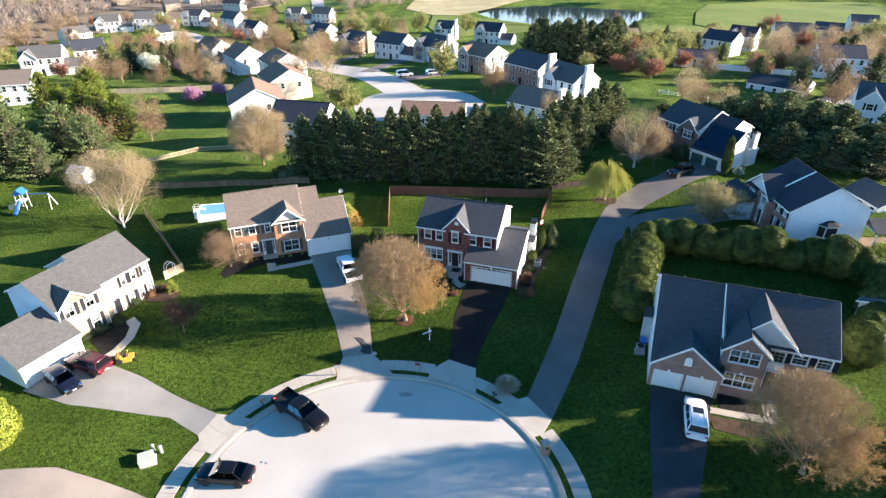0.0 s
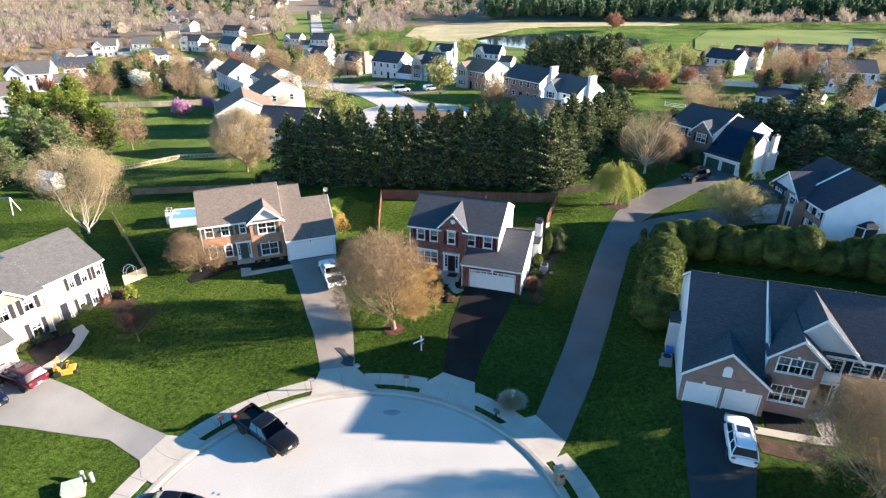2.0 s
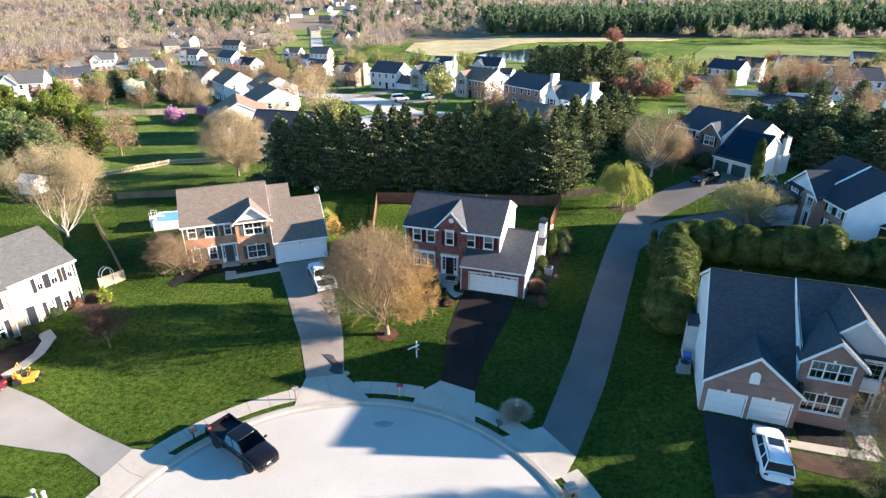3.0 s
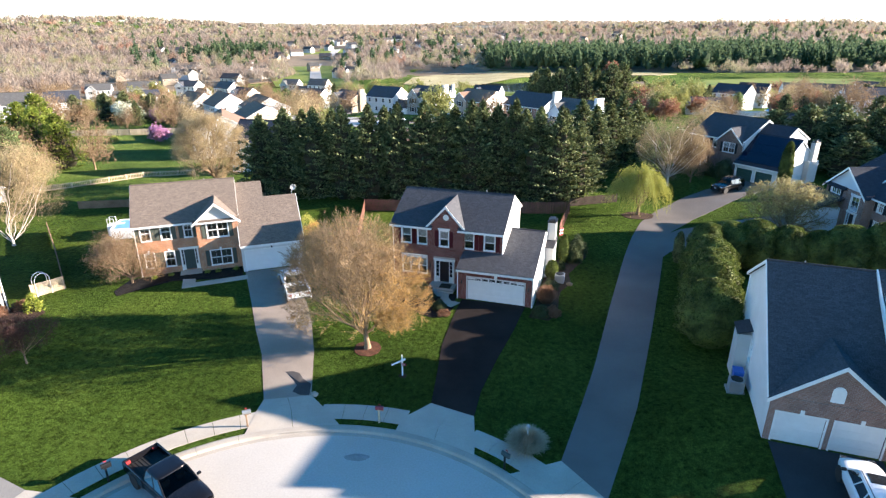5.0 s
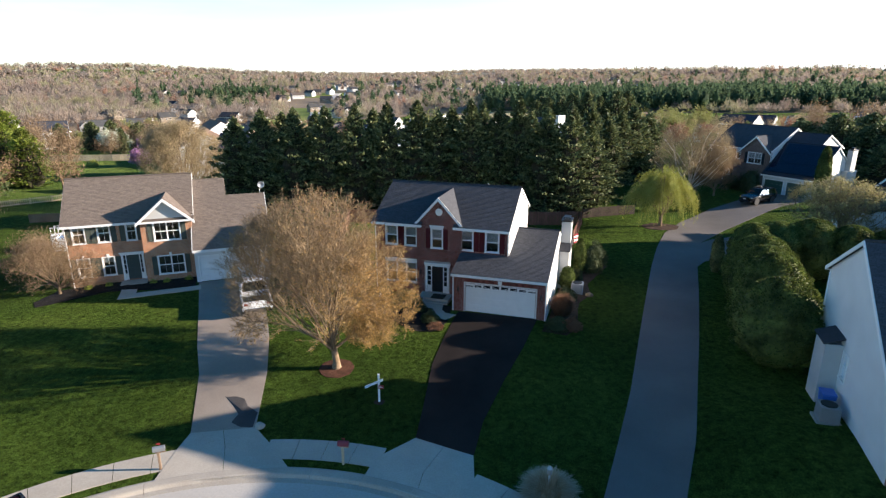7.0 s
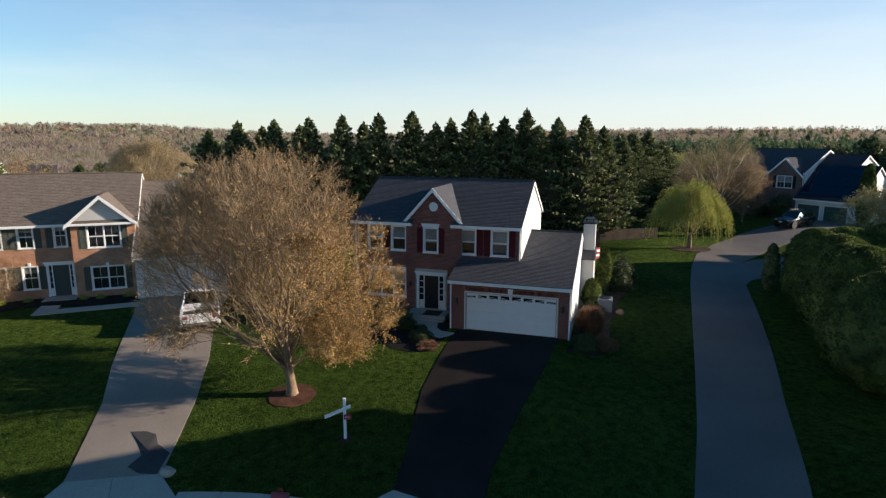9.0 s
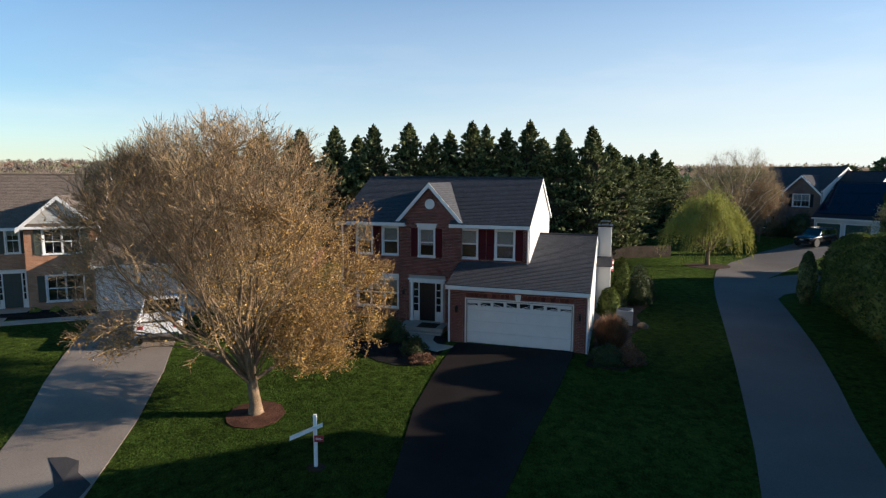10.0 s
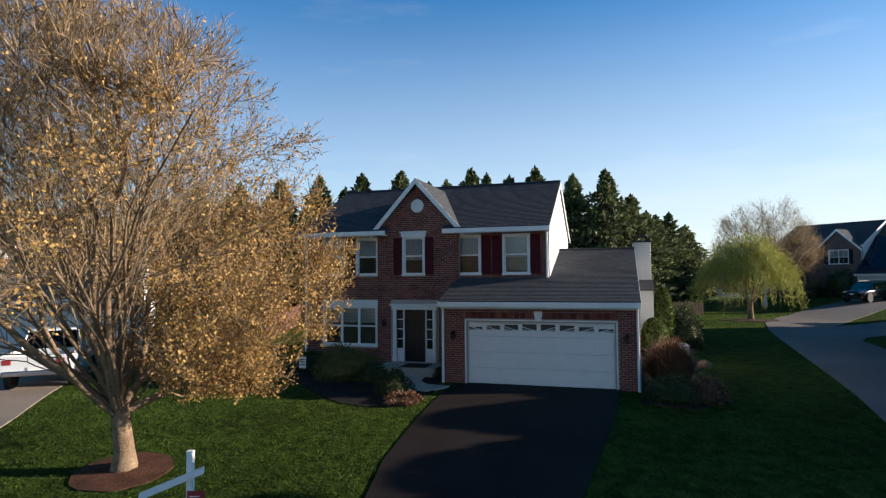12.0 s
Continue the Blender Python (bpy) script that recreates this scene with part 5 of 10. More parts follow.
    bh = [(0.62, 3.1, 4.0, 5.35), (0.68, 3.2, 1.25, 2.75)]
    part("wall", wall_shape(b, -0.8, 5.5, bh, 0.18, [(0, 5.5), (3.7, 5.5), (1.85, 7.0)]), BRICK_BROWN, h)
    for a, c in (((5.75, 2.5), (5.75, 0.8)), ((9.45, 0.8), (9.45, 2.5))):
        part("wall", wall_shape(Wall(a, c), -0.8, 5.5), BRICK_BROWN, h)
    window(h, b, 0.62, 3.1, 4.0, 5.35, 3, (2, 1), keystone=True, blind=0.45)
    window(h, b, 0.68, 3.2, 1.25, 2.75, 3, (2, 2), keystone=True, blind=0)
    front_gable(h, 5.75, 9.45, 0.8, 5, 5.5, 7.2, main, ROOF_SLATE, 0.25)
    s = Shape()
    s.prism([(6.0, 2.2, 5.5), (12.0, 2.2, 5.5), (9.0, 2.2, 8.32)], (0, 0.15, 0))
    part("gable_panel", s, SIDING_WHITE, h)
    front_gable(h, 6.0, 12.0, 2.2, 6.7, 5.45, 8.44, main, ROOF_SLATE, 0.25)
    s = Shape()
    s.prism([(9.4, 2.0, 5.45), (12.1, 2.0, 5.45), (12.1, 2.25, 5.65), (9.4, 2.25, 5.65)], (0, 0, 0.05))
    part("pent_roof", s, ROOF_SLATE, h)
    # bump-out on the side wall
    s = Shape()
    s.box(-0.8, 6.85, -0.8, 0.0, 8.4, 3.0)
    part("side_bay", s, SIDING_WHITE, h)
    s = Shape()
    s.prism([(-0.9, 6.75, 3.0), (0.0, 6.75, 3.35), (0.0, 8.5, 3.35), (-0.9, 8.5, 3.0)], (0, 0, 0.07))
    part("side_bay_roof", s, ROOF_SLATE, h)
    steps(h, 9.6, 11.5, 1.2, 2.4, 0.36, 2)
    vent_pipe(h, 10.2, 7.0, 8.2), vent_pipe(h, 12.0, 7.1, 8.2), vent_pipe(h, 2.0, 7.0, 8.2)
    return h


def house_cream():
    h = thing("house", pose(-36.89, 46.23, 0, 0, 0, 62.94), "two-storey cream sided house with grey roof and black shutters", "house")
    g = gable_block(h, -6.0, 0.0, 0.0, 7.6, -0.8, 2.75, 4.75, (SIDING_WHITE, SIDING_WHITE, SIDING_WHITE, SIDING_BLUE), ROOF_GREY, 0.35, 0.15, {"front": [(0.6, 5.4, -0.05, 2.1)]}, vr=4.0)
    garage_door(h, g["front"], 0.6, 5.4, 0.0, 2.1, lites=False)
    a = gable_block(h, -0.5, 4.4, 1.75, 9.8, -0.8, 5.05, 7.1, (SIDING_CREAM, SIDING_WHITE, SIDING_WHITE, SIDING_BLUE), ROOF_GREY, 0.25, 0.15, {"front": [(0.75, 1.75, 3.35, 4.75), (3.0, 3.9, 3.35, 4.75), (3.0, 3.9, 0.6, 2.2)]}, vr=5.9, cuts=[(-0.2, 2.9)])
    for s0, s1, z0, z1 in ((0.75, 1.75, 3.35, 4.75), (3.0, 3.9, 3.35, 4.75), (3.0, 3.9, 0.6, 2.2)):
        window(h, a["front"], s0, s1, z0, z1, 1, (2, 2), (SHUT_BLACK, 0.38), blind=0.4)
    s = Shape()
    s.prism([(-0.3, 1.55, 4.95), (2.9, 1.55, 4.95), (1.3, 1.55, 6.2)], (0, 0.18, 0))
    part("gable_panel", s, SIDING_CREAM, h)
    front_gable(h, -0.3, 2.9, 1.55, 5, 4.98, 6.35, lambda v: 5.05 + (7.1 - 5.05) / (5.9 - 1.75) * (v - 1.75), ROOF_GREY, 0.2)
    b = gable_block(h, 4.4, 10.75, 2.45, 10.9, -0.8, 5.05, 7.4, (SIDING_CREAM, SIDING_CREAM, SIDING_WHITE, SIDING_WHITE), ROOF_GREY, 0.3, 0.12,
                    {"front": [(2.75, 3.25, 3.2, 4.5), (4.0, 4.6, 3.2, 4.5), (5.5, 6.0, 3.2, 4.5), (1.2, 2.1, 0.1, 2.2), (3.1, 3.7, 0.5, 1.95), (4.4, 5.0, 0.5, 1.95), (5.5, 6.0, 0.5, 1.95)]}, vr=6.7)
    w = b["front"]
    for s0, s1, z0, z1 in ((2.75, 3.25, 3.2, 4.5), (4.0, 4.6, 3.2, 4.5), (5.5, 6.0, 3.2, 4.5), (3.1, 3.7, 0.5, 1.95), (4.4, 5.0, 0.5, 1.95), (5.5, 6.0, 0.5, 1.95)):
        window(h, w, s0, s1, z0, z1, 1, (2, 2), (SHUT_BLACK, 0.3), blind=0.5)
    front_door(h, w, 0.95, 2.35, 0.15, 2.2, SHUT_BLACK, 0.18)
    s = Shape(w.at)
    s.prism([(1.35 + 0.4 * math.cos(k * math.pi / 8), 0.005, 4.15 + 0.22 * math.sin(k * math.pi / 8)) for k in range(16)], (0.02, 0, 0))
    part("oval_vent", s, TRIM, h)
    steps(h, 5.2, 7.0, 1.2, 2.4, 0.12, 1)
    return h


def house_solar():
    z = 1.0
    h = thing("house", pose(44.4, 97.43, z, 0, 0, -58.97), "brick fronted house with white sides and solar panels on its roof", "house")
    fh = [(2.2, 3.2, 4.0, 5.2), (3.9, 4.9, 4.0, 5.2), (2.2, 3.2, 0.9, 2.4)]
    m = gable_block(h, -8.83, 0.0, 0.7, 10.6, -0.8, 5.75, 8.27, (BRICK_DUSK, SIDING_WHITE, SIDING_WHITE, SIDING_WHITE), ROOF_SLATE, 0.35, 0.15, {"front": fh}, vr=5.68, cuts=[(-4.0, 0.0)])
    for a, b, c, d in fh:
        window(h, m["front"], a, b, c, d, 1, (2, 2), (SHUT_BLACK, 0.35), blind=0.4)
    b = Wall((-4.0, 0.2), (0.0, 0.2))
    part("wall", wall_shape(b, -0.8, 5.4, [(1.1, 2.9, 3.7, 5.1)], 0.2, [(0, 5.4), (4.0, 5.4), (2.0, 7.1)]), BRICK_DUSK, h)
    window(h, b, 1.1, 2.9, 3.7, 5.1, 2, (2, 2), (SHUT_BLACK, 0.35), blind=0.6)
    front_gable(h, -4.0, 0.0, 0.2, 5, 5.4, 7.3, lambda v: 5.75 + (8.27 - 5.75) / (5.68 - 0.7) * (v - 0.7), ROOF_SLATE, 0.25)
    g = gable_block(h, 0.0, 6.5, -0.6, 8.6, -0.8, 2.95, 6.5, (SIDING_WHITE, SIDING_WHITE, SIDING_WHITE, SIDING_WHITE), ROOF_NAVY, 0.35, 0.12, {"front": [(0.3, 2.7, -0.05, 2.0), (3.2, 5.6, -0.05, 2.0)]}, vr=3.6)
    for a, c in ((0.3, 2.7), (3.2, 5.6)):
        garage_door(h, g["front"], a, c, -0.02, 2.0, DOOR_GREEN, lites=False, cols=4)
    gable_block(h, 0.0, 4.3, 3.0, 9.2, 3.0, 6.0, 7.7, (SIDING_WHITE, SIDING_WHITE, SIDING_WHITE, None), ROOF_NAVY, 0.3, 0.12, vr=5.7)
    sl = (6.5 - 2.95) / (3.6 + 0.6)
    for r in range(3):
        for c in range(6):
            u, v = 0.25 + c * 1.03, -0.55 + r * 1.32
            s = Shape()
            n = Vector((0, -sl, 1)).normalized() * 0.12
            P = [(u, v, 2.95 + sl * (v + 0.6)), (u + 1.0, v, 2.95 + sl * (v + 0.6)), (u + 1.0, v + 1.28, 2.95 + sl * (v + 1.88)), (u, v + 1.28, 2.95 + sl * (v + 1.88))]
            s.prism([tuple(Vector(p) + n) for p in P], tuple(n * 0.35))
            part("solar_panel", s, SOLAR, h)
    s = Shape()
    s.box(6.5, 5.2, -0.8, 7.2, 7.6, 3.4)
    s.box(6.52, 5.9, 3.3, 7.15, 7.1, 6.0, 0.01)
    c = part("chimney", s, SIDING_WHITE, h)
    s = Shape()
    s.box(6.48, 5.85, 5.98, 7.2, 7.15, 6.08)
    s.box(6.7, 6.2, 6.08, 7.0, 6.8, 6.3)
    part("chimney_cap", s, METAL_BLACK, c)
    return h


def house_blue():
    z = 1.4
    h = thing("house", pose(44.93, 77.1, z, 0, 0, -89.3), "large two-storey house with pale blue siding and dark roof", "house")
    fh = [(7.1, 7.8, 3.3, 4.55), (8.75, 9.45, 3.3, 4.55), (7.1, 7.8, 0.8, 2.3), (8.75, 9.45, 0.8, 2.3)]
    m = gable_block(h, 0.0, 10.2, 0.0, 10.4, -0.9, 4.75, 7.83, (BRICK_BROWN, SIDING_BLUE, SIDING_BLUE, SIDING_BLUE), ROOF_NAVY, 0.35, 0.15, {"front": fh, "right": [(4.6, 6.2, 1.3, 2.6)]}, vr=5.2, cuts=[(0.3, 6.4)])
    for a, b, c, d in fh:
        window(h, m["front"], a, b, c, d, 1, (2, 2), (SHUT_BLACK, 0.35), blind=0.4)
    b = Wall((0.3, -0.9), (6.4, -0.9))
    part("wall", wall_shape(b, -0.9, 4.6, [(0.8, 2.3, 3.15, 4.4), (4.1, 5.3, 2.75, 4.2), (4.1, 5.3, 0.3, 2.5)], 0.2, [(0, 4.6), (6.1, 4.6), (3.05, 6.85)]), BRICK_BROWN, h)
    for a, c in (((0.3, 0.0), (0.3, -0.9)), ((6.4, -0.9), (6.4, 0.0))):
        part("wall", wall_shape(Wall(a, c), -0.9, 4.7), BRICK_BROWN, h)
    s = Shape(b.at)
    s.prism([(0.35, 0.0, 4.8), (5.75, 0.0, 4.8), (3.05, 0.0, 6.78)], (0, 0.03, 0))
    part("gable_panel", s, SIDING_BLUE, h)
    s = Shape(b.at)
    s.prism([(-0.1, 0.0, 4.85), (-0.1, 0.42, 4.55), (-0.1, 0.42, 4.5), (-0.1, 0.0, 4.5)], (3.3, 0, 0))
    part("pent_roof", s, ROOF_NAVY, h)
    window(h, b, 0.8, 2.3, 3.15, 4.4, 2, (2, 2), (SHUT_BLACK, 0.35), blind=0.4)
    window(h, b, 4.1, 5.3, 2.75, 4.2, 1, (2, 3), None, 0.2, blind=0, sash=False)
    front_door(h, b, 4.0, 5.4, 0.3, 2.4, DOOR_DARK, 0.2)
    front_gable(h, 0.3, 6.4, -0.9, 5, 4.6, 7.0, lambda v: 4.75 + (7.83 - 4.75) / 5.2 * v, ROOF_NAVY, 0.3)
    # garage before the front, under a lean-to roof
    gw = Wall((-2.6, -3.5), (3.2, -3.5))
    part("wall", wall_shape(gw, -0.9, 2.5, [(0.5, 5.3, -0.05, 2.05)], 0.2), SIDING_WHITE, h)
    for a, c in (((-2.6, -0.9), (-2.6, -3.5)), ((3.2, -3.5), (3.2, -0.9)), ((0.3, -0.9), (-2.6, -0.9))):
        part("wall", wall_shape(Wall(a, c), -0.9, 2.5 if c[1] < -3 or a[1] < -3 else 3.5), SIDING_BLUE, h)
    roof_plane(h, [(-2.9, -3.9, 2.45), (3.5, -3.9, 2.45), (3.5, -0.88, 3.7), (-2.9, -0.88, 3.7)], ROOF_NAVY)
    garage_door(h, gw, 0.5, 5.3, 0, 2.05)
    # bay on the gable end
    r = m["right"]
    s = Shape(r.at)
    out = [(4.2, 0.0), (4.8, 0.75), (6.4, 0.75), (7.0, 0.0)]
    for p, q in zip(out, out[1:]):
        s.poly([(p[0], p[1], 0.3), (q[0], q[1], 0.3), (q[0], q[1], 1.05), (p[0], p[1], 1.05)])
        s.poly([(p[0], p[1], 2.45), (q[0], q[1], 2.45), (q[0], q[1], 2.65), (p[0], p[1], 2.65)])
    for p in out:
        s.box(p[0] - 0.06, p[1] - 0.06, 1.0, p[0] + 0.06, p[1] + 0.03, 2.5)
    s.poly([(p[0], p[1], 0.3) for p in out])
    bay = part("bay_window", s, TRIM, h)
    for p, q in zip(out, out[1:]):
        s = Shape(r.at)
        s.poly([(p[0], p[1] - 0.04, 1.05), (q[0], q[1] - 0.04, 1.05), (q[0], q[1] - 0.04, 2.45), (p[0], p[1] - 0.04, 2.45)])
        part("pane", s, paneblack, bay)
    s = Shape(r.at)
    top = [(4.05, 0.0, 2.65), (4.72, 0.9, 2.65), (6.48, 0.9, 2.65), (7.15, 0.0, 2.65)]
    for p, q in zip(top, top[1:]):
        s.poly([p, q, (5.9 if q[0] > 5.6 else 5.3, 0.0, 3.2), (5.3 if p[0] < 5.6 else 5.9, 0.0, 3.2)])
    s.poly(top)
    part("bay_roof", s, ROOF_NAVY, bay)
    beam(h, (4.9, 0.2, 4.75 + 0.2 * 0.592 + 0.1), (4.9, 5.2, 7.93), 0.25, 0.12, TRIM, "roof_trim")
    return h


house_red_brick()
house_tan_brick()
house_brown_brick()
house_cream()
house_solar()
house_blue()

# ---- plants ----
def leaf_cloud(points, size, rng, stretch=1.0, droop=0.0, outward=None):
    """Small leaf blades (diamonds) at the points, each turned its own way."""
    n = len(points)
    P = np.array(points, float)
    d = rng.normal(size=(n, 3))
    if outward is not None:
        d = d * 0.55 + outward
    d[:, 2] -= droop
    d /= np.linalg.norm(d, axis=1)[:, None] + 1e-9
    q = np.cross(d, rng.normal(size=(n, 3)))
    q /= np.linalg.norm(q, axis=1)[:, None] + 1e-9
    L = (size * rng.uniform(0.6, 1.3, n))[:, None]
    W = L * 0.5 / stretch
    V = np.empty((n, 4, 3))
    V[:, 0], V[:, 1], V[:, 2], V[:, 3] = P - d * L * 0.5, P + q * W, P + d * L * 0.5, P - q * W
    return V.reshape(-1, 3)


def cloud_mesh(name, V, mat):
    n = len(V) // 4
    me = bpy.data.meshes.new(name)
    me.vertices.add(len(V))
    me.vertices.foreach_set("co", np.ascontiguousarray(V, dtype=np.float32).ravel())
    me.loops.add(n * 4)
    me.loops.foreach_set("vertex_index", np.arange(n * 4, dtype=np.int32))
    me.polygons.add(n)
    me.polygons.foreach_set("loop_start", np.arange(0, n * 4, 4, dtype=np.int32))
    me.update(calc_edges=True)
    me.materials.append(mat)
    return me


def grow_tree(seed, height, radius, trunk_h, trunk_r, limbs, levels, centre_h=None, rise=0.5, wobble=0.16, lean=0.0, shape=1.0, twig=0.35, flare=1.35, wide=0.9, slim=1.0, fork=(0.5, 0.95), coarse=1.0, low=0.75):
    """Branches inside an egg-shaped crown. Returns [(points, radii, level)]."""
    rng = random.Random(seed)
    ch = centre_h if centre_h else trunk_h + (height - trunk_h) * 0.48
    rz_up, rz_dn = height - ch, ch - trunk_h * low
    out = []

    def inside(p):
        rz = rz_up if p.z > ch else rz_dn
        return (math.hypot(p.x - lean * p.z, p.y) / radius) ** 2 + (abs(p.z - ch) / rz) ** 2 < 1.0

    def run(p, d, length, r, level):
        steps_n = max(3, int(length / ((0.55 if level < 2 else 0.3) * coarse)))
        pts, rs, dirs = [p.copy()], [r], [d.copy()]
        seg = length / steps_n
        for k in range(steps_n):
            d = (d + Vector((rng.gauss(0, wobble), rng.gauss(0, wobble), rng.gauss(0, wobble) + rise * 0.12))).normalized()
            p = p + d * seg
            pts.append(p.copy())
            rs.append(max(0.004, r * (1 - 0.8 * (k + 1) / steps_n)))
            dirs.append(d.copy())
            if not inside(p) and k > 0:
                break
        out.append((pts, rs, level))
        if level >= levels:
            return
        kids = {0: limbs, 1: 7, 2: 6, 3: 5}.get(level, 4)
        for c in range(kids):
            f = 0.22 + 0.78 * (c + rng.random()) / kids
            i = min(len(pts) - 1, max(1, int(f * (len(pts) - 1))))
            base, along = pts[i], dirs[i]
            side = Vector((rng.gauss(0, 1), rng.gauss(0, 1), rng.gauss(0, 0.7)))
            side = (side - along * side.dot(along)).normalized()
            spread = rng.uniform(*fork)
            nd = (along * (1 - spread * 0.45) + side * spread + Vector((0, 0, rise * 0.35))).normalized()
            run(base, nd, length * rng.uniform(0.42, 0.68) + twig * 0.3, max(0.006, rs[i] * 0.6), level + 1)

    top = Vector((lean * trunk_h, 0, trunk_h))
    tr = [Vector((0, 0, -0.3)), Vector((0, 0, 0.05)), Vector((0, 0, trunk_h * 0.3)), Vector((lean * trunk_h * 0.6, 0, trunk_h * 0.7)), top]
    out.append((tr, [trunk_r * flare, trunk_r * flare * 0.92, trunk_r, trunk_r * 0.92, trunk_r * 0.9], 0))
    for k in range(limbs):
        a = k * 2.4 + rng.uniform(-0.4, 0.4)
        tilt = (0.1 + (wide - 0.1) * ((k * 0.618) % 1.0)) if k else 0.05
        d = Vector((math.cos(a) * math.sin(tilt), math.sin(a) * math.sin(tilt), math.cos(tilt)))
        start = Vector((0, 0, trunk_h * rng.uniform(0.72, 1.0)))
        start.x += lean * start.z
        d = (d + Vector((lean, 0, 0))).normalized()
        reach = radius * math.sin(tilt) + (height - trunk_h) * math.cos(tilt)
        run(start, d, reach * rng.uniform(0.72, 1.0), trunk_r * rng.uniform(0.34, 0.5) * slim, 1)
    return out


def tree(name, label, x, y, seed, height, radius, trunk_h, trunk_r, bark, twigs, leaf, limbs=9, levels=3, leaf_n=12, leaf_size=0.07, leaf_levels=2, dz=0.0, group="", category="tree", sliver=1.1, **more):
    t = thing(name, spot(x, y, 0, dz), label, category, group)
    branches = grow_tree(seed, height, radius, trunk_h, trunk_r, limbs, levels, **more)
    big, small = Shape(), Shape()
    for pts, rs, level in branches:
        (big if level < 2 else small).tube(pts, rs, 7 if level == 0 else 5 if level == 1 else 3, False)
    part("trunk", big, bark, t, smooth=True)
    part("branching", small, twigs, t)
    if leaf:
        rng, pr = np.random.default_rng(seed), random.Random(seed)
        spots = []
        for pts, rs, level in branches:
            if level >= leaf_levels:
                for _ in range(leaf_n if level > leaf_levels else max(2, leaf_n // 3)):
                    k = pr.randrange(1, len(pts))
                    f = pr.random()
                    p = pts[k - 1].lerp(pts[k], f)
                    spots.append((p.x + pr.gauss(0, leaf_size), p.y + pr.gauss(0, leaf_size), p.z + pr.gauss(0, leaf_size)))
        part("crown", cloud_mesh("crown", leaf_cloud(spots, leaf_size, rng, sliver, 0, np.tile(np.array([[0, 0, 0.35]]), (len(spots), 1)) if sliver > 2 else None), leaf), leaf, t)
    return t


def evergreen(name, label, x, y, seed, height, radius, leaf, n=150, size=0.55, power=0.75, group="", skirt=0.4, per=26, category="evergreen", cone=1.0, slender=1.55, plate=0.16, uneven=(0.6, 1.25), lift=0.35):
    """A conifer: branches stand out of a dry brown heart, darkened for the shade inside, in uneven tiers and carry fans
    of sprays; the leader is bare and thin.
    """
    t = thing(name, spot(x, y), label, category, group)
    pr, rng = random.Random(seed), np.random.default_rng(seed)
    P, O = [], []
    wood = Shape()
    for k in range(n):
        f = ((k + pr.random()) / n) ** 0.85
        a = k * 2.39996 + pr.gauss(0, 0.3)
        prof = min(1.0, (1 - f) / cone) ** power * min(1.0, 0.74 + f * 2.2)
        L = radius * prof * pr.uniform(*uneven) + 0.18
        z = skirt + f * (height - skirt)
        up = 0.12 + 0.55 * f + pr.gauss(0, 0.08)
        d = Vector((math.cos(a), math.sin(a), up)).normalized()
        tip = Vector((0, 0, z - up * L * 0.5)) + d * L
        if k % 3 == 0 and radius > 1:
            wood.tube([(0, 0, z - up * L * 0.5), tuple(tip)], [0.03, 0.008], 3, False)
        m = max(6, int(per * (0.35 + prof)))
        for j in range(m):
            g = 1 - pr.random() ** 1.6 * 0.62
            w = (1.05 - g * 0.75) * L * 0.34 + 0.08
            q = Vector((0, 0, z - up * L * 0.5)) + d * (L * g) + Vector((-math.sin(a) * pr.gauss(0, w), math.cos(a) * pr.gauss(0, w), pr.gauss(0, plate) - 0.1 * w))
            P.append(tuple(q))
            O.append((d.x * 1.2, d.y * 1.2, d.z + lift))
    for j in range(26):
        g = j / 25
        P.append((pr.gauss(0, 0.10 * (1 - g) + 0.02), pr.gauss(0, 0.10 * (1 - g) + 0.02), height * (0.93 + 0.09 * g)))
        O.append((pr.gauss(0, 0.4), pr.gauss(0, 0.4), 1.6))
    part("crown", cloud_mesh("crown", leaf_cloud(P, size, rng, slender, 0.0, np.array(O)), leaf), leaf, t)
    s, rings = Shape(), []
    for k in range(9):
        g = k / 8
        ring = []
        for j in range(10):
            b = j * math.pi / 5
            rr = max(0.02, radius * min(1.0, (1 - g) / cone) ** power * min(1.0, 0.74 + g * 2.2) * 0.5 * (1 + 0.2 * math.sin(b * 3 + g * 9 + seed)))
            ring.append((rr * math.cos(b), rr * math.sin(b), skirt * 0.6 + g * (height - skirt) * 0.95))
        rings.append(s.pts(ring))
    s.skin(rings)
    part("inner_foliage", s, SHADED_DRY_HEART, t)
    wood.tube([(0, 0, -0.3), (0, 0, height * 0.5), (0, 0, height * 0.98)], [0.2 * height / 12 + 0.04, 0.09, 0.015], 6)
    part("trunk", wood, BARK_DARK, t)
    return t


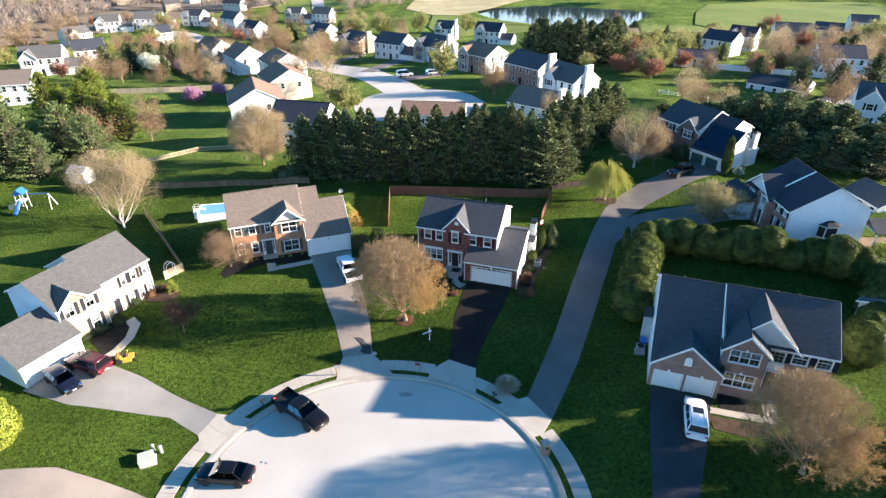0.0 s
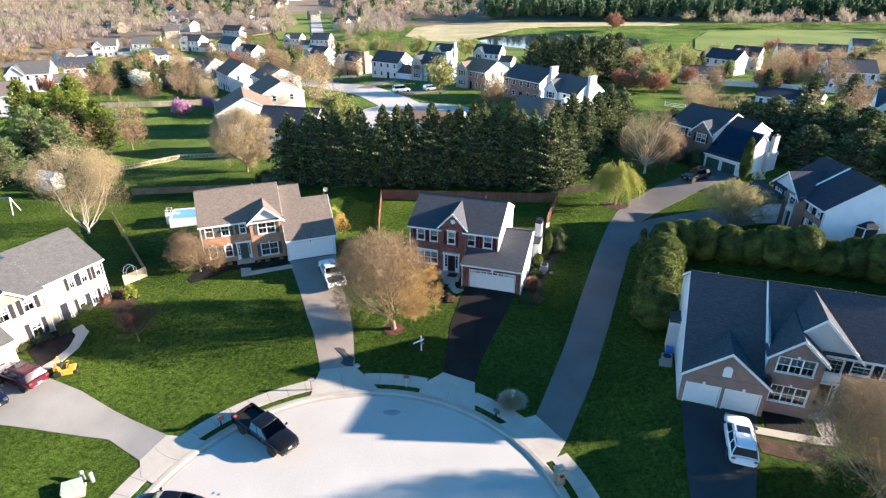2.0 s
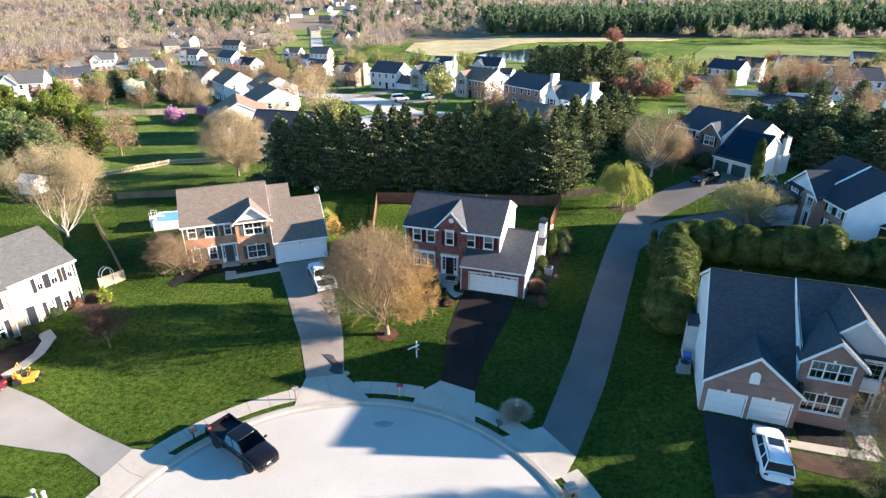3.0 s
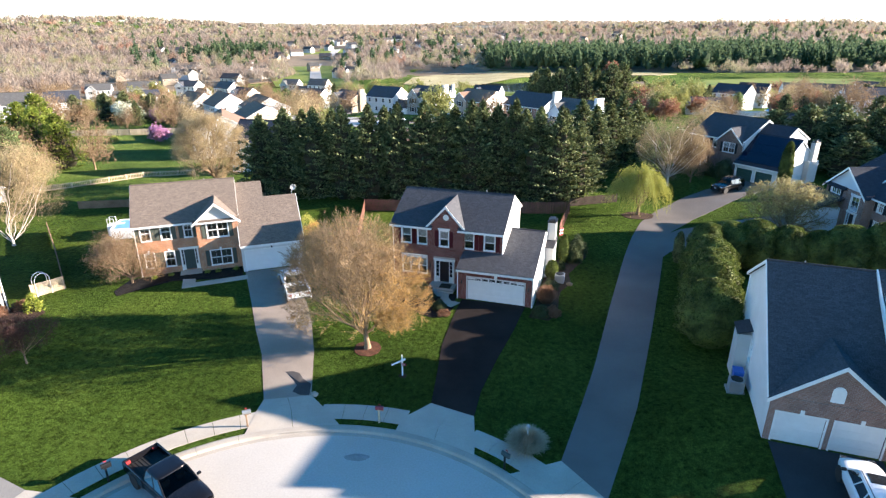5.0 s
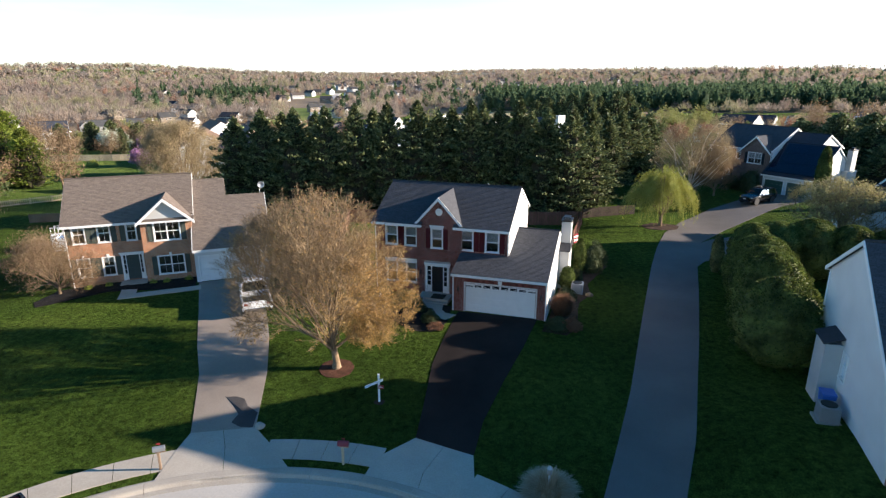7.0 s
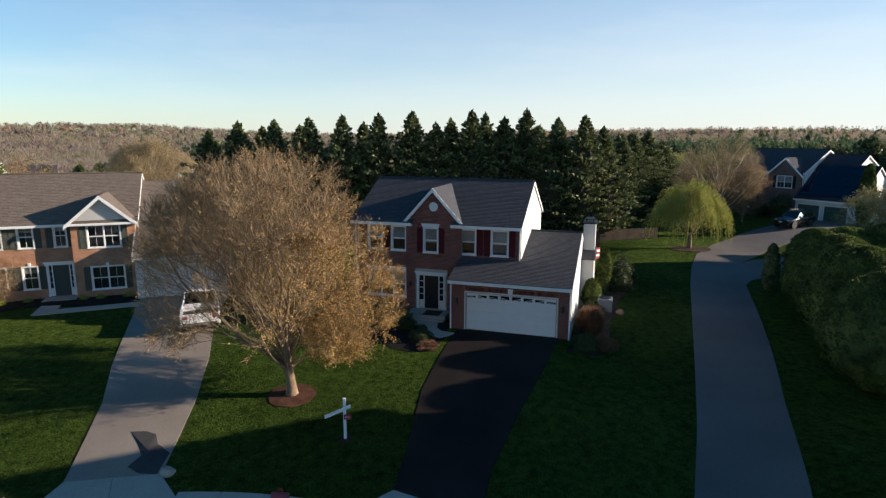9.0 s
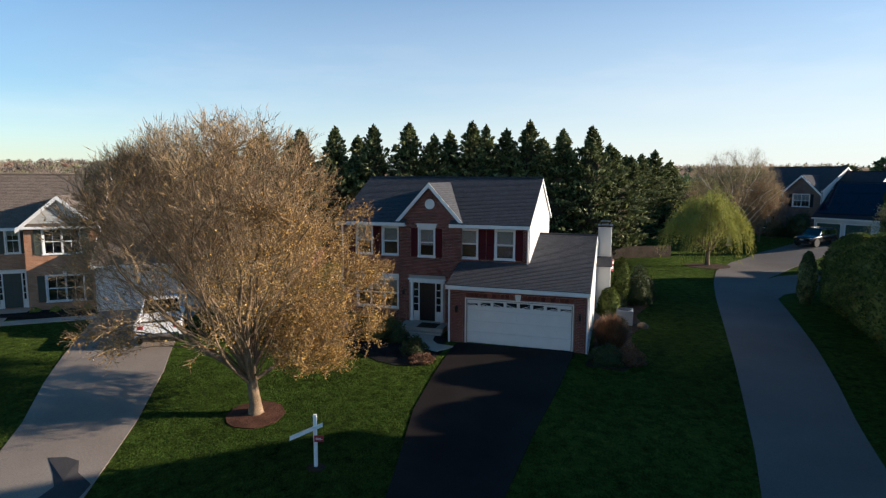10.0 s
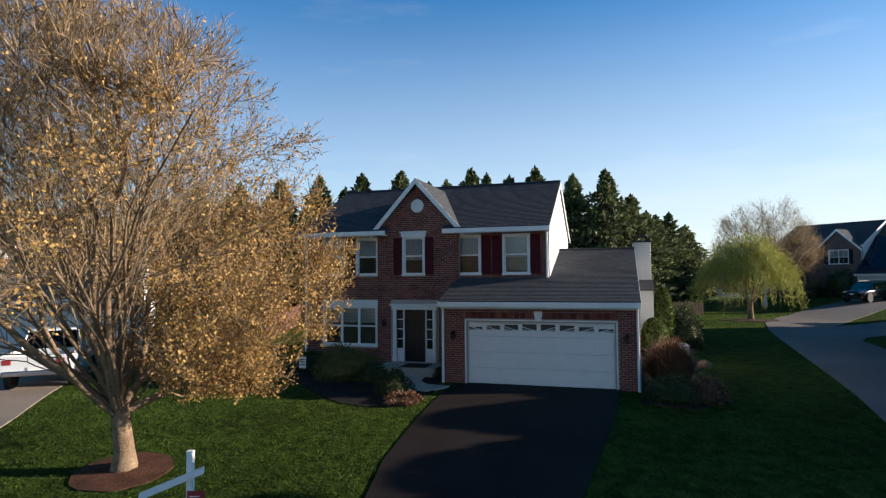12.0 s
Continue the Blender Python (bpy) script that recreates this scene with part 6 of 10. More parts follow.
def arborvitae(label, x, y, seed, height, radius, leaf, n=6500, size=0.2, group=""):
    """A dense rounded column of small upright sprays."""
    t = thing("arborvitae", spot(x, y), label, "evergreen", group)
    rng = np.random.default_rng(seed)
    prof = lambda f: np.sqrt(np.clip(1 - ((f - 0.36) / 0.64) ** 2, 0.0, 1)) * (0.62 + 0.38 * np.minimum(1, f / 0.22))
    f, a = rng.random(n) ** 0.9, rng.random(n) * 2 * math.pi
    lob = lambda a, f: 1 + 0.07 * np.sin(a * 3 + f * 7 + seed) + 0.06 * np.sin(a * 7 - f * 17 + seed) + 0.05 * np.sin(f * 31 + a * 4)
    r = radius * prof(f) * lob(a, f) * rng.uniform(0.9, 1.04, n)
    P = np.stack([np.cos(a) * r, np.sin(a) * r, 0.05 + f * height], 1)
    out = np.stack([np.cos(a) * 0.9, np.sin(a) * 0.9, 0.5 + 0.9 * f], 1)
    part("crown", cloud_mesh("crown", leaf_cloud(P, size, rng, 1.3, 0.0, out), leaf), leaf, t)
    s, rings = Shape(), []
    for k in range(13):
        g = k / 12
        pg = float(prof(np.array([g]))[0])
        rings.append(s.pts([(max(0.02, radius * pg * 0.93 * float(lob(b, g))) * math.cos(b), max(0.02, radius * pg * 0.93 * float(lob(b, g))) * math.sin(b), g * height * 0.985) for b in [j * math.pi / 8 for j in range(16)]]))
    s.skin(rings)
    part("inner_foliage", s, leaf, t, smooth=True)
    return t


def shrub(name, label, x, y, seed, rx, rz, leaf, n=700, size=0.12, core=True, group="shrubs", ry=None, category="shrub"):
    t = thing(name, spot(x, y), label, category, group)
    rng = np.random.default_rng(seed)
    ry = ry or rx
    d = rng.normal(size=(n, 3))
    d /= np.linalg.norm(d, axis=1)[:, None]
    d[:, 2] = np.abs(d[:, 2]) * 1.0 + rng.uniform(-0.25, 0.0, n)
    bumps = 1 + 0.10 * np.sin(d[:, 0] * 6 + seed) + 0.10 * np.sin(d[:, 1] * 7 + d[:, 2] * 5)
    P = d * np.array([rx, ry, rz]) * (bumps * rng.uniform(0.86, 1.03, n))[:, None]
    P[:, 2] = np.maximum(P[:, 2] + 0.05, 0.02)
    part("foliage", cloud_mesh("foliage", leaf_cloud(P, size, rng, 1.2, 0, d), leaf), leaf, t)
    if core:
        s = Shape()
        s.lathe((0, 0, -0.1), [(rx * 0.5, 0), (rx * 0.76, rz * 0.3), (rx * 0.6, rz * 0.65), (rx * 0.15, rz * 0.85)], 10)
        part("inner_foliage", s, leaf, t)
    return t


def tuft(name, label, x, y, seed, r, hgt, leaf, n=500):
    """A fountain of dry grass blades."""
    t = thing(name, spot(x, y), label, "ornamental grass")
    rng = random.Random(seed)
    s = Shape()
    for k in range(n):
        a, out, up = rng.random() * 6.283, rng.uniform(0.1, 1.0) * r, hgt * rng.uniform(0.6, 1.1)
        b = a + rng.gauss(0, 0.7)
        start = r * 0.5 * math.sqrt(rng.random())
        p0 = Vector((math.cos(a) * start, math.sin(a) * start, 0))
        out *= 0.75
        up *= 1 - 0.45 * (start / (0.5 * r)) ** 2
        p1 = p0 + Vector((math.cos(b) * out * 0.5, math.sin(b) * out * 0.5, up * 0.7))
        p2 = p0 + Vector((math.cos(b) * out, math.sin(b) * out, up * (1.0 - 0.5 * (out / r) ** 2)))
        w = Vector((-math.sin(b), math.cos(b), 0)) * 0.017
        s.poly([tuple(p0 - w), tuple(p0 + w), tuple(p1 + w), tuple(p1 - w)])
        s.poly([tuple(p1 - w), tuple(p1 + w), tuple(p2)])
    part("blades", s, leaf, t)
    return t


# -- the maple on the front lawn, with its ring of mulch
def maple(x, y):
    """Upright fans of fine branches; small leaves, thinnest at the top."""
    t = thing("tree", spot(x, y), "budding maple with sparse orange-brown young leaves in a mulch ring", "tree")
    branches = grow_tree(11, 9.9, 5.0, 1.4, 0.21, 36, 4, centre_h=4.2, rise=0.30, wobble=0.12, lean=-0.09, flare=1.5, wide=1.6, slim=0.5, fork=(0.35, 0.8), low=1.0)
    big, small = Shape(), Shape()
    pr, rng = random.Random(4), np.random.default_rng(4)
    twigs, ways, leaves, limb = [], [], [], 0
    for pts, rs, level in branches:
        if level > 1 and min(p.z for p in pts) < 1.55 or level == 1 and max(p.z for p in pts) < 2.5:
            continue
        if level == 1:
            limb += 1
            rs = [r * (2.0 if limb % 4 == 1 else 1.0) for r in rs]
        (big if level < 2 else small).tube(pts, rs, 8 if level == 0 else 6 if level == 1 else 3, False)
        if level < 3:
            continue
        along = (pts[-1] - pts[0]).normalized()
        for _ in range(4 if level > 3 else 2):
            k = pr.randrange(1, len(pts))
            p = pts[k - 1].lerp(pts[k], pr.random())
            d = (along + Vector((pr.gauss(0, 0.45), pr.gauss(0, 0.45), 0.35 + pr.gauss(0, 0.3)))).normalized()
            q = p + d * 0.16
            twigs.append(tuple(q))
            ways.append(tuple(d * 3))
        for _ in range(27 if level > 3 else 8):
            k = pr.randrange(1, len(pts))
            p = pts[k - 1].lerp(pts[k], pr.random())
            if pr.random() < 0.05 + 0.95 * min(1.0, max(0.0, (7.0 - p.z) / 4.4 + p.x * 0.15)):
                leaves.append((p.x + pr.gauss(0, 0.07), p.y + pr.gauss(0, 0.07), p.z + pr.gauss(0, 0.07)))
    part("trunk", big, BARK, t, smooth=True)
    part("branching", small, BARK_TWIG, t)
    part("twig_spray", cloud_mesh("twig_spray", leaf_cloud(twigs, 0.34, rng, 20.0, 0, np.array(ways)), TWIG_RED), TWIG_RED, t)
    part("crown", cloud_mesh("crown", leaf_cloud(leaves, 0.060, rng, 1.2), LEAF_BUD), LEAF_BUD, t)
    return t


MAPLE = maple(-4.25, 52.2)
outline_sheet("mulch_bed", "ring of red-brown mulch round the maple", "mulch", disc(-4.25, 52.15, 1.0, 0.95, 0.03, 28), MULCH_RED, 0.03)
for label, x, y, yaw, wide, high in (("budding maple with orange-brown young leaves beside a driveway", 28.8, 31.1, -35, 0.94, 0.88),):
    c = copy_thing(MAPLE, spot(x, y, yaw))
    c.scale = (wide, wide, high)
    tagged(c, label, "tree")
tree("tree", "bare multi-stemmed birch with pale trunks", -47.6, 76.2, 5, 11.6, 6.2, 0.5, 0.17, BARK_PALE, BARK_TWIG, LEAF_TAN, 12, 3, 70, 0.42, 2, centre_h=6.4, rise=0.5, sliver=20.0, slim=0.7, wide=0.85, fork=(0.3, 0.7))
tree("tree", "small bare ornamental tree in a dark mulch bed", -27.3, 63.2, 31, 4.6, 2.8, 0.55, 0.11, BARK, BARK_TWIG, LEAF_BARE, 22, 3, 18, 0.3, 2, centre_h=2.3, sliver=16.0, wide=1.35, rise=0.25, fork=(0.3, 0.7))
tree("tree", "small dark plum tree on the lawn", -28.2, 49.9, 37, 3.4, 2.2, 0.9, 0.06, BARK, BARK_DARK, LEAF_PLUM, 12, 3, 26, 0.11, 2, centre_h=2.2, sliver=4.0, wide=1.2)
tree("tree", "large budding tree with tan twigs behind a fence", -33.2, 100.2, 41, 10.8, 5.3, 1.5, 0.22, BARK, BARK_TWIG, LEAF_TAN, 24, 3, 60, 0.3, 2, centre_h=5.2, sliver=10.0, wide=1.35, rise=0.35, low=1.05, fork=(0.35, 0.8))
tree("tree", "large pale bare tree beside the lane", 33.7, 95.5, 43, 10.3, 4.3, 1.5, 0.2, BARK_PALE, BARK_TWIG, LEAF_TAN, 22, 3, 30, 0.3, 2, centre_h=5.4, sliver=18.0, wide=1.2, rise=0.4, low=1.05, fork=(0.35, 0.75))
tree("tree", "small brown budding tree before a brick house", 37.3, 96.2, 44, 6.6, 2.5, 0.9, 0.13, BARK, BARK_TWIG, LEAF_BARE, 16, 3, 26, 0.22, 2, centre_h=3.4, sliver=6.0, wide=1.2, rise=0.35, fork=(0.35, 0.8))
tree("tree", "low spreading tree with pale green buds", 38.0, 72.6, 47, 6.0, 5.0, 0.6, 0.18, BARK, BARK_TWIG, LEAF_OLIVE, 20, 3, 26, 0.13, 2, centre_h=3.0, sliver=2.0, wide=1.4)


def willow(x, y):
    t = thing("tree", spot(x, y), "weeping willow with yellow-green hanging strands", "tree")
    rng, pr = np.random.default_rng(3), random.Random(3)
    branches = grow_tree(9, 5.4, 3.6, 1.3, 0.2, 9, 2, centre_h=3.8)
    s = Shape()
    for pts, rs, level in branches:
        s.tube(pts, rs, 6 if level < 2 else 4, False)
    part("trunk", s, BARK, t, smooth=True)
    spots, strands = [], Shape()
    for k in range(950):
        a = pr.random() * 6.283
        lobe = 1 + 0.16 * math.sin(3 * a + 0.5) + 0.12 * math.sin(7 * a)
        f = math.sqrt(pr.random())
        r = 3.6 * f * lobe
        top = 5.7 - 2.3 * f ** 2 + pr.gauss(0, 0.42) + 0.45 * math.sin(5 * a + 4 * f)
        end = max(0.5 + 0.9 * pr.random(), top - pr.uniform(0.7, 3.2) * (0.45 + 0.65 * f))
        c, q = math.cos(a), math.sin(a)
        line = [Vector((r * 0.5 * c, r * 0.5 * q, top - 0.5)), Vector((r * 0.8 * c, r * 0.8 * q, top)), Vector((r * c, r * q, top - 0.45)), Vector(((r + 0.3) * c, (r + 0.3) * q, end))]
        strands.tube(line, [0.014, 0.010, 0.007, 0.004], 3, False)
        for j in range(24):
            g = pr.random() * 3
            w = line[int(g)].lerp(line[int(g) + 1], g % 1.0)
            spots.append((w.x + pr.gauss(0, 0.05), w.y + pr.gauss(0, 0.05), w.z))
    part("hanging_foliage", strands, LEAF_LIME, t)
    out = np.tile(np.array([[0, 0, -1.2]]), (len(spots), 1))
    part("crown", cloud_mesh("crown", leaf_cloud(spots, 0.17, rng, 3.6, 0.5, out), LEAF_LIME), LEAF_LIME, t)


willow(25.4, 82.5)
outline_sheet("mulch_bed", "bed of brown mulch under the willow", "mulch", disc(25.4, 82.3, 2.0, 1.5), MULCH_BROWN, 0.03)

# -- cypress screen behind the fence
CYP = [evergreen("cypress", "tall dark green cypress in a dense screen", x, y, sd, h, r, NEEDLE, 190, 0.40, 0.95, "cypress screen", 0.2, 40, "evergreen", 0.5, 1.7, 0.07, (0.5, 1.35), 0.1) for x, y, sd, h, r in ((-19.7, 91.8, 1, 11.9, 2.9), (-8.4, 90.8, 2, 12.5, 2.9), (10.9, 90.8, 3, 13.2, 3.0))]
CYP_H = (11.9, 12.5, 13.2)
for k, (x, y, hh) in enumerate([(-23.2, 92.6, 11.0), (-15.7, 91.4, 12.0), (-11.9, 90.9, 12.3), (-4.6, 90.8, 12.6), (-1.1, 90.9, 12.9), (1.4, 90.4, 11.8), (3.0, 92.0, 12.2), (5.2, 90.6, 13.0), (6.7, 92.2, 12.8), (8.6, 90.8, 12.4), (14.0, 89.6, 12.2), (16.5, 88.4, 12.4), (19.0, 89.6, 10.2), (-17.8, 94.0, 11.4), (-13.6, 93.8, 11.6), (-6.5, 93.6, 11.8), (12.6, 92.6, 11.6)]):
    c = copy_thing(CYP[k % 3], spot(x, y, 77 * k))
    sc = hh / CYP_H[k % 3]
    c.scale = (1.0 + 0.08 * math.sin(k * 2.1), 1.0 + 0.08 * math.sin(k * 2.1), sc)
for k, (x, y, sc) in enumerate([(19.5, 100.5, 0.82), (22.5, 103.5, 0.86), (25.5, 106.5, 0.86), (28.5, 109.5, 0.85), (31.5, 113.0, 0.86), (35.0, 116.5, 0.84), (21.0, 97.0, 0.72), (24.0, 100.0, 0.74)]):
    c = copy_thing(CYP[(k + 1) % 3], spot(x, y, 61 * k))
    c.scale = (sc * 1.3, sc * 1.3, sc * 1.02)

# two unseen cypresses, added to block a sun patch beside the brown house
for k, (x, y) in enumerate([(62, 49.5), (61, 53.5)]):
    copy_thing(CYP[k], spot(x, y, 71 * k)).scale = (1.1, 1.1, 0.95)
# -- unseen trees added east of the brown brick house to shade its front garden
for k in range(6):
    c = copy_thing(CYP[k % 3] if k > 2 else MAPLE, spot(59 + 1.5 * math.sin(k * 2.3), 10.5 + 4.4 * k, 53 * k))
    q = 11.4 / (CYP_H[k % 3] if k > 2 else 9.9) * (1 + 0.05 * math.sin(k * 1.3))
    c.scale = (1.0, 1.0, q) if k > 2 else (0.6, 0.6, q)
# three more unseen cypresses, added to close gaps in that shade
for k, y in enumerate((25.5, 29.7, 33.6)):
    copy_thing(CYP[k], spot(55.5, y, 31 * k)).scale = (1.0, 1.0, 0.82)

PINE_DARK = evergreen("pine", "big dark green pine beside neighbouring gardens", 43, 111, 18, 10.0, 4.6, NEEDLE, 150, 0.42, 0.6, "dark pines", 0.3, 44, "evergreen", 1.0, 1.6, 0.10, (0.5, 1.3), 0.2)
# -- big evergreens beyond the brick house with the solar roof
for k, (x, y) in enumerate([(47, 111), (51, 110), (55, 108.5), (59, 106.5), (63, 104), (67, 101.5), (71, 99), (75, 96.5), (79, 94), (57, 112), (65, 108), (73, 103), (81, 100), (61, 98), (67, 94), (73, 91)]):
    c = copy_thing(PINE_DARK, spot(x, y, 47 * k))
    q = 0.95 + 0.1 * math.sin(k * 1.9)
    c.scale = (1.3 * q, 1.3 * q, 0.9 + 0.06 * math.sin(k * 2.7) - (0.22 if y < 99 or y > 109.5 else 0.0))
PINE_DARK.scale = (0.9, 0.9, 0.66)

# -- conifers at the far end of the playground lawn
PINE = evergreen("pine", "broad blue-green pine at the lawn's edge", -72, 96, 14, 8.5, 4.4, NEEDLE_BLUE, 130, 0.34, 0.55, "garden conifers", 0.5, 60, "evergreen", 1.0, 2.2, 0.09, (0.45, 1.35), 0.2)
for k, (x, y, sc) in enumerate([(-80, 102, 1.35), (-66, 103, 1.1), (-89, 97, 1.3), (-79, 91, 1.1), (-73, 107, 1.25), (-95, 104, 1.4)]):
    c = copy_thing(PINE, spot(x, y, 50 * k))
    c.scale = (sc, sc, sc)
FIR = evergreen("fir", "sunlit mid green fir in a row", -84, 126, 15, 10.5, 3.6, NEEDLE_LIGHT, 150, 0.34, 0.6, "garden conifers", 0.5, 56, "evergreen", 1.0, 2.0, 0.10, (0.5, 1.3), 0.2)
for k, (x, y, sc) in enumerate([(-78, 124, 1.0), (-73, 121, 0.95), (-68, 119, 0.85), (-90, 130, 1.05), (-80, 132, 1.1), (-96, 122, 0.95)]):
    c = copy_thing(FIR, spot(x, y, 40 * k))
    c.scale = (sc * 1.35, sc * 1.35, sc * 1.1)

# -- arborvitae hedges round the brown brick house
ARB = [arborvitae("rounded green arborvitae in a tall hedge", x, y, sd, h, r, HEDGE, 11000, 0.13, "arborvitae hedge") for x, y, sd, h, r in ((21.4, 52.7, 21, 5.0, 2.45), (22.6, 56.0, 22, 5.2, 2.2))]
arb_places = [(23.7, 58.7), (24.8, 61.3), (25.8, 63.8), (26.7, 66.2)]
arb_places += [(29.0 + 2.35 * k, 66.8 - 0.85 * k + 0.2 * math.sin(k * 2)) for k in range(10)]
arb_places += [(51.0, 56.4), (49.8, 53.6), (48.0, 51.2), (45.8, 49.0), (43.6, 46.8), (41.6, 44.4)]
for k, (x, y) in enumerate(arb_places):
    c = copy_thing(ARB[k % 2], spot(x, y, 97 * k))
    q = 0.92 + 0.1 * math.sin(k * 1.7)
    c.scale = (q, q, q * (0.95 + 0.08 * math.cos(k * 2.1)))
arborvitae("slim upright dark arborvitae by the lane", 24.5, 67.3, 25, 3.2, 0.5, NEEDLE, 2600, 0.12)
arborvitae("tall slim arborvitae at a garage corner", 47.4, 90.6, 26, 6.6, 0.8, HEDGE, 3500, 0.2)
arborvitae("slim upright arborvitae behind a house", 56.0, 86.5, 27, 4.4, 0.9, HEDGE, 2500, 0.2)
arborvitae("golden green arborvitae beside a garage", -42.2, 38.6, 28, 4.6, 1.5, HEDGE_GOLD, 5000, 0.2)
arborvitae("golden green arborvitae at the lawn's edge", -37.6, 34.4, 29, 5.0, 1.7, HEDGE_GOLD, 5000, 0.2)

# ---- vehicles ----
def wheel(t, x, y, r, wide, rim_mat):
    s = Shape()
    sg = 1 if y > 0 else -1
    s.lathe((x, y, r), [(r * 0.62, -wide / 2), (r * 0.93, -wide / 2), (r, -wide * 0.3), (r, wide * 0.3), (r * 0.93, wide / 2), (r * 0.62, wide / 2)], 18, "y")
    w = part("wheel", s, RUBBER, t)
    s = Shape()
    s.lathe((x, y + sg * wide * 0.42, r), [(r * 0.64, -0.015), (r * 0.6, 0.012), (r * 0.2, 0.0), (r * 0.15, 0.02)], 18, "y")
    for k in range(5):
        a = k * 2 * math.pi / 5
        c, d = math.cos(a), math.sin(a)
        s.box(x + c * r * 0.35 - 0.035, y + sg * wide * 0.42 - 0.01, r + d * r * 0.35 - 0.035, x + c * r * 0.35 + 0.035, y + sg * wide * 0.42 + 0.022, r + d * r * 0.35 + 0.035)
    part("rim", s, rim_mat, w)


def rounded(ob, level=2):
    m = ob.modifiers.new("rounded", "SUBSURF")
    m.levels = m.render_levels = level
    return ob


def body_loft(stations, mat, t, name="body"):
    """A shell through cross-sections (x, half width, z low, z shoulder, z top)."""
    s, rings = Shape(), []
    for x, w, zl, zs, zt in stations:
        half = [(w * 0.80, zl), (w * 0.97, zl + 0.10), (w, (zl + zs) / 2), (w * 0.985, zs - 0.04), (w * 0.93, zs), (w * 0.72, zt), (w * 0.35, zt + 0.015)]
        rings.append(s.pts([(x, y, z) for y, z in half] + [(x, -y, z) for y, z in half[::-1]]))
    s.skin(rings)
    s.f += [rings[0], rings[-1][::-1]]
    return rounded(part(name, s, mat, t, smooth=True))


def cabin(t, xb0, xb1, xt0, xt1, wb, wt, z0, z1, paint_mat, pillars=(0.5,), roof_mat=None):
    """Roof, pillars and glass. xb: rear and front at the belt; xt: at the roof."""
    s = Shape()
    base = [(xb0, wb), (xb1, wb), (xb1, -wb), (xb0, -wb)]
    top = [(xt0, wt), (xt1, wt), (xt1, -wt), (xt0, -wt)]
    for k in range(4):
        s = Shape()
        s.tube([Vector((*base[k], z0)), Vector((*top[k], z1))], [0.045, 0.038], 5)
        part("pillar", s, paint_mat, t)
    for f in pillars:
        for sg in (1, -1):
            a = Vector((xb0 + f * (xb1 - xb0), sg * wb, z0))
            b = Vector((xt0 + f * (xt1 - xt0), sg * wt, z1))
            s = Shape()
            s.tube([a, b], [0.032, 0.03], 4)
            part("pillar", s, paint_mat, t)
    s = Shape()
    rings = []
    for g, dz in ((1.0, -0.02), (1.02, 0.02), (0.94, 0.055), (0.7, 0.075)):
        cx = (xt0 + xt1) / 2
        hx = (xt1 - xt0) / 2 * g + 0.03
        hw = wt * g + 0.02
        c = 0.12
        rings.append(s.pts([(cx - hx + c, hw, z1 + dz), (cx + hx - c, hw, z1 + dz), (cx + hx, hw - c, z1 + dz), (cx + hx, -hw + c, z1 + dz), (cx + hx - c, -hw, z1 + dz), (cx - hx + c, -hw, z1 + dz), (cx - hx, -hw + c, z1 + dz), (cx - hx, hw - c, z1 + dz)]))
    s.skin(rings)
    s.f += [rings[0], rings[-1]]
    rounded(part("roof", s, roof_mat or paint_mat, t, smooth=True))
    e = 0.0
    for name, k in (("side_window", 0), ("windscreen", 1), ("side_window", 2), ("rear_window", 3)):
        s = Shape()
        a, b = base[k], base[(k + 1) % 4]
        c, d = top[(k + 1) % 4], top[k]
        s.poly([(*a, z0), (*b, z0), (*c, z1), (*d, z1)])
        part(name, s, GLASS_CAR, t)
    s = Shape()
    s.box(xb0 + 0.3, -wb * 0.85, z0 - 0.15, xb1 - 0.6, wb * 0.85, z0 + 0.02)
    for x in (0.62, 0.28):
        for sg in (1, -1):
            xx = xb0 + x * (xb1 - xb0)
            s.box(xx - 0.1, sg * wb * 0.45 - 0.22, z0 - 0.1, xx + 0.08, sg * wb * 0.45 + 0.22, z0 + 0.28, 0.04)
    part("seats", s, RUBBER, t)


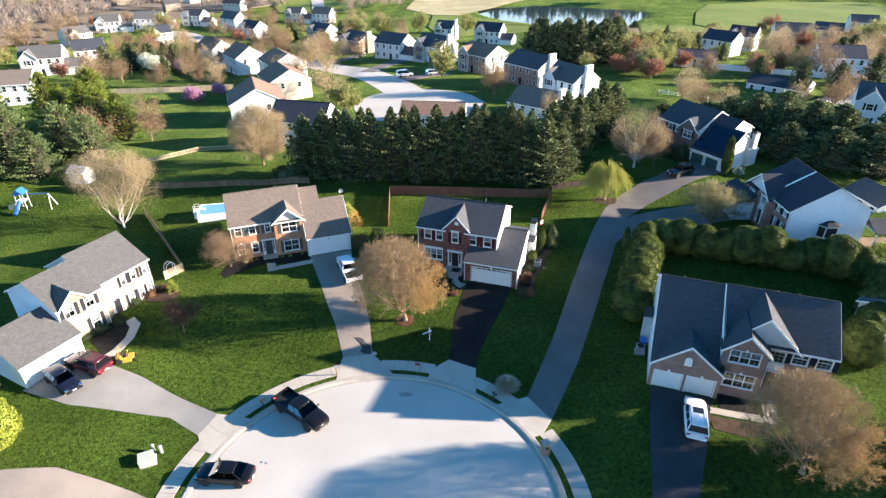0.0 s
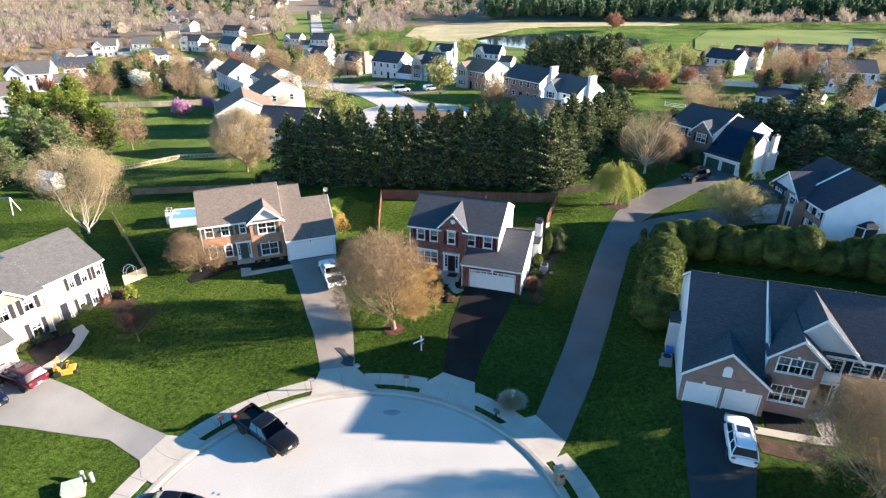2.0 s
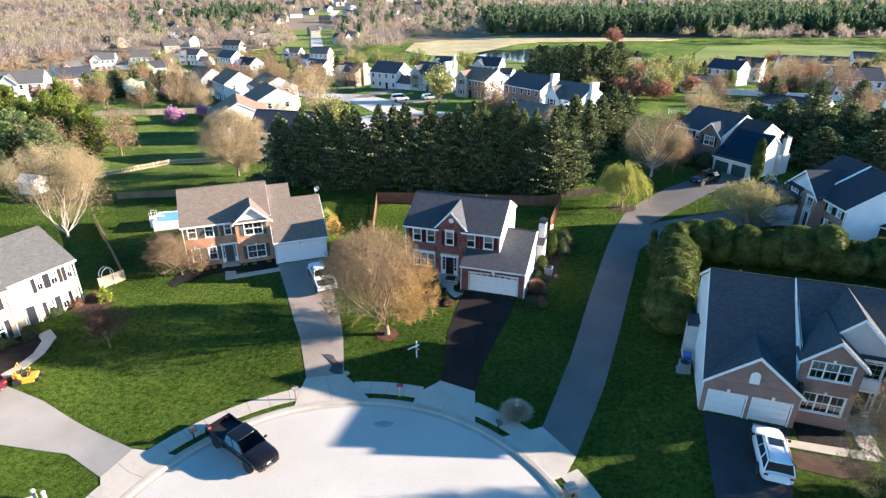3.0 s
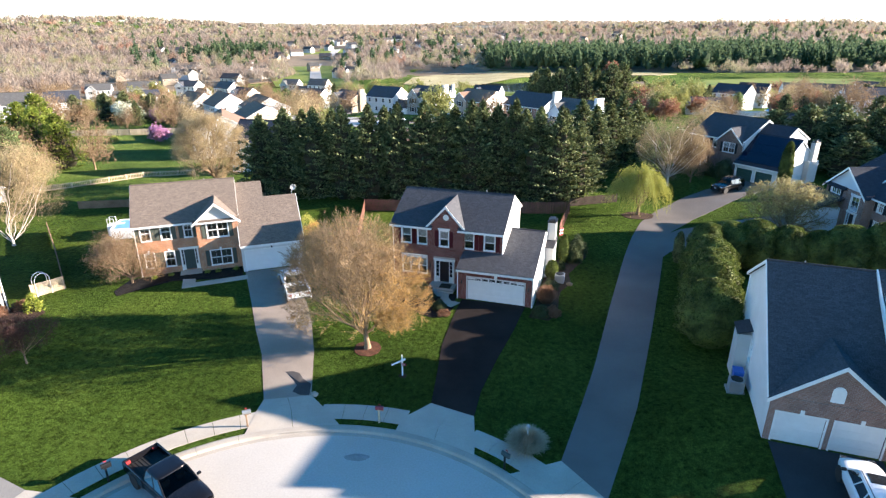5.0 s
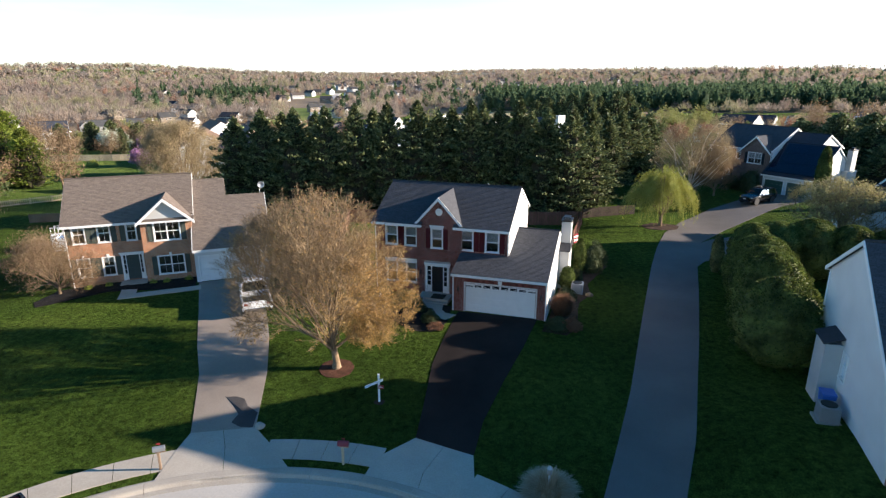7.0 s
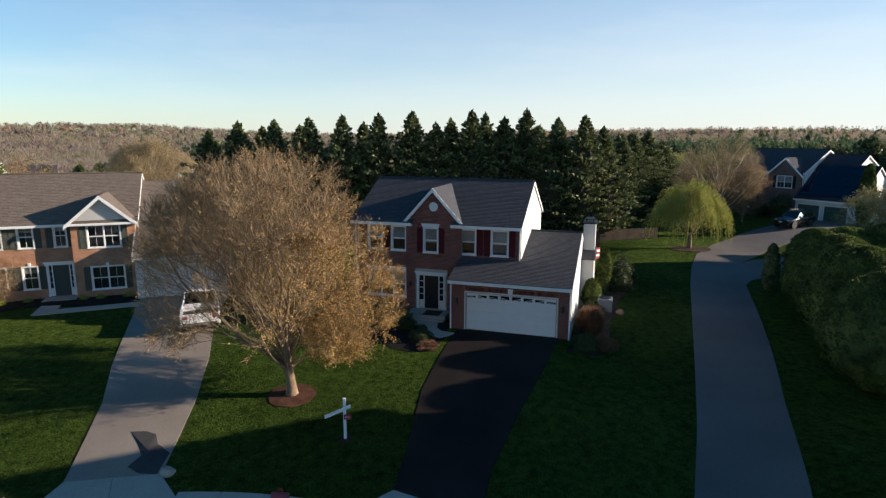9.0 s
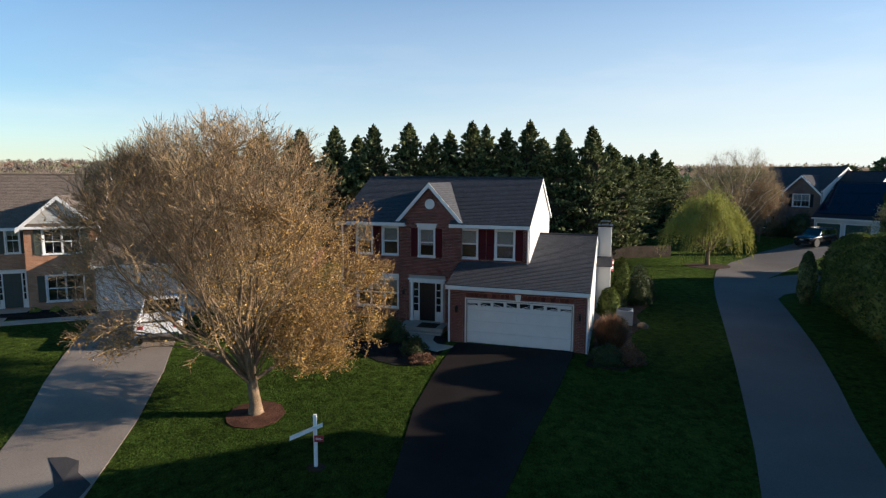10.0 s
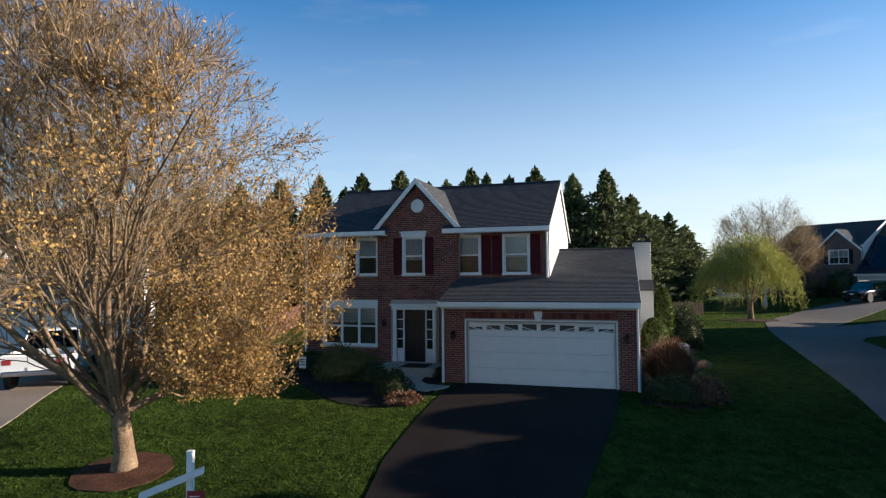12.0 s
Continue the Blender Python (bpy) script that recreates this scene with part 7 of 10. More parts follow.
def car(kind, x, y, yaw, paint_mat, label, dz=0.05, rim=None):
    rim = rim or METAL_GREY
    t = thing("pickup_truck" if kind == "pickup" else "van" if kind == "van" else "car", spot(x, y, yaw, dz), label, "pickup truck" if kind == "pickup" else "van" if kind == "van" else "car")
    if kind == "sedan":
        L, w, r = 2.35, 0.90, 0.33
        body_loft([(-L, 0.70, 0.42, 0.80, 0.84), (-L + 0.12, 0.83, 0.30, 0.94, 0.99), (-1.5, w, 0.22, 0.95, 1.01), (-0.6, w, 0.20, 0.92, 0.96), (0.8, w, 0.20, 0.90, 0.95), (1.6, w * 0.98, 0.22, 0.82, 0.87), (L - 0.2, 0.80, 0.28, 0.70, 0.74), (L, 0.62, 0.38, 0.60, 0.62)], paint_mat, t)
        cabin(t, -1.75, 1.05, -1.0, 0.3, 0.80, 0.60, 0.95, 1.40, paint_mat)
        axles, front, rear, belt = (1.42, -1.38), L, -L, 0.62
    elif kind == "suv":
        L, w, r = 2.4, 0.97, 0.38
        body_loft([(-L, 0.84, 0.45, 1.05, 1.08), (-L + 0.1, 0.93, 0.34, 1.10, 1.14), (-1.5, w, 0.28, 1.08, 1.12), (0.0, w, 0.28, 1.05, 1.08), (0.95, w, 0.28, 1.03, 1.08), (1.7, w * 0.98, 0.30, 0.98, 1.04), (L - 0.15, 0.86, 0.36, 0.86, 0.92), (L, 0.72, 0.45, 0.75, 0.78)], paint_mat, t)
        cabin(t, -2.28, 1.05, -2.0, 0.35, 0.86, 0.70, 1.08, 1.66, paint_mat, (0.33, 0.66))
        s = Shape()
        for sg in (1, -1):
            s.tube([(-1.9, sg * 0.62, 1.72), (-1.8, sg * 0.62, 1.79), (0.1, sg * 0.62, 1.79), (0.25, sg * 0.62, 1.72)], [0.02] * 4, 5)
        part("roof_rail", s, METAL_BLACK, t)
        axles, front, rear, belt = (1.48, -1.42), L, -L, 0.8
        s = Shape()
        s.box(-0.55, -0.42, 1.725, 0.15, 0.42, 1.745, 0.005)
        part("sunroof", s, paneblack, t)
    elif kind == "van":
        L, w, r = 2.5, 0.98, 0.36
        body_loft([(-L, 0.90, 0.4, 1.2, 1.22), (-L + 0.1, w, 0.3, 1.2, 1.22), (1.1, w, 0.28, 1.15, 1.18), (1.9, w * 0.95, 0.3, 1.0, 1.04), (L, 0.75, 0.45, 0.75, 0.78)], paint_mat, t)
        cabin(t, -2.4, 1.5, -2.25, 0.7, 0.9, 0.78, 1.18, 1.95, paint_mat, (0.33, 0.66))
        axles, front, rear, belt = (1.6, -1.5), L, -L, 0.8
    else:
        L, w, r = 2.95, 1.0, 0.41
        body_loft([(-0.75, w, 0.45, 1.12, 1.14), (0.9, w, 0.45, 1.12, 1.16), (1.3, w, 0.45, 1.12, 1.18), (2.3, w * 0.99, 0.47, 1.10, 1.18), (L - 0.08, 0.94, 0.50, 1.02, 1.08), (L, 0.86, 0.55, 0.95, 1.0)], paint_mat, t)
        s = Shape()
        for sg in (1, -1):
            s.box(-L + 0.02, sg * w - (0.1 if sg > 0 else 0), 0.5, -0.76, sg * w + (0 if sg > 0 else 0.1), 1.16, 0.03)
        s.box(-L, -w + 0.02, 0.55, -L + 0.09, w - 0.02, 1.15, 0.02)
        s.box(-L + 0.05, -w + 0.08, 0.6, -0.76, w - 0.08, 0.72)
        s.box(-0.86, -w + 0.08, 0.6, -0.76, w - 0.08, 1.16)
        part("cargo_bed", s, paint_mat, t)
        s = Shape()
        s.box(-L + 0.1, -w + 0.11, 0.725, -0.87, w - 0.11, 0.78, 0.01)
        for q in range(9):
            s.box(-L + 0.12, -w + 0.2 + q * 0.19, 0.78, -0.9, -w + 0.28 + q * 0.19, 0.8)
        part("bed_liner", s, RUBBER, t)
        cabin(t, -0.72, 1.5, -0.5, 0.75, 0.90, 0.76, 1.14, 1.78, paint_mat)
        s = Shape()
        s.box(-L - 0.1, -0.85, 0.52, -L + 0.02, 0.85, 0.68, 0.03)
        part("rear_bumper", s, CHROME, t)
        axles, front, rear, belt = (1.92, -1.8), L, -L, 0.85
    for ax in axles:
        for sg in (1, -1):
            wheel(t, ax, sg * (w - 0.11), r, 0.23, rim)
            s = Shape()
            s.lathe((ax, sg * (w - 0.10), r), [(r * 1.14, -0.115), (r * 1.14, 0.105), (r * 1.02, 0.112)], 16, "y")
            part("wheel_arch", s, RUBBER, t)
    for sg in (1, -1):
        s = Shape()
        s.box(front - 0.28, sg * w * 0.66 - 0.16, belt - 0.05, front - 0.02, sg * w * 0.66 + 0.16, belt + 0.10, 0.03)
        part("headlight", s, CHROME, t)
        s = Shape()
        s.box(rear - 0.015, sg * w * 0.74 - 0.13, belt + 0.02, rear + 0.2, sg * w * 0.74 + 0.13, belt + 0.2, 0.02)
        part("tail_light", s, RED_SIGN, t)
        s = Shape()
        s.box(0.75 if kind != "pickup" else 1.2, sg * (w + 0.0) - 0.02, belt + 0.33, 0.9 if kind != "pickup" else 1.35, sg * (w + 0.2), belt + 0.48, 0.03)
        part("wing_mirror", s, METAL_BLACK if kind == "suv" else paint_mat, t)
    s = Shape()
    s.box(front - 0.06, -0.42, belt - 0.2, front + 0.02, 0.42, belt + 0.02, 0.02)
    part("grille", s, METAL_BLACK, t)
    s = Shape()
    s.box(front - 0.1, -w * 0.8, 0.3 if kind != "pickup" else 0.45, front + 0.05, w * 0.8, 0.48 if kind != "pickup" else 0.62, 0.04)
    part("front_bumper", s, METAL_BLACK, t)
    for xx, dx in ((front + 0.05, 0.012), (rear - 0.02, -0.012)):
        s = Shape()
        s.box(xx, -0.16, belt - 0.18, xx + dx, 0.16, belt - 0.06)
        part("number_plate", s, TRIM, t)
    if kind == "pickup" and paint_mat is PAINT_BLACK:
        s = Shape()
        for z in (0.55, 0.75, 0.95):
            s.tube([(front + 0.1, -0.8, z), (front + 0.17, -0.5, z), (front + 0.17, 0.5, z), (front + 0.1, 0.8, z)], [0.03] * 4, 6)
        for yy in (-0.45, 0.45):
            s.tube([(front + 0.17, yy, 0.45), (front + 0.17, yy, 1.1)], [0.03] * 2, 6)
        part("bull_bar", s, METAL_BLACK, t)
    return t


PAINT_BLACK = paint("black_car_paint", (0.006, 0.006, 0.008), 0.25, 0.0, 0.05, 0.15, 0.3)
PAINT_NAVY = paint("dark_blue_car_paint", (0.008, 0.010, 0.022), 0.25, 0.0, 0.05, 0.2, 0.3)
PAINT_WHITE = paint("white_car_paint", (0.72, 0.73, 0.75), 0.3, 0.0, 0.03, 0.7)
PAINT_MAROON = paint("maroon_car_paint", (0.075, 0.010, 0.016), 0.25, 0.0, 0.05, 0.25, 0.35)
PAINT_SILVER = paint("silver_car_paint", (0.45, 0.46, 0.47), 0.3, 0.6, 0.05, 0.7)

car("pickup", -13.15, 38.6, -38, PAINT_BLACK, "black crew cab pickup truck parked in the street", -0.06 - 0.02)
car("sedan", -17.85, 31.7, 175, PAINT_BLACK, "black saloon car parked in the street", -0.09)
car("suv", 22.1, 36.3, 71.6, PAINT_WHITE, "white sport utility vehicle on a dark driveway")
car("pickup", -11.8, 61.2, 112, PAINT_WHITE, "white pickup truck parked before a garage")
car("sedan", -36.5, 41.6, -35, PAINT_NAVY, "dark blue saloon car by a garage")
car("suv", -35.1, 43.8, 158, PAINT_MAROON, "dark red sport utility vehicle by a garage")
car("suv", 40.0, 90.6, 208, PAINT_BLACK, "black car parked before a garage")

# ---- the neighbourhood beyond ----
WIN = Shape()
for p in ((-0.5, -0.42, -0.7, 0.7), (0.42, 0.5, -0.7, 0.7), (-0.42, 0.42, -0.7, -0.62), (-0.42, 0.42, 0.62, 0.7), (-0.42, 0.42, -0.03, 0.03)):
    WIN.box(p[0], -0.05, p[2], p[1], 0.03, p[3])
WIN_MESH = WIN.mesh("window", TRIM)
PANE = Shape()
PANE.box(-0.42, -0.02, -0.62, 0.42, -0.005, 0.62)
PANE_MESH = PANE.mesh("pane", paneblack)
SHUT = Shape()
SHUT.box(-0.15, -0.03, -0.7, 0.15, 0.0, 0.7)
SHUT_MESH = SHUT.mesh("shutter", SHUT_BLACK)


def plain_window(h, w, s0, z, shut=True, k=1.0):
    ob = new("window", WIN_MESH)
    ob.parent = h
    ob.matrix_basis = Matrix.Translation(w.at(s0, 0.012, z)) @ Matrix.Rotation(math.atan2(w.d[1], w.d[0]), 4, "Z") @ Matrix.Diagonal((k, 1, 1, 1))
    for me, nm, aside in ((PANE_MESH, "pane", 0.0),) + (((SHUT_MESH, "shutter", -0.7), (SHUT_MESH, "shutter", 0.7)) if shut else ()):
        c = new(nm, me)
        c.parent = ob
        c.matrix_basis = Matrix.Translation((aside, 0, 0))


def far_house(x, y, yaw, width, deep, wall, roof, label, front=None, eave=5.2, rise=2.6, garage=1, gable=True, chimney=False, dz=0.0, group="houses beyond the trees"):
    """A neighbour's house: main block, front gable, garage wing, windows, now and then a chimney."""
    h = thing("house", spot(x, y, yaw, dz), label, "house", group)
    front = front or wall
    m = gable_block(h, -width / 2, width / 2, 0, deep, -1.5, eave, eave + rise, (front, wall, wall, wall), roof, 0.3, 0.15, courses=False)
    w = m["front"]
    n = max(3, int(width / 2.4))
    for k in range(n):
        s0 = width * (k + 0.5) / n
        plain_window(h, w, s0, eave - 1.2, False)
        if k != n // 2 and eave > 4:
            plain_window(h, w, s0, 1.5, False)
    for s0 in (deep * 0.3, deep * 0.7):
        plain_window(h, m["right"], s0, eave - 1.2, False)
    s = Shape(w.at)
    s.box(width * (n // 2 + 0.5) / n - 0.5, 0.0, -0.2, width * (n // 2 + 0.5) / n + 0.5, 0.05, 2.1, 0.01)
    part("front_door", s, SHUT_BLACK, h)
    if gable:
        g = width * 0.42
        c = -width / 2 + g / 2 + 0.4
        s = Shape()
        s.box(c - g / 2, -0.8, -1.5, c + g / 2, 0.2, eave)
        s.prism([(c - g / 2, -0.8, eave), (c + g / 2, -0.8, eave), (c, -0.8, eave + rise * 0.72)], (0, 0.15, 0))
        part("front_bay", s, front, h)
        plain_window(h, Wall((c - g / 2, -0.8), (c + g / 2, -0.8)), g / 2, eave - 1.2, True, 1.4)
        plain_window(h, Wall((c - g / 2, -0.8), (c + g / 2, -0.8)), g / 2, 1.5, True, 1.4)
        front_gable(h, c - g / 2, c + g / 2, -0.8, 3, eave, eave + rise * 0.8, lambda v: eave + rise / (deep / 2) * v, roof, 0.25, False)
    if garage:
        sg = garage
        a, b = (width / 2, width / 2 + 5.8) if sg > 0 else (-width / 2 - 5.8, -width / 2)
        q = gable_block(h, a, b, -0.4, deep * 0.75, -1.5, 2.6, 4.6, (front if sg > 0 else wall, wall, wall, wall), roof, 0.3, 0.15, courses=False)
        s = Shape(q["front"].at)
        s.box(0.5, -0.0, -0.1, 5.3, 0.03, 2.0, 0.008)
        for k in range(1, 4):
            s.box(0.5, 0.03, k * 0.5, 5.3, 0.036, k * 0.5 + 0.02)
        part("garage_door", s, DOORWHITE, h)
    if chimney:
        s = Shape()
        s.box(width / 2, deep * 0.35, -1.5, width / 2 + 0.8, deep * 0.6, eave + rise + 0.7, 0.01)
        s.box(width / 2 - 0.05, deep * 0.35 - 0.05, eave + rise + 0.6, width / 2 + 0.85, deep * 0.6 + 0.05, eave + rise + 0.75, 0.01)
        part("chimney", s, wall, h)
    return h


W_, C_, T_, B_ = SIDING_WHITE, SIDING_CREAM, SIDING_TAN, SIDING_BLUE
NEAR = [
    # x, y, yaw, width, depth, wall, front, roof, garage, chimney
    (-29.0, 110.5, -13, 11.5, 8.5, W_, W_, ROOF_NAVY, 0, 0), (-49.8, 133.5, -70, 12.5, 12, W_, W_, ROOF_RUST, 0, 0), (-47.5, 154.5, -60, 12, 11, T_, T_, ROOF_RUST, 0, 0), (-54, 179, -58, 12.5, 11, W_, W_, ROOF_RUST, 0, 0),
    (-69, 192, -54, 12, 10, W_, W_, ROOF_RUST, 0, 0), (-85, 212, -40, 11, 9, W_, W_, ROOF_RUST, 1, 0), (-115, 148, 14, 17, 9, W_, W_, ROOF_BROWN, 0, 0), (-127, 187, 18, 12, 9, W_, W_, ROOF_GREY, 1, 0),
    (-123.5, 209, 32, 10, 8.5, W_, W_, ROOF_NAVY, -1, 0), (-167, 279, 58, 11, 9, W_, W_, ROOF_GREY, 0, 0), (-178, 324, 20, 12, 9, W_, W_, ROOF_GREY, 1, 0), (-161, 335, 14, 14, 9, W_, W_, ROOF_GREY, 1, 0),
    (-131, 282, 38, 10, 9, W_, W_, ROOF_NAVY, 0, 0), (-142, 346, -15, 12, 9, W_, W_, ROOF_SLATE, 1, 0), (-118, 335, -35, 12, 9, W_, W_, ROOF_GREY, 0, 0), (-98, 303, -30, 11, 9, W_, W_, ROOF_NAVY, 0, 0),
    (-87, 356, -15, 10, 8, W_, W_, ROOF_GREY, 1, 0), (-70, 352, -15, 11, 8, W_, W_, ROOF_GREY, 0, 0), (-61, 291, -35, 12, 9, W_, BRICK_BROWN, ROOF_SLATE, 0, 0), (-37.5, 242, -42, 12, 10, C_, BRICK_BROWN, ROOF_SLATE, 0, 1),
    (-20, 215, -32, 11.5, 9.5, W_, W_, ROOF_SLATE, 1, 0), (-5.5, 205, -38, 11.5, 10, W_, W_, ROOF_SLATE, 0, 1), (9.0, 184, -48, 12, 10, W_, BRICK_BROWN, ROOF_RUST, 0, 0), (21.5, 163, -50, 13, 10, W_, BRICK_BROWN, ROOF_SLATE, 0, 1),
    (29.5, 149, -54, 10.5, 9.5, B_, B_, ROOF_GREY, 0, 1), (19.5, 131, -38, 11, 10, W_, W_, ROOF_BROWN, 0, 1), (-2.5, 122, -6, 14, 9, W_, W_, ROOF_RUST, 0, 0), (19.4, 270, -24, 12, 9, W_, W_, ROOF_NAVY, 1, 0), (0, 286, -25, 9, 8, W_, W_, ROOF_SLATE, 0, 1),
    (97, 214, -48, 11, 9.5, W_, W_, ROOF_NAVY, 0, 0), (114, 232, -40, 10, 9, B_, B_, ROOF_NAVY, 0, 0), (145, 251, -18, 14, 9, W_, W_, ROOF_GREY, 1, 0), (166, 262, -30, 11, 9, T_, T_, ROOF_SLATE, 0, 0),
    (86.5, 151, -42, 14, 10, W_, W_, ROOF_NAVY, 0, 0), (79, 186, -20, 12, 9, W_, W_, ROOF_NAVY, 0, 0), (114, 169, -14, 12, 9, B_, B_, ROOF_SLATE, 1, 0), (91, 117, -32, 11, 10, B_, B_, ROOF_SLATE, 0, 0),
    (66, 213, 10, 9, 9, C_, C_, ROOF_BROWN, 0, 0), (207, 300, -20, 12, 9, W_, W_, ROOF_SLATE, 1, 0), (52, 47, 30, 8, 7, SIDING_GREY, SIDING_GREY, ROOF_GREY, 0, 0), (63.5, 79.5, -84, 7, 5.5, W_, W_, ROOF_GREY, 0, 0),
]
TONE = {W_: "white", C_: "cream", T_: "tan", B_: "pale blue", SIDING_GREY: "grey"}
ROOFTONE = {ROOF_NAVY: "blue-black", ROOF_RUST: "rust brown", ROOF_BROWN: "brown", ROOF_GREY: "grey", ROOF_SLATE: "dark grey"}
for k, (x, y, yaw, wd, dp, wall, front, roof, gar, chim) in enumerate(NEAR):
    small = x in (52, 63.5, -2.5, 86.5, 79)
    far_house(x, y, yaw, wd, dp, wall, roof, "house with %s siding and %s roof%s" % (TONE[wall], ROOFTONE[roof], " and tall chimney" if chim else ""), front, 2.6 if x == 63.5 else 3.0 if small else 5.0 if k == 0 else 5.5, 1.6 if small else 2.9 + 0.3 * math.sin(k * 1.9), gar, not small and x != 19.5 and k not in (0, 1, 2, 3, 4, 6) and k % 3 != 2, chim, {19.5: -2.6, 29.5: -0.6, 63.5: -1.7, 86.5: -1.4}.get(x, 0.0))


def far_road(label, line, half, mat=STREET, name="road", lift=0.08):
    left, right = [], []
    for k, p in enumerate(line):
        a, b = line[max(0, k - 1)], line[min(len(line) - 1, k + 1)]
        d = Vector((b[0] - a[0], b[1] - a[1])).normalized()
        left.append((p[0] - d.y * half, p[1] + d.x * half))
        right.append((p[0] + d.y * half, p[1] - d.x * half))
    tagged(part(name, strip(left, right, len(line) * 8, 4, lift, 0.3), mat), label, "road", "", "structure")


far_road("pale concrete street between far houses", [(-6, 146), (-12, 160), (-18, 172), (-25, 184), (-38, 200), (-52, 218), (-69, 240), (-90, 266), (-112, 293), (-136, 318), (-160, 330)], 5.6)
tagged(outline_sheet("road", "pale concrete turning place beyond the trees", "road", disc(-5.5, 142.5, 16.5, 17, 0.02, 28), STREET, 0.06), kind="structure")
far_road("pale concrete street running off into the distance", [(-66, 345), (-78, 390), (-95, 470), (-113, 555), (-124, 630), (-125, 700), (-131, 780)], 4.2, STREET, "road", 1.1)
far_road("pale concrete street beside far gardens", [(95, 140), (112, 152), (140, 160), (170, 163)], 4)
for x, y, yaw, kind, pm, lab in ((-11.5, 176, 20, "van", PAINT_WHITE, "white van parked on a far street"), (-3, 179, 30, "suv", PAINT_SILVER, "grey car on a far driveway"), (-40, 205, 130, "sedan", PAINT_SILVER, "silver car parked on a far street"), (-112, 300, 130, "suv", PAINT_BLACK, "dark car parked on a far street"), (100, 190, 10, "sedan", PAINT_SILVER, "silver car beside a far house")):
    car(kind, x, y, yaw, pm, lab, 0.12)
for (x0, y0), (x1, y1) in (((-24, 184), (-14, 212)), ((-40, 212), (-32, 236)), ((-12, 172), (2, 182))):
    far_road("grey asphalt driveway of a far house", [(x0, y0), ((x0 + x1) / 2, (y0 + y1) / 2 + 1), (x1, y1)], 2.4, TAR_LANE, "driveway", 0.1)

# -- pond, stubble field and meadow
s = Shape()
n = 64
s.poly([(74 + 1.12 * 47 * (1 + 0.10 * math.sin(3 * a + 0.6) + 0.05 * math.sin(5 * a)) * math.cos(a), 372 + 1.12 * 49 * (1 + 0.10 * math.sin(3 * a + 0.6) + 0.05 * math.sin(5 * a)) * math.sin(a), -13.35) for a in [k * 2 * math.pi / n for k in range(n)]])
WATER = node_mat("pond_water")
WATER[2].inputs["Base Color"].default_value = (0.03, 0.05, 0.06, 1)
WATER[2].inputs["Roughness"].default_value = 0.06
bump(WATER[1], WATER[2], noise_node(WATER[1], 0.6, 3), 0.12, 0.1)
tagged(part("water", s, WATER[0]), "still blue pond in a grassy hollow", "pond", "", "structure")
FIELD = surf("stubble", (0.32, 0.26, 0.13), (0.46, 0.39, 0.22), 0.95, 0.08, 1.2, 0.35, 0.4, 0.2)
MEADOW = surf("meadow_grass", (0.105, 0.15, 0.028), (0.175, 0.205, 0.045), 0.95, 0.03, 0.8, 0.2, 0.3, 0.15)
LITTER = surf("leaf_litter", (0.17, 0.125, 0.085), (0.25, 0.19, 0.13), 0.95, 0.05, 0.8, 0.3, 0.4, 0.2)
outline_sheet("field", "tan stubble field beyond the pond", "field", [(-6, 374), (10, 372), (20, 392), (34, 414), (56, 436), (86, 450), (124, 454), (158, 452), (176, 462), (160, 480), (110, 492), (57, 500), (8, 486), (-20, 450), (-24, 400)], FIELD, 0.35)
outline_sheet("meadow", "pale green meadow rising beyond far houses", "meadow", [(136, 330), (152, 300), (190, 300), (240, 320), (290, 370), (280, 420), (220, 425), (176, 412), (154, 376)], MEADOW, 0.4)
outline_sheet("meadow", "pale green meadow on the pond's bank", "meadow", [(-8, 330), (0, 298), (40, 306), (90, 302), (140, 306), (136, 326), (100, 320), (60, 322), (30, 334), (18, 352), (12, 370), (-6, 372)], MEADOW, 0.35)
tagged(outline_sheet("meadow", "lawns along a far street", "meadow", [(-104, 392), (-52, 392), (-62, 470), (-72, 555), (-78, 630), (-72, 700), (-80, 790), (-178, 790), (-182, 700), (-178, 610), (-150, 520), (-124, 450)], MEADOW, 0.8), kind="structure")
outline_sheet("woodland_floor", "brown leaf litter under bare woods", "ground", [(-150, 390), (-120, 430), (0, 470), (200, 480), (420, 470), (700, 700), (500, 1100), (0, 1200), (-600, 1100), (-760, 700), (-520, 300), (-300, 210), (-210, 240), (-215, 330), (-190, 372)], LITTER, 0.5)

# -- mid-distance trees, built once and set about
KIND = {
    "bare": ("bare brown tree with fine twigs", 9.5, 4.0, BARK, BARK_TWIG, LEAF_BARE), "bud": ("budding tree with tan and orange twigs", 9.0, 4.0, BARK, BARK_TWIG, LEAF_TAN),
    "lime": ("yellow-green spring tree in a garden", 8.0, 3.6, BARK, BARK_TWIG, LEAF_SPRING), "red": ("red-leaved spring tree in a garden", 7.5, 3.6, BARK, BARK_TWIG, LEAF_RED),
    "white": ("white blossoming tree in a garden", 5.5, 3.4, BARK, BARK_TWIG, LEAF_WHITE), "pink": ("small pink blossoming tree", 3.6, 2.0, BARK, BARK_TWIG, LEAF_PINK)}
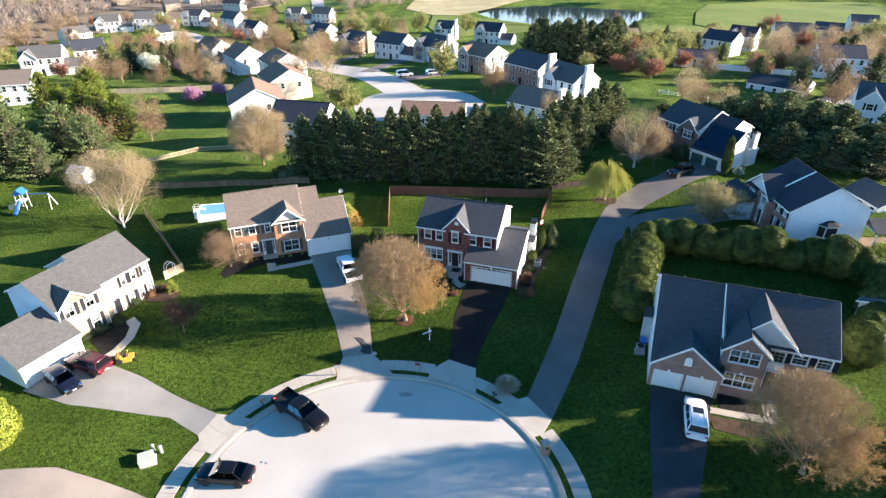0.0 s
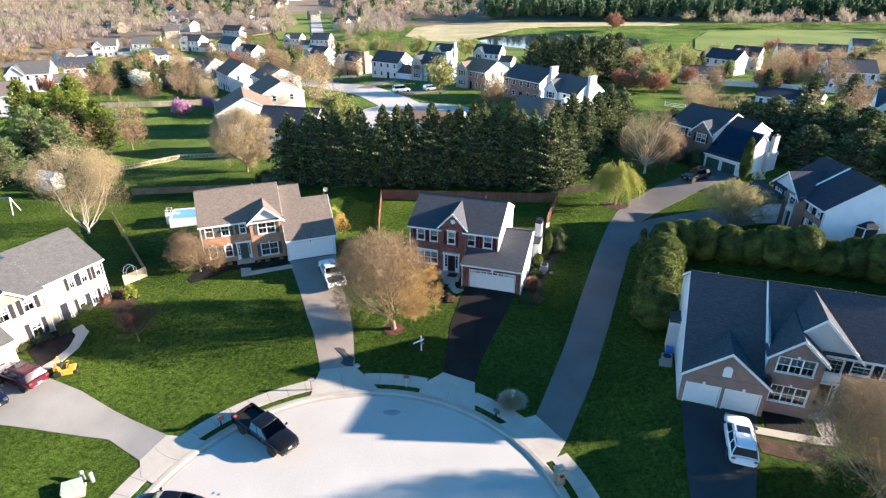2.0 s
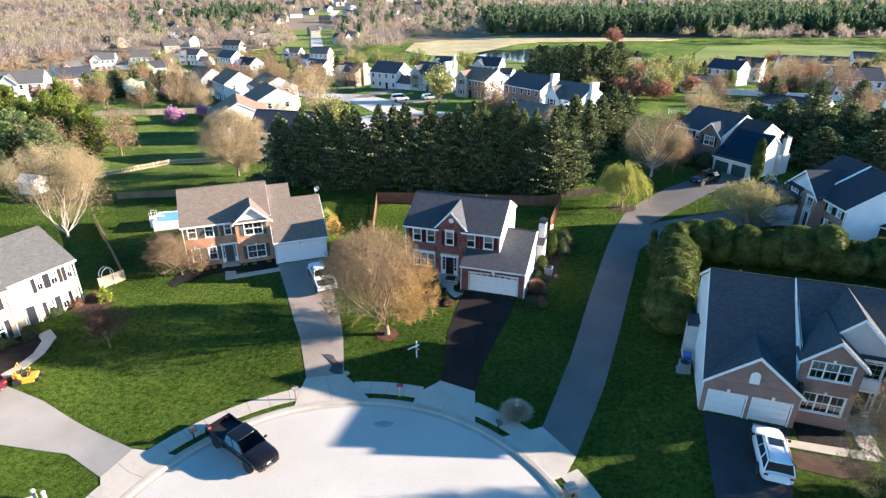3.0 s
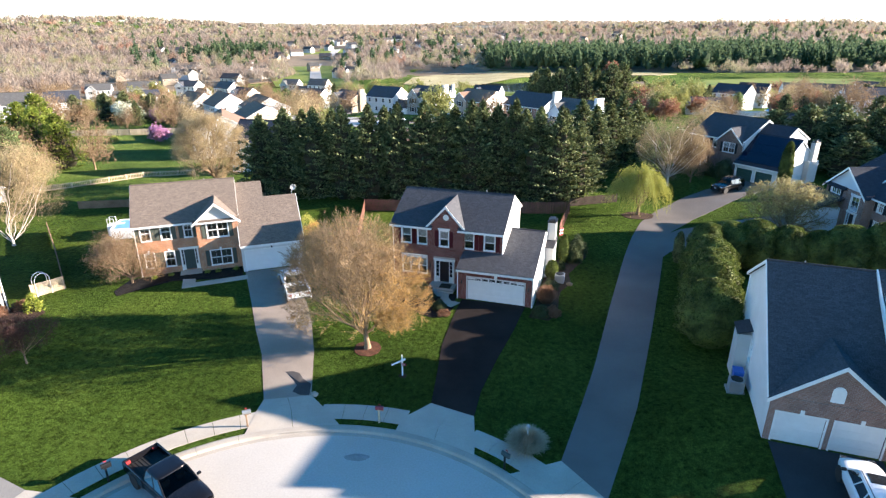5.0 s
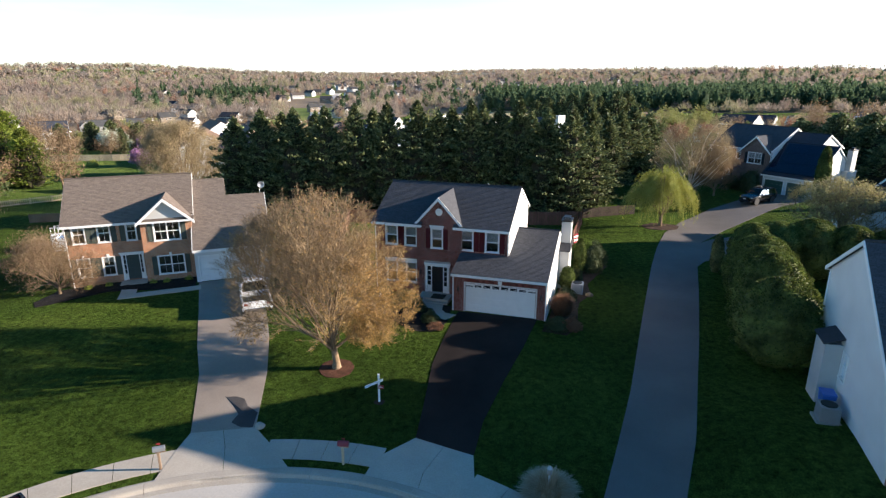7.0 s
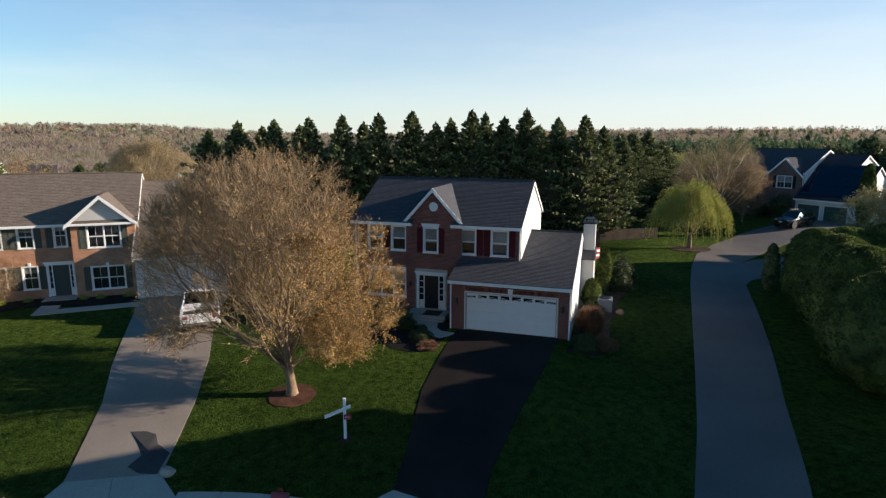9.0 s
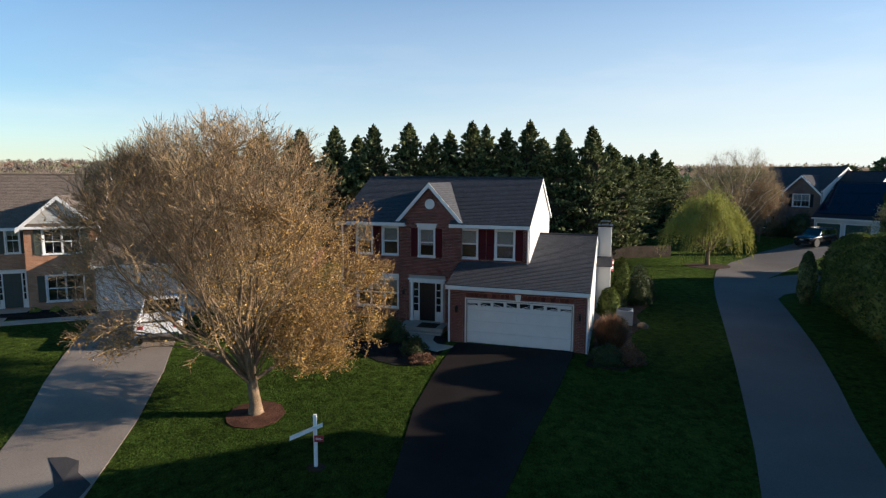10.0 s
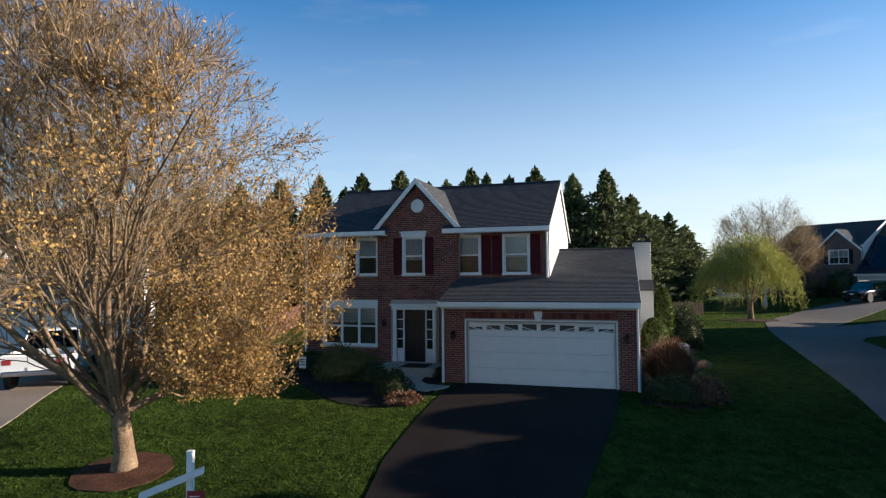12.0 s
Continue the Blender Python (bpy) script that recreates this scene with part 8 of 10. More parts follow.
SET = {
    "bare": [(-79, 187, 1.1), (-100, 170, 1.0), (-106, 178, 0.9), (-63, 205, 1.0), (-75, 250, 1.0), (-62, 118, 0.95), (-70, 112, 0.9), (-152, 250, 1.1), (-180, 260, 1.2), (-190, 300, 1.2), (-40, 262, 1.0), (13.5, 154, 0.95), (-8, 207, 0.8), (-69, 247, 1.1), (100, 175, 1.15), (108, 170, 1.1), (105, 110, 1.0), (96, 118, 1.0), (-45, 228, 0.9), (-105, 330, 1.1), (-95, 345, 1.1), (-60, 330, 1.0), (-80, 290, 0.9), (118, 236, 0.9), (-20, 300, 1.0), (-116, 310, 1.1), (-90, 310, 1.0)],
    "bud": [(-46, 205, 1.2), (105, 232, 0.9), (140, 250, 0.85), (165, 258, 0.9), (96, 226, 0.8), (-37, 188, 0.9), (-30, 149.5, 1.05), (-45.3, 205, 1.1), (60, 250, 1.0), (95, 240, 0.9), (148, 245, 1.0), (190, 260, 1.1), (-110, 250, 0.9), (-50, 240, 1.0), (24, 128, 0.7), (-18, 262, 0.9), (134, 240, 1.0), (-66, 170, 0.7)],
    "lime": [(-22.5, 133.5, 1.22), (120, 236, 0.9), (150, 246, 0.8), (185, 262, 0.9), (60, 200, 1.1), (-0.3, 172.5, 1.2), (72, 205, 1.3), (78, 198, 1.2), (66, 214, 1.1), (-128, 262, 1.2), (-150, 330, 1.2), (-30, 300, 1.3), (-12, 312, 1.3), (-44, 305, 1.2), (120, 268, 1.1), (165, 230, 1.4), (178, 240, 1.4), (190, 228, 1.3), (-155, 205, 0.9), (-143, 180, 0.8), (-70, 106, 0.6), (-70, 207, 0.8), (12, 312, 1.2)],
    "red": [(-120, 248, 1.2), (62, 196, 0.75), (68, 188, 0.7), (74, 182, 0.7), (160, 300, 1.2), (115, 420, 1.5), (-98, 290, 0.9)],
    "white": [(-92, 190, 1.2), (-96, 194, 1.0)],
    "pink": [(-66, 152, 1.0), (-84, 190, 1.2), (-62, 160, 0.8)]}
SET["lime"] += [(61, 172, 0.95), (66, 178, 1.05), (64, 190, 1.0), (186, 268, 0.9), (172, 252, 0.9), (180, 246, 0.85), (196, 252, 0.9)]
SET["red"] += [(54, 171, 0.75), (59, 166, 0.8), (51, 176, 0.7)]
SET["bud"] += [(92, 236, 0.9), (124, 222, 0.95), (158, 276, 1.0)]
SET["bare"] += [(104, 158, 1.05), (13.7, 153, 0.95), (92, 134, 0.8), (98, 140, 0.8), (76, 168, 0.7)]
more = random.Random(31)
for nm, count in (("bare", 90), ("bud", 60), ("lime", 36), ("red", 6), ("bare", 30), ("bud", 16)):
    for k in range(count):
        a = more.random()
        side = more.choice((-1, -1, 1))
        y = 165 + 200 * a
        x = side * more.uniform(8, 130 + 90 * a) - (20 if side < 0 else -30)
        if all(math.hypot(x - q[0], y - q[1] - 4) > 9 for q in NEAR) and POND(x, y) > 1.4 and abs(x + 6 + 0.71 * (y - 146)) > 9 and not (-28 < x < 250 and y > 296):
            SET[nm].append((x, y, more.uniform(0.5, 0.95)))
# -- gardens east of the pond, thick with trees
for k in range(120):
    x, y = more.uniform(56, 205), more.uniform(128, 262)
    if all(math.hypot(x - q[0], y - q[1] - 3) > 10 for q in NEAR) and POND(x, y) > 1.3 and more.random() < 0.75:
        SET[("bud", "bare", "lime", "bare", "bud", "red")[k % 6 if k % 12 != 5 else 0]].append((x, y, more.uniform(0.55, 1.0)))
for k, (nm, (lab, hgt, rad, bk, tw, lf)) in enumerate(KIND.items()):
    places = SET[nm]
    x, y, sc = places[0]
    full = nm in ("lime", "white", "pink", "red")
    t0 = tree("tree", lab, x, y, 70 + k, hgt, rad, hgt * 0.16, 0.16, bk, tw, lf, 10, 2, 52 if full else 26, 0.36 if full else 0.66, 1, coarse=3.0, group="trees among the houses", sliver=1.1 if full else 6.0, wide=1.1)
    t1 = tree("tree", lab, places[1][0], places[1][1], 90 + k, hgt * 1.08, rad * 0.9, hgt * 0.2, 0.16, bk, tw, lf, 10, 2, 52 if full else 26, 0.36 if full else 0.66, 1, coarse=3.0, group="trees among the houses", sliver=1.1 if full else 6.0, wide=1.1)
    for j, (x, y, sc) in enumerate(places[2:]):
        c = copy_thing((t0, t1)[j % 2], spot(x, y, 83 * j))
        c.scale = (sc, sc, sc)
for k, (x, y, sc) in enumerate([(-86, 182, 0.6), (-70, 184, 0.45), (-112, 212, 0.65), (-106, 216, 0.7), (-100, 214, 0.65), (-94, 210, 0.6), (-88, 214, 0.6), (-104, 330, 0.8), (-92, 318, 0.7), (-52, 268, 0.85), (-46, 275, 0.95), (-38, 282, 0.9), (-110, 340, 0.7), (-74, 300, 1.0), (88, 208, 0.7), (94, 200, 0.7), (84, 228, 0.8), (150, 185, 0.9)]):
    c = copy_thing(PINE if k % 2 else CYP[0], spot(x, y, 37 * k))
    c.scale = (sc, sc, sc)
for k in range(16):
    a = k / 15
    x, y = 30 + 24 * a + 2 * math.sin(k * 2.7), 200 - 6 * a + 7 * math.sin(k * 1.9)
    c = copy_thing(PINE_DARK, spot(x, y, 67 * k))
    q = 1.15 + 0.12 * math.sin(k * 2.2)
    c.scale = (q, q, q * 1.12)
for k, (x, y, q) in enumerate([(66, 228, 1.2), (71, 226, 1.1), (77, 205, 0.7), (83, 200, 0.7), (100, 176, 0.6), (-112, 196, 0.8), (-104, 199, 0.85), (-97, 197, 0.9), (-90, 200, 0.85), (-84, 196, 0.8), (-108, 204, 0.8), (92, 150, 0.8), (99, 146, 0.85), (118, 160, 0.8), (126, 190, 0.85), (140, 205, 0.8), (86, 160, 0.75)]):
    c = copy_thing(PINE_DARK, spot(x, y, 31 * k))
    c.scale = (q, q, q)


GOLD = (1 + math.sqrt(5)) / 2
ICO = np.array([(-1, GOLD, 0), (1, GOLD, 0), (-1, -GOLD, 0), (1, -GOLD, 0), (0, -1, GOLD), (0, 1, GOLD), (0, -1, -GOLD), (0, 1, -GOLD), (GOLD, 0, -1), (GOLD, 0, 1), (-GOLD, 0, -1), (-GOLD, 0, 1)]) / math.sqrt(1 + GOLD * GOLD)
EDGE2 = ((ICO[:, None] - ICO[None]) ** 2).sum(2)
NEXT = (EDGE2 < 1.2) & (EDGE2 > 0.01)
ICO_FACES = [(i, j, k) for i in range(12) for j in range(i + 1, 12) for k in range(j + 1, 12) if NEXT[i, j] and NEXT[j, k] and NEXT[i, k]]


def far_woods(name, label, seed, places, mat, cards, card, upright=1.0, sliver=1.3, squeeze=0.0, heart=1.0):
    """Many crowns as one stuff: a ragged heart and loose twigs standing out of it."""
    rng = np.random.default_rng(seed)
    n = len(places)
    Q = np.array([(x, y, ground(x, y), hgt, rad) for x, y, hgt, rad in places])
    V = ICO[None] * rng.uniform(0.55, 1.12, (n, 12, 1)) * heart
    pinch = 1 - squeeze * np.clip((V[:, :, 2:] + 0.2), 0, 1)
    V = V * np.concatenate([pinch, pinch, np.ones_like(pinch)], 2) * np.stack([Q[:, 4], Q[:, 4], Q[:, 3] * 0.46], 1)[:, None]
    V[:, :, 0] += Q[:, None, 0]
    V[:, :, 1] += Q[:, None, 1]
    V[:, :, 2] += (Q[:, 2] + Q[:, 3] * 0.54)[:, None]
    faces = (np.array(ICO_FACES)[None] + (np.arange(n) * 12)[:, None, None]).reshape(-1, 3)
    d = rng.normal(size=(n, cards, 3))
    d /= np.linalg.norm(d, axis=2)[:, :, None] + 1e-9
    d[:, :, 2] = np.abs(d[:, :, 2]) * 1.3 - 0.3
    d *= (rng.random((n, cards, 1)) ** 0.35) if heart < 0.6 else 1.0
    thin = 1 - squeeze * np.clip(d[:, :, 2:], 0, 1)
    at = d * np.concatenate([thin, thin, np.ones_like(thin)], 2) * rng.uniform(0.7, 1.15, (n, cards, 1)) * np.stack([Q[:, 4], Q[:, 4], Q[:, 3] * 0.46], 1)[:, None]
    at += np.stack([Q[:, 0], Q[:, 1], Q[:, 2] + Q[:, 3] * 0.54], 1)[:, None]
    out = d.reshape(-1, 3) * 0.8 + np.array([[0, 0, 0.7 * upright]])
    L = leaf_cloud(at.reshape(-1, 3), card, rng, sliver, 0, out)
    me = bpy.data.meshes.new(name)
    me.from_pydata(np.concatenate([V.reshape(-1, 3), L]).tolist(), [], faces.tolist() + (np.arange(len(L)).reshape(-1, 4) + n * 12).tolist())
    me.materials.append(mat)
    tagged(part(name, me, mat), label, "woods", "", "stuff")


def wood_mat(name, stops, scale):
    """Crowns whose colour shifts from tree to tree across the woods."""
    m, t, p = node_mat(name)
    col = ramp(t, noise_node(t, scale, 2, 0.7), stops)
    r = t.nodes.new("ShaderNodeNewGeometry").outputs["Random Per Island"]
    col = mix(t, 1.0, col, ramp(t, r, [(0, (0.86,) * 3), (1, (1.14,) * 3)]), "MULTIPLY")
    link(t, col, p.inputs["Base Color"])
    p.inputs["Roughness"].default_value, p.inputs["Specular IOR Level"].default_value = 0.8, 0.1
    tl, mx = t.nodes.new("ShaderNodeBsdfTranslucent"), t.nodes.new("ShaderNodeMixShader")
    link(t, col, tl.inputs[0])
    mx.inputs[0].default_value = 0.5
    link(t, p.outputs[0], mx.inputs[1])
    link(t, tl.outputs[0], mx.inputs[2])
    link(t, mx.outputs[0], t.nodes["Material Output"].inputs[0])
    return m


WOODS_BARE = wood_mat("bare_woods", [(0.34, (0.23, 0.178, 0.150)), (0.43, (0.30, 0.235, 0.190)), (0.50, (0.35, 0.28, 0.225)), (0.57, (0.29, 0.275, 0.15)), (0.60, (0.34, 0.265, 0.20)), (0.68, (0.36, 0.21, 0.15))], 0.012)
WOODS_GREEN = wood_mat("evergreen_woods", [(0.3, (0.055, 0.090, 0.048)), (0.6, (0.085, 0.125, 0.062)), (0.8, (0.15, 0.17, 0.07))], 0.05)
rw = random.Random(77)
bare, dark, deep_far = [], [], []


PLAIN = [(-165, 614), (-168, 648), (-160, 690), (-158, 728), (-150, 745), (-141, 762), (-198, 817), (-138, 856), (-104, 640), (-100, 690), (-240, 547), (-207, 521), (-174, 400), (-137, 402), (-225, 441), (-316, 692), (-293, 697), (-128, 455), (-68, 470), (-78, 530)]
PLAIN += [(-230 + 31 * k % 170, 430 + (k * 53) % 120) for k in range(8)] + [(40 + (k * 71) % 420 - 160, 640 + (k * 97) % 420) for k in range(30)] + [(-160 + (k * 83) % 330, 900 + (k * 61) % 300) for k in range(26)]


def blocked(x, y):
    """Open ground: pond, fields, streets and gardens."""
    if POND(x, y) < 1.3 or (-28 < x < 180 and 325 < y < 492) or (128 < x < 292 and 295 < y < 428):
        return True
    if 330 < y < 790:
        mid = -78 - (y - 390) * 0.21 if y < 630 else -126
        wide = 11 + max(0, y - 430) * 0.06
        if mid - wide * 1.3 < x < mid + wide:
            return True
    if any(abs(x - hx) < 10 and -24 < y - hy < 12 for hx, hy in PLAIN):
        return True
    return -205 < x < 215 and y < 392


while len(bare) < 6800:
    y = 200 + 950 * rw.random() ** 1.25
    x = rw.uniform(-0.95, 0.95) * (y * 0.92 + 60)
    if blocked(x, y) or (x > 60 and 440 < y < 600 and rw.random() < 0.75) or (x > 200 and y < 300):
        continue
    bare.append((x, y, rw.uniform(7.5, 13), rw.uniform(2.6, 4.8)))
while len(dark) < 1300:
    x, y = rw.uniform(40, 420), rw.uniform(478, 640)
    if x > 330 and rw.random() < 0.5:
        continue
    dark.append((x, y, rw.uniform(9, 21), rw.uniform(2.6, 4.8)))
for k in range(260):
    a = rw.uniform(-0.5, 0.75)
    y = rw.uniform(480, 1000)
    if not blocked(a * y, y):
        dark.append((a * y, y, rw.uniform(10, 17), rw.uniform(2.5, 4)))
for k in range(70):
    dark.append((rw.uniform(-260, -185), rw.uniform(610, 720), rw.uniform(12, 18), rw.uniform(2.5, 4)))
while len(deep_far) < 4200:
    y = rw.uniform(1000, 2700)
    x = rw.uniform(-1, 1) * (y * 0.9)
    deep_far.append((x, y, rw.uniform(10, 19), rw.uniform(6, 13)))
far_woods("bare_woods", "bare brown spring woods across the valley", 1, [p for p in bare if p[1] < 600], WOODS_BARE, 120, 1.9, 2.2, 7.0, 0.0, 0.3)
far_woods("bare_woods", "bare brown spring woods on the far slopes", 4, [p for p in bare if p[1] >= 600], WOODS_BARE, 56, 2.6, 2.0, 5.0, 0.0, 0.4)
far_woods("evergreen_woods", "dark evergreen woods behind the pond", 2, dark, WOODS_GREEN, 40, 2.3, 0.6, 1.6, 0.4, 0.85)
far_woods("distant_woods", "distant wooded hills", 3, deep_far, WOODS_BARE, 34, 4.2, 1.2, 3.0, 0.0, 0.6)

# -- small far houses among the woods
ROOFS = [ROOF_GREY, ROOF_SLATE, ROOF_BROWN]
for k, (x, y) in enumerate(PLAIN):
    h = thing("house", spot(x, y, (k * 37) % 90 - 45), "small distant house with pale walls among trees", "house", "distant houses")
    wd, dp = 11 + 3 * math.sin(k), 8
    s = Shape()
    s.box(-wd / 2, 0, -2, wd / 2, dp, 5.2)
    for x0, sh in ((-wd / 2, 0.2), (wd / 2, -0.2)):
        s.prism([(x0, 0, 5.2), (x0, dp, 5.2), (x0, dp / 2, 7.7)], (sh, 0, 0))
    part("wall", s, SIDING_WHITE if k % 4 else SIDING_CREAM, h)
    s = Shape()
    for v in (-0.4, dp + 0.4):
        s.prism([(-wd / 2 - 0.3, v, 5.0), (wd / 2 + 0.3, v, 5.0), (wd / 2 + 0.3, dp / 2, 7.9), (-wd / 2 - 0.3, dp / 2, 7.9)], (0, 0, 0.12))
    part("roof", s, ROOFS[k % 3], h)
    for k2 in range(4):
        plain_window(h, Wall((-wd / 2, 0), (wd / 2, 0)), wd * (k2 + 0.5) / 4, 3.9, False)
for x, y, wd in ((120, 1500, 120), (60, 1480, 60)):
    h = thing("warehouse", spot(x, y, -8), "long low white industrial building far off", "building")
    s = Shape()
    s.box(-wd / 2, 0, -3, wd / 2, 40, 12)
    part("wall", s, SIDING_WHITE, h)
    s = Shape()
    s.box(-wd / 2 - 0.5, -0.5, 12, wd / 2 + 0.5, 40.5, 12.6)
    part("roof", s, ROOF_GREY, h)

# ---- gardens, fences and small things ----
def into(ox, oy, yaw):
    a = radians(yaw)
    return lambda u, v: (ox + u * math.cos(a) - v * math.sin(a), oy + u * math.sin(a) + v * math.cos(a))


RED_AT, TAN_AT, BROWN_AT = into(3.48, 59.58, -16.9), into(-17.84, 65.5, 19.64), into(19.46, 41.27, -18.57)


def bed(label, outline, mat):
    return outline_sheet("mulch_bed", label, "mulch", outline, mat, 0.03)


def walkway(label, pairs, n=6):
    """A path of concrete panels; pairs of left and right points."""
    t = thing("path", pose(0, 0, 0), label, "path", "", "structure")
    for (l0, r0), (l1, r1) in zip(pairs, pairs[1:]):
        part("paving_slab", strip([l0, l1], [r0, r1], 4, 2, 0.06), WALKWAY, t)


bed("dark mulch bed before the red brick house", [RED_AT(u, v) for u, v in ((-7.6, 2.2), (-3.9, 2.2), (-3.6, 0.6), (-1.0, 0.6), (-1.0, -0.3), (-0.7, -1.6), (-0.8, -3.3), (-1.3, -3.8), (-2.1, -3.95), (-3.0, -3.75), (-4.0, -3.1), (-5.2, -2.1), (-6.6, -0.9), (-8.2, 0.6))], MULCH_DARK)
walkway("short concrete path to a front door", [(RED_AT(-3.3, 0.7), RED_AT(-1.8, 0.7)), (RED_AT(-2.9, -0.3), RED_AT(-1.6, -0.3)), (RED_AT(-2.2, -1.5), RED_AT(-1.2, -0.8)), (RED_AT(-0.9, -1.9), RED_AT(-0.4, -0.9))])
bed("brown mulch bed along a garage's side", [RED_AT(u, v) for u, v in ((5.8, 8.5), (5.8, 4.0), (5.8, 0.0), (5.6, -1.6), (7.2, -1.7), (7.8, -0.4), (7.5, 1.4), (7.6, 4.0), (8.3, 5.8), (7.8, 8.6), (8.6, 10.6), (9.2, 12.8), (8.6, 14.4), (7.0, 13.8))], MULCH_BROWN)
bed("black mulch bed before the tan brick house", [TAN_AT(u, v) for u, v in ((0.0, 1.4), (-3.6, 1.4), (-3.8, 2.1), (-9.0, 2.1), (-10.0, 2.0), (-11.0, -0.6), (-10.6, -1.8), (-8.6, -0.9), (-6.2, 0.0), (-4.6, -0.4), (-2.5, -0.9), (0.0, -0.9))], MULCH_DARK)
walkway("concrete path to a front door", [(TAN_AT(-5.4, 0.8), TAN_AT(-4.2, 0.8)), (TAN_AT(-5.3, -0.3), TAN_AT(-4.2, -0.3)), (TAN_AT(-5.3, -1.2), TAN_AT(-4.2, -1.2)), (TAN_AT(-5.3, -2.1), TAN_AT(-4.2, -2.1))])
walkway("concrete path beside a black mulch bed", [(TAN_AT(-4.2, -1.2), TAN_AT(-4.2, -2.1)), (TAN_AT(-2.0, -1.1), TAN_AT(-2.0, -2.0)), (TAN_AT(0.4, -1.0), TAN_AT(0.4, -1.9))])
bed("dark mulch bed before the brown brick house", [BROWN_AT(u, v) for u, v in ((6.3, -0.3), (6.3, 0.7), (9.4, 0.7), (9.6, 0.4), (9.5, -1.6), (6.4, -1.4))], MULCH_DARK)
bed("brown mulch bed beside a driveway", [(23.8, 37.2), (28.4, 36.0), (28.1, 34.8), (25.8, 34.8), (23.6, 35.6)], MULCH_BROWN)
walkway("concrete path to a front door", [((24.3, 38.2), (24.0, 37.5)), ((26.6, 37.6), (26.4, 36.8)), ((28.6, 37.1), (28.4, 36.3)), ((29.4, 37.3), (29.5, 36.1))])
walkway("concrete path from a front door", [(BROWN_AT(10.0, 1.2), BROWN_AT(11.3, 1.2)), (BROWN_AT(10.0, -0.3), BROWN_AT(11.2, -0.3)), (BROWN_AT(10.2, -1.2), BROWN_AT(11.3, -1.2))])
bed("dark mulch bed before the cream house", [(-37.0, 47.6), (-34.7, 45.6), (-33.9, 46.8), (-33.6, 48.4), (-34.2, 50.2), (-35.6, 51.6), (-37.8, 50.6)], MULCH_DARK)
walkway("curving pale path from driveway to front door", [((-34.9, 45.3), (-34.2, 44.7)), ((-34.2, 46.6), (-33.4, 46.3)), ((-33.8, 48.4), (-32.9, 48.4)), ((-34.1, 50.1), (-33.2, 50.7)), ((-35.0, 50.9), (-34.4, 51.8))])
bed("brown mulch bed beside the cream house", [(-35.0, 55.2), (-33.6, 54.6), (-31.4, 55.2), (-31.2, 56.8), (-33.0, 58.4), (-34.6, 58.2)], MULCH_BROWN)
outline_sheet("asphalt_patch", "dark asphalt patch on a driveway", "patch", [(-9.75, 49.45), (-9.2, 49.5), (-8.7, 49.3), (-8.35, 48.7), (-7.65, 48.15), (-7.6, 47.5), (-7.55, 46.95), (-8.2, 47.0), (-8.75, 47.35), (-8.6, 48.0), (-9.1, 48.7)], PATCH, 0.036, drop=0.02).location.z = 0
outline_sheet("asphalt_patch", "small dark patch in the street", "patch", disc(-3.6, 41.3, 0.75, 0.3), surf("stained_concrete", (0.24, 0.225, 0.215), (0.30, 0.28, 0.265), 0.85, 1.2, 12, 0.2, 0.15, 0.01), -0.098, drop=0.14)

# -- shrubs
shrub("shrub", "round green boxwood by a path", *RED_AT(-1.8, -2.3), 1, 0.6, 0.78, SHRUB, 2600, 0.06)
shrub("shrub", "low dark shrub by a front step", *RED_AT(-3.2, -0.9), 2, 0.6, 0.75, SHRUB, 2400, 0.06)
shrub("shrub", "broad olive shrub under a window", *RED_AT(-4.5, -0.2), 3, 1.25, 1.2, SHRUB_OLIVE, 5000, 0.07)
shrub("shrub", "low shrub under a window", *RED_AT(-6.6, 1.2), 4, 0.8, 0.8, SHRUB, 2800, 0.07)
shrub("shrub", "low pink-brown ground cover by a driveway", *RED_AT(-1.2, -3.1), 5, 0.6, 0.26, SHRUB_RUST, 900, 0.08)
shrub("shrub", "low dark shrub at a garage corner", *RED_AT(6.5, -0.9), 6, 0.8, 0.75, SHRUB, 2800, 0.07)
shrub("shrub", "rust-brown shrub at a garage corner", *RED_AT(7.4, -0.6), 7, 0.7, 0.7, SHRUB_RUST, 1500, 0.1)
tuft("ornamental_grass", "tall rusty ornamental grass beside a garage wall", *RED_AT(6.6, 1.4), 8, 1.0, 1.7, SHRUB_RUST, 2600)
shrub("shrub", "variegated shrub beside a garage wall", *RED_AT(6.6, 4.2), 9, 0.75, 1.0, SHRUB, 1600, 0.09)
arborvitae("small conical green arborvitae beside a garage wall", *RED_AT(6.4, 6.6), 10, 1.8, 0.6, HEDGE, 2600, 0.1)
arborvitae("upright green arborvitae beside a chimney", *RED_AT(7.05, 10.6), 11, 3.0, 0.5, HEDGE, 2600, 0.12)
shrub("shrub", "round boxwood ball beside the lawn", *RED_AT(7.0, 9.0), 12, 0.5, 0.85, SHRUB, 1300, 0.09)
shrub("shrub", "big glossy dark shrub behind a garage", *RED_AT(8.0, 11.3), 13, 0.95, 1.9, SHRUB, 3600, 0.1)
shrub("shrub", "big dark shrub behind a garage", *RED_AT(8.2, 13.3), 14, 1.05, 2.1, SHRUB, 3600, 0.1)
tuft("ornamental_grass", "dry straw-coloured ornamental grass round a lamp post", 6.3, 42.0, 16, 1.25, 1.3, STRAW, 4600)
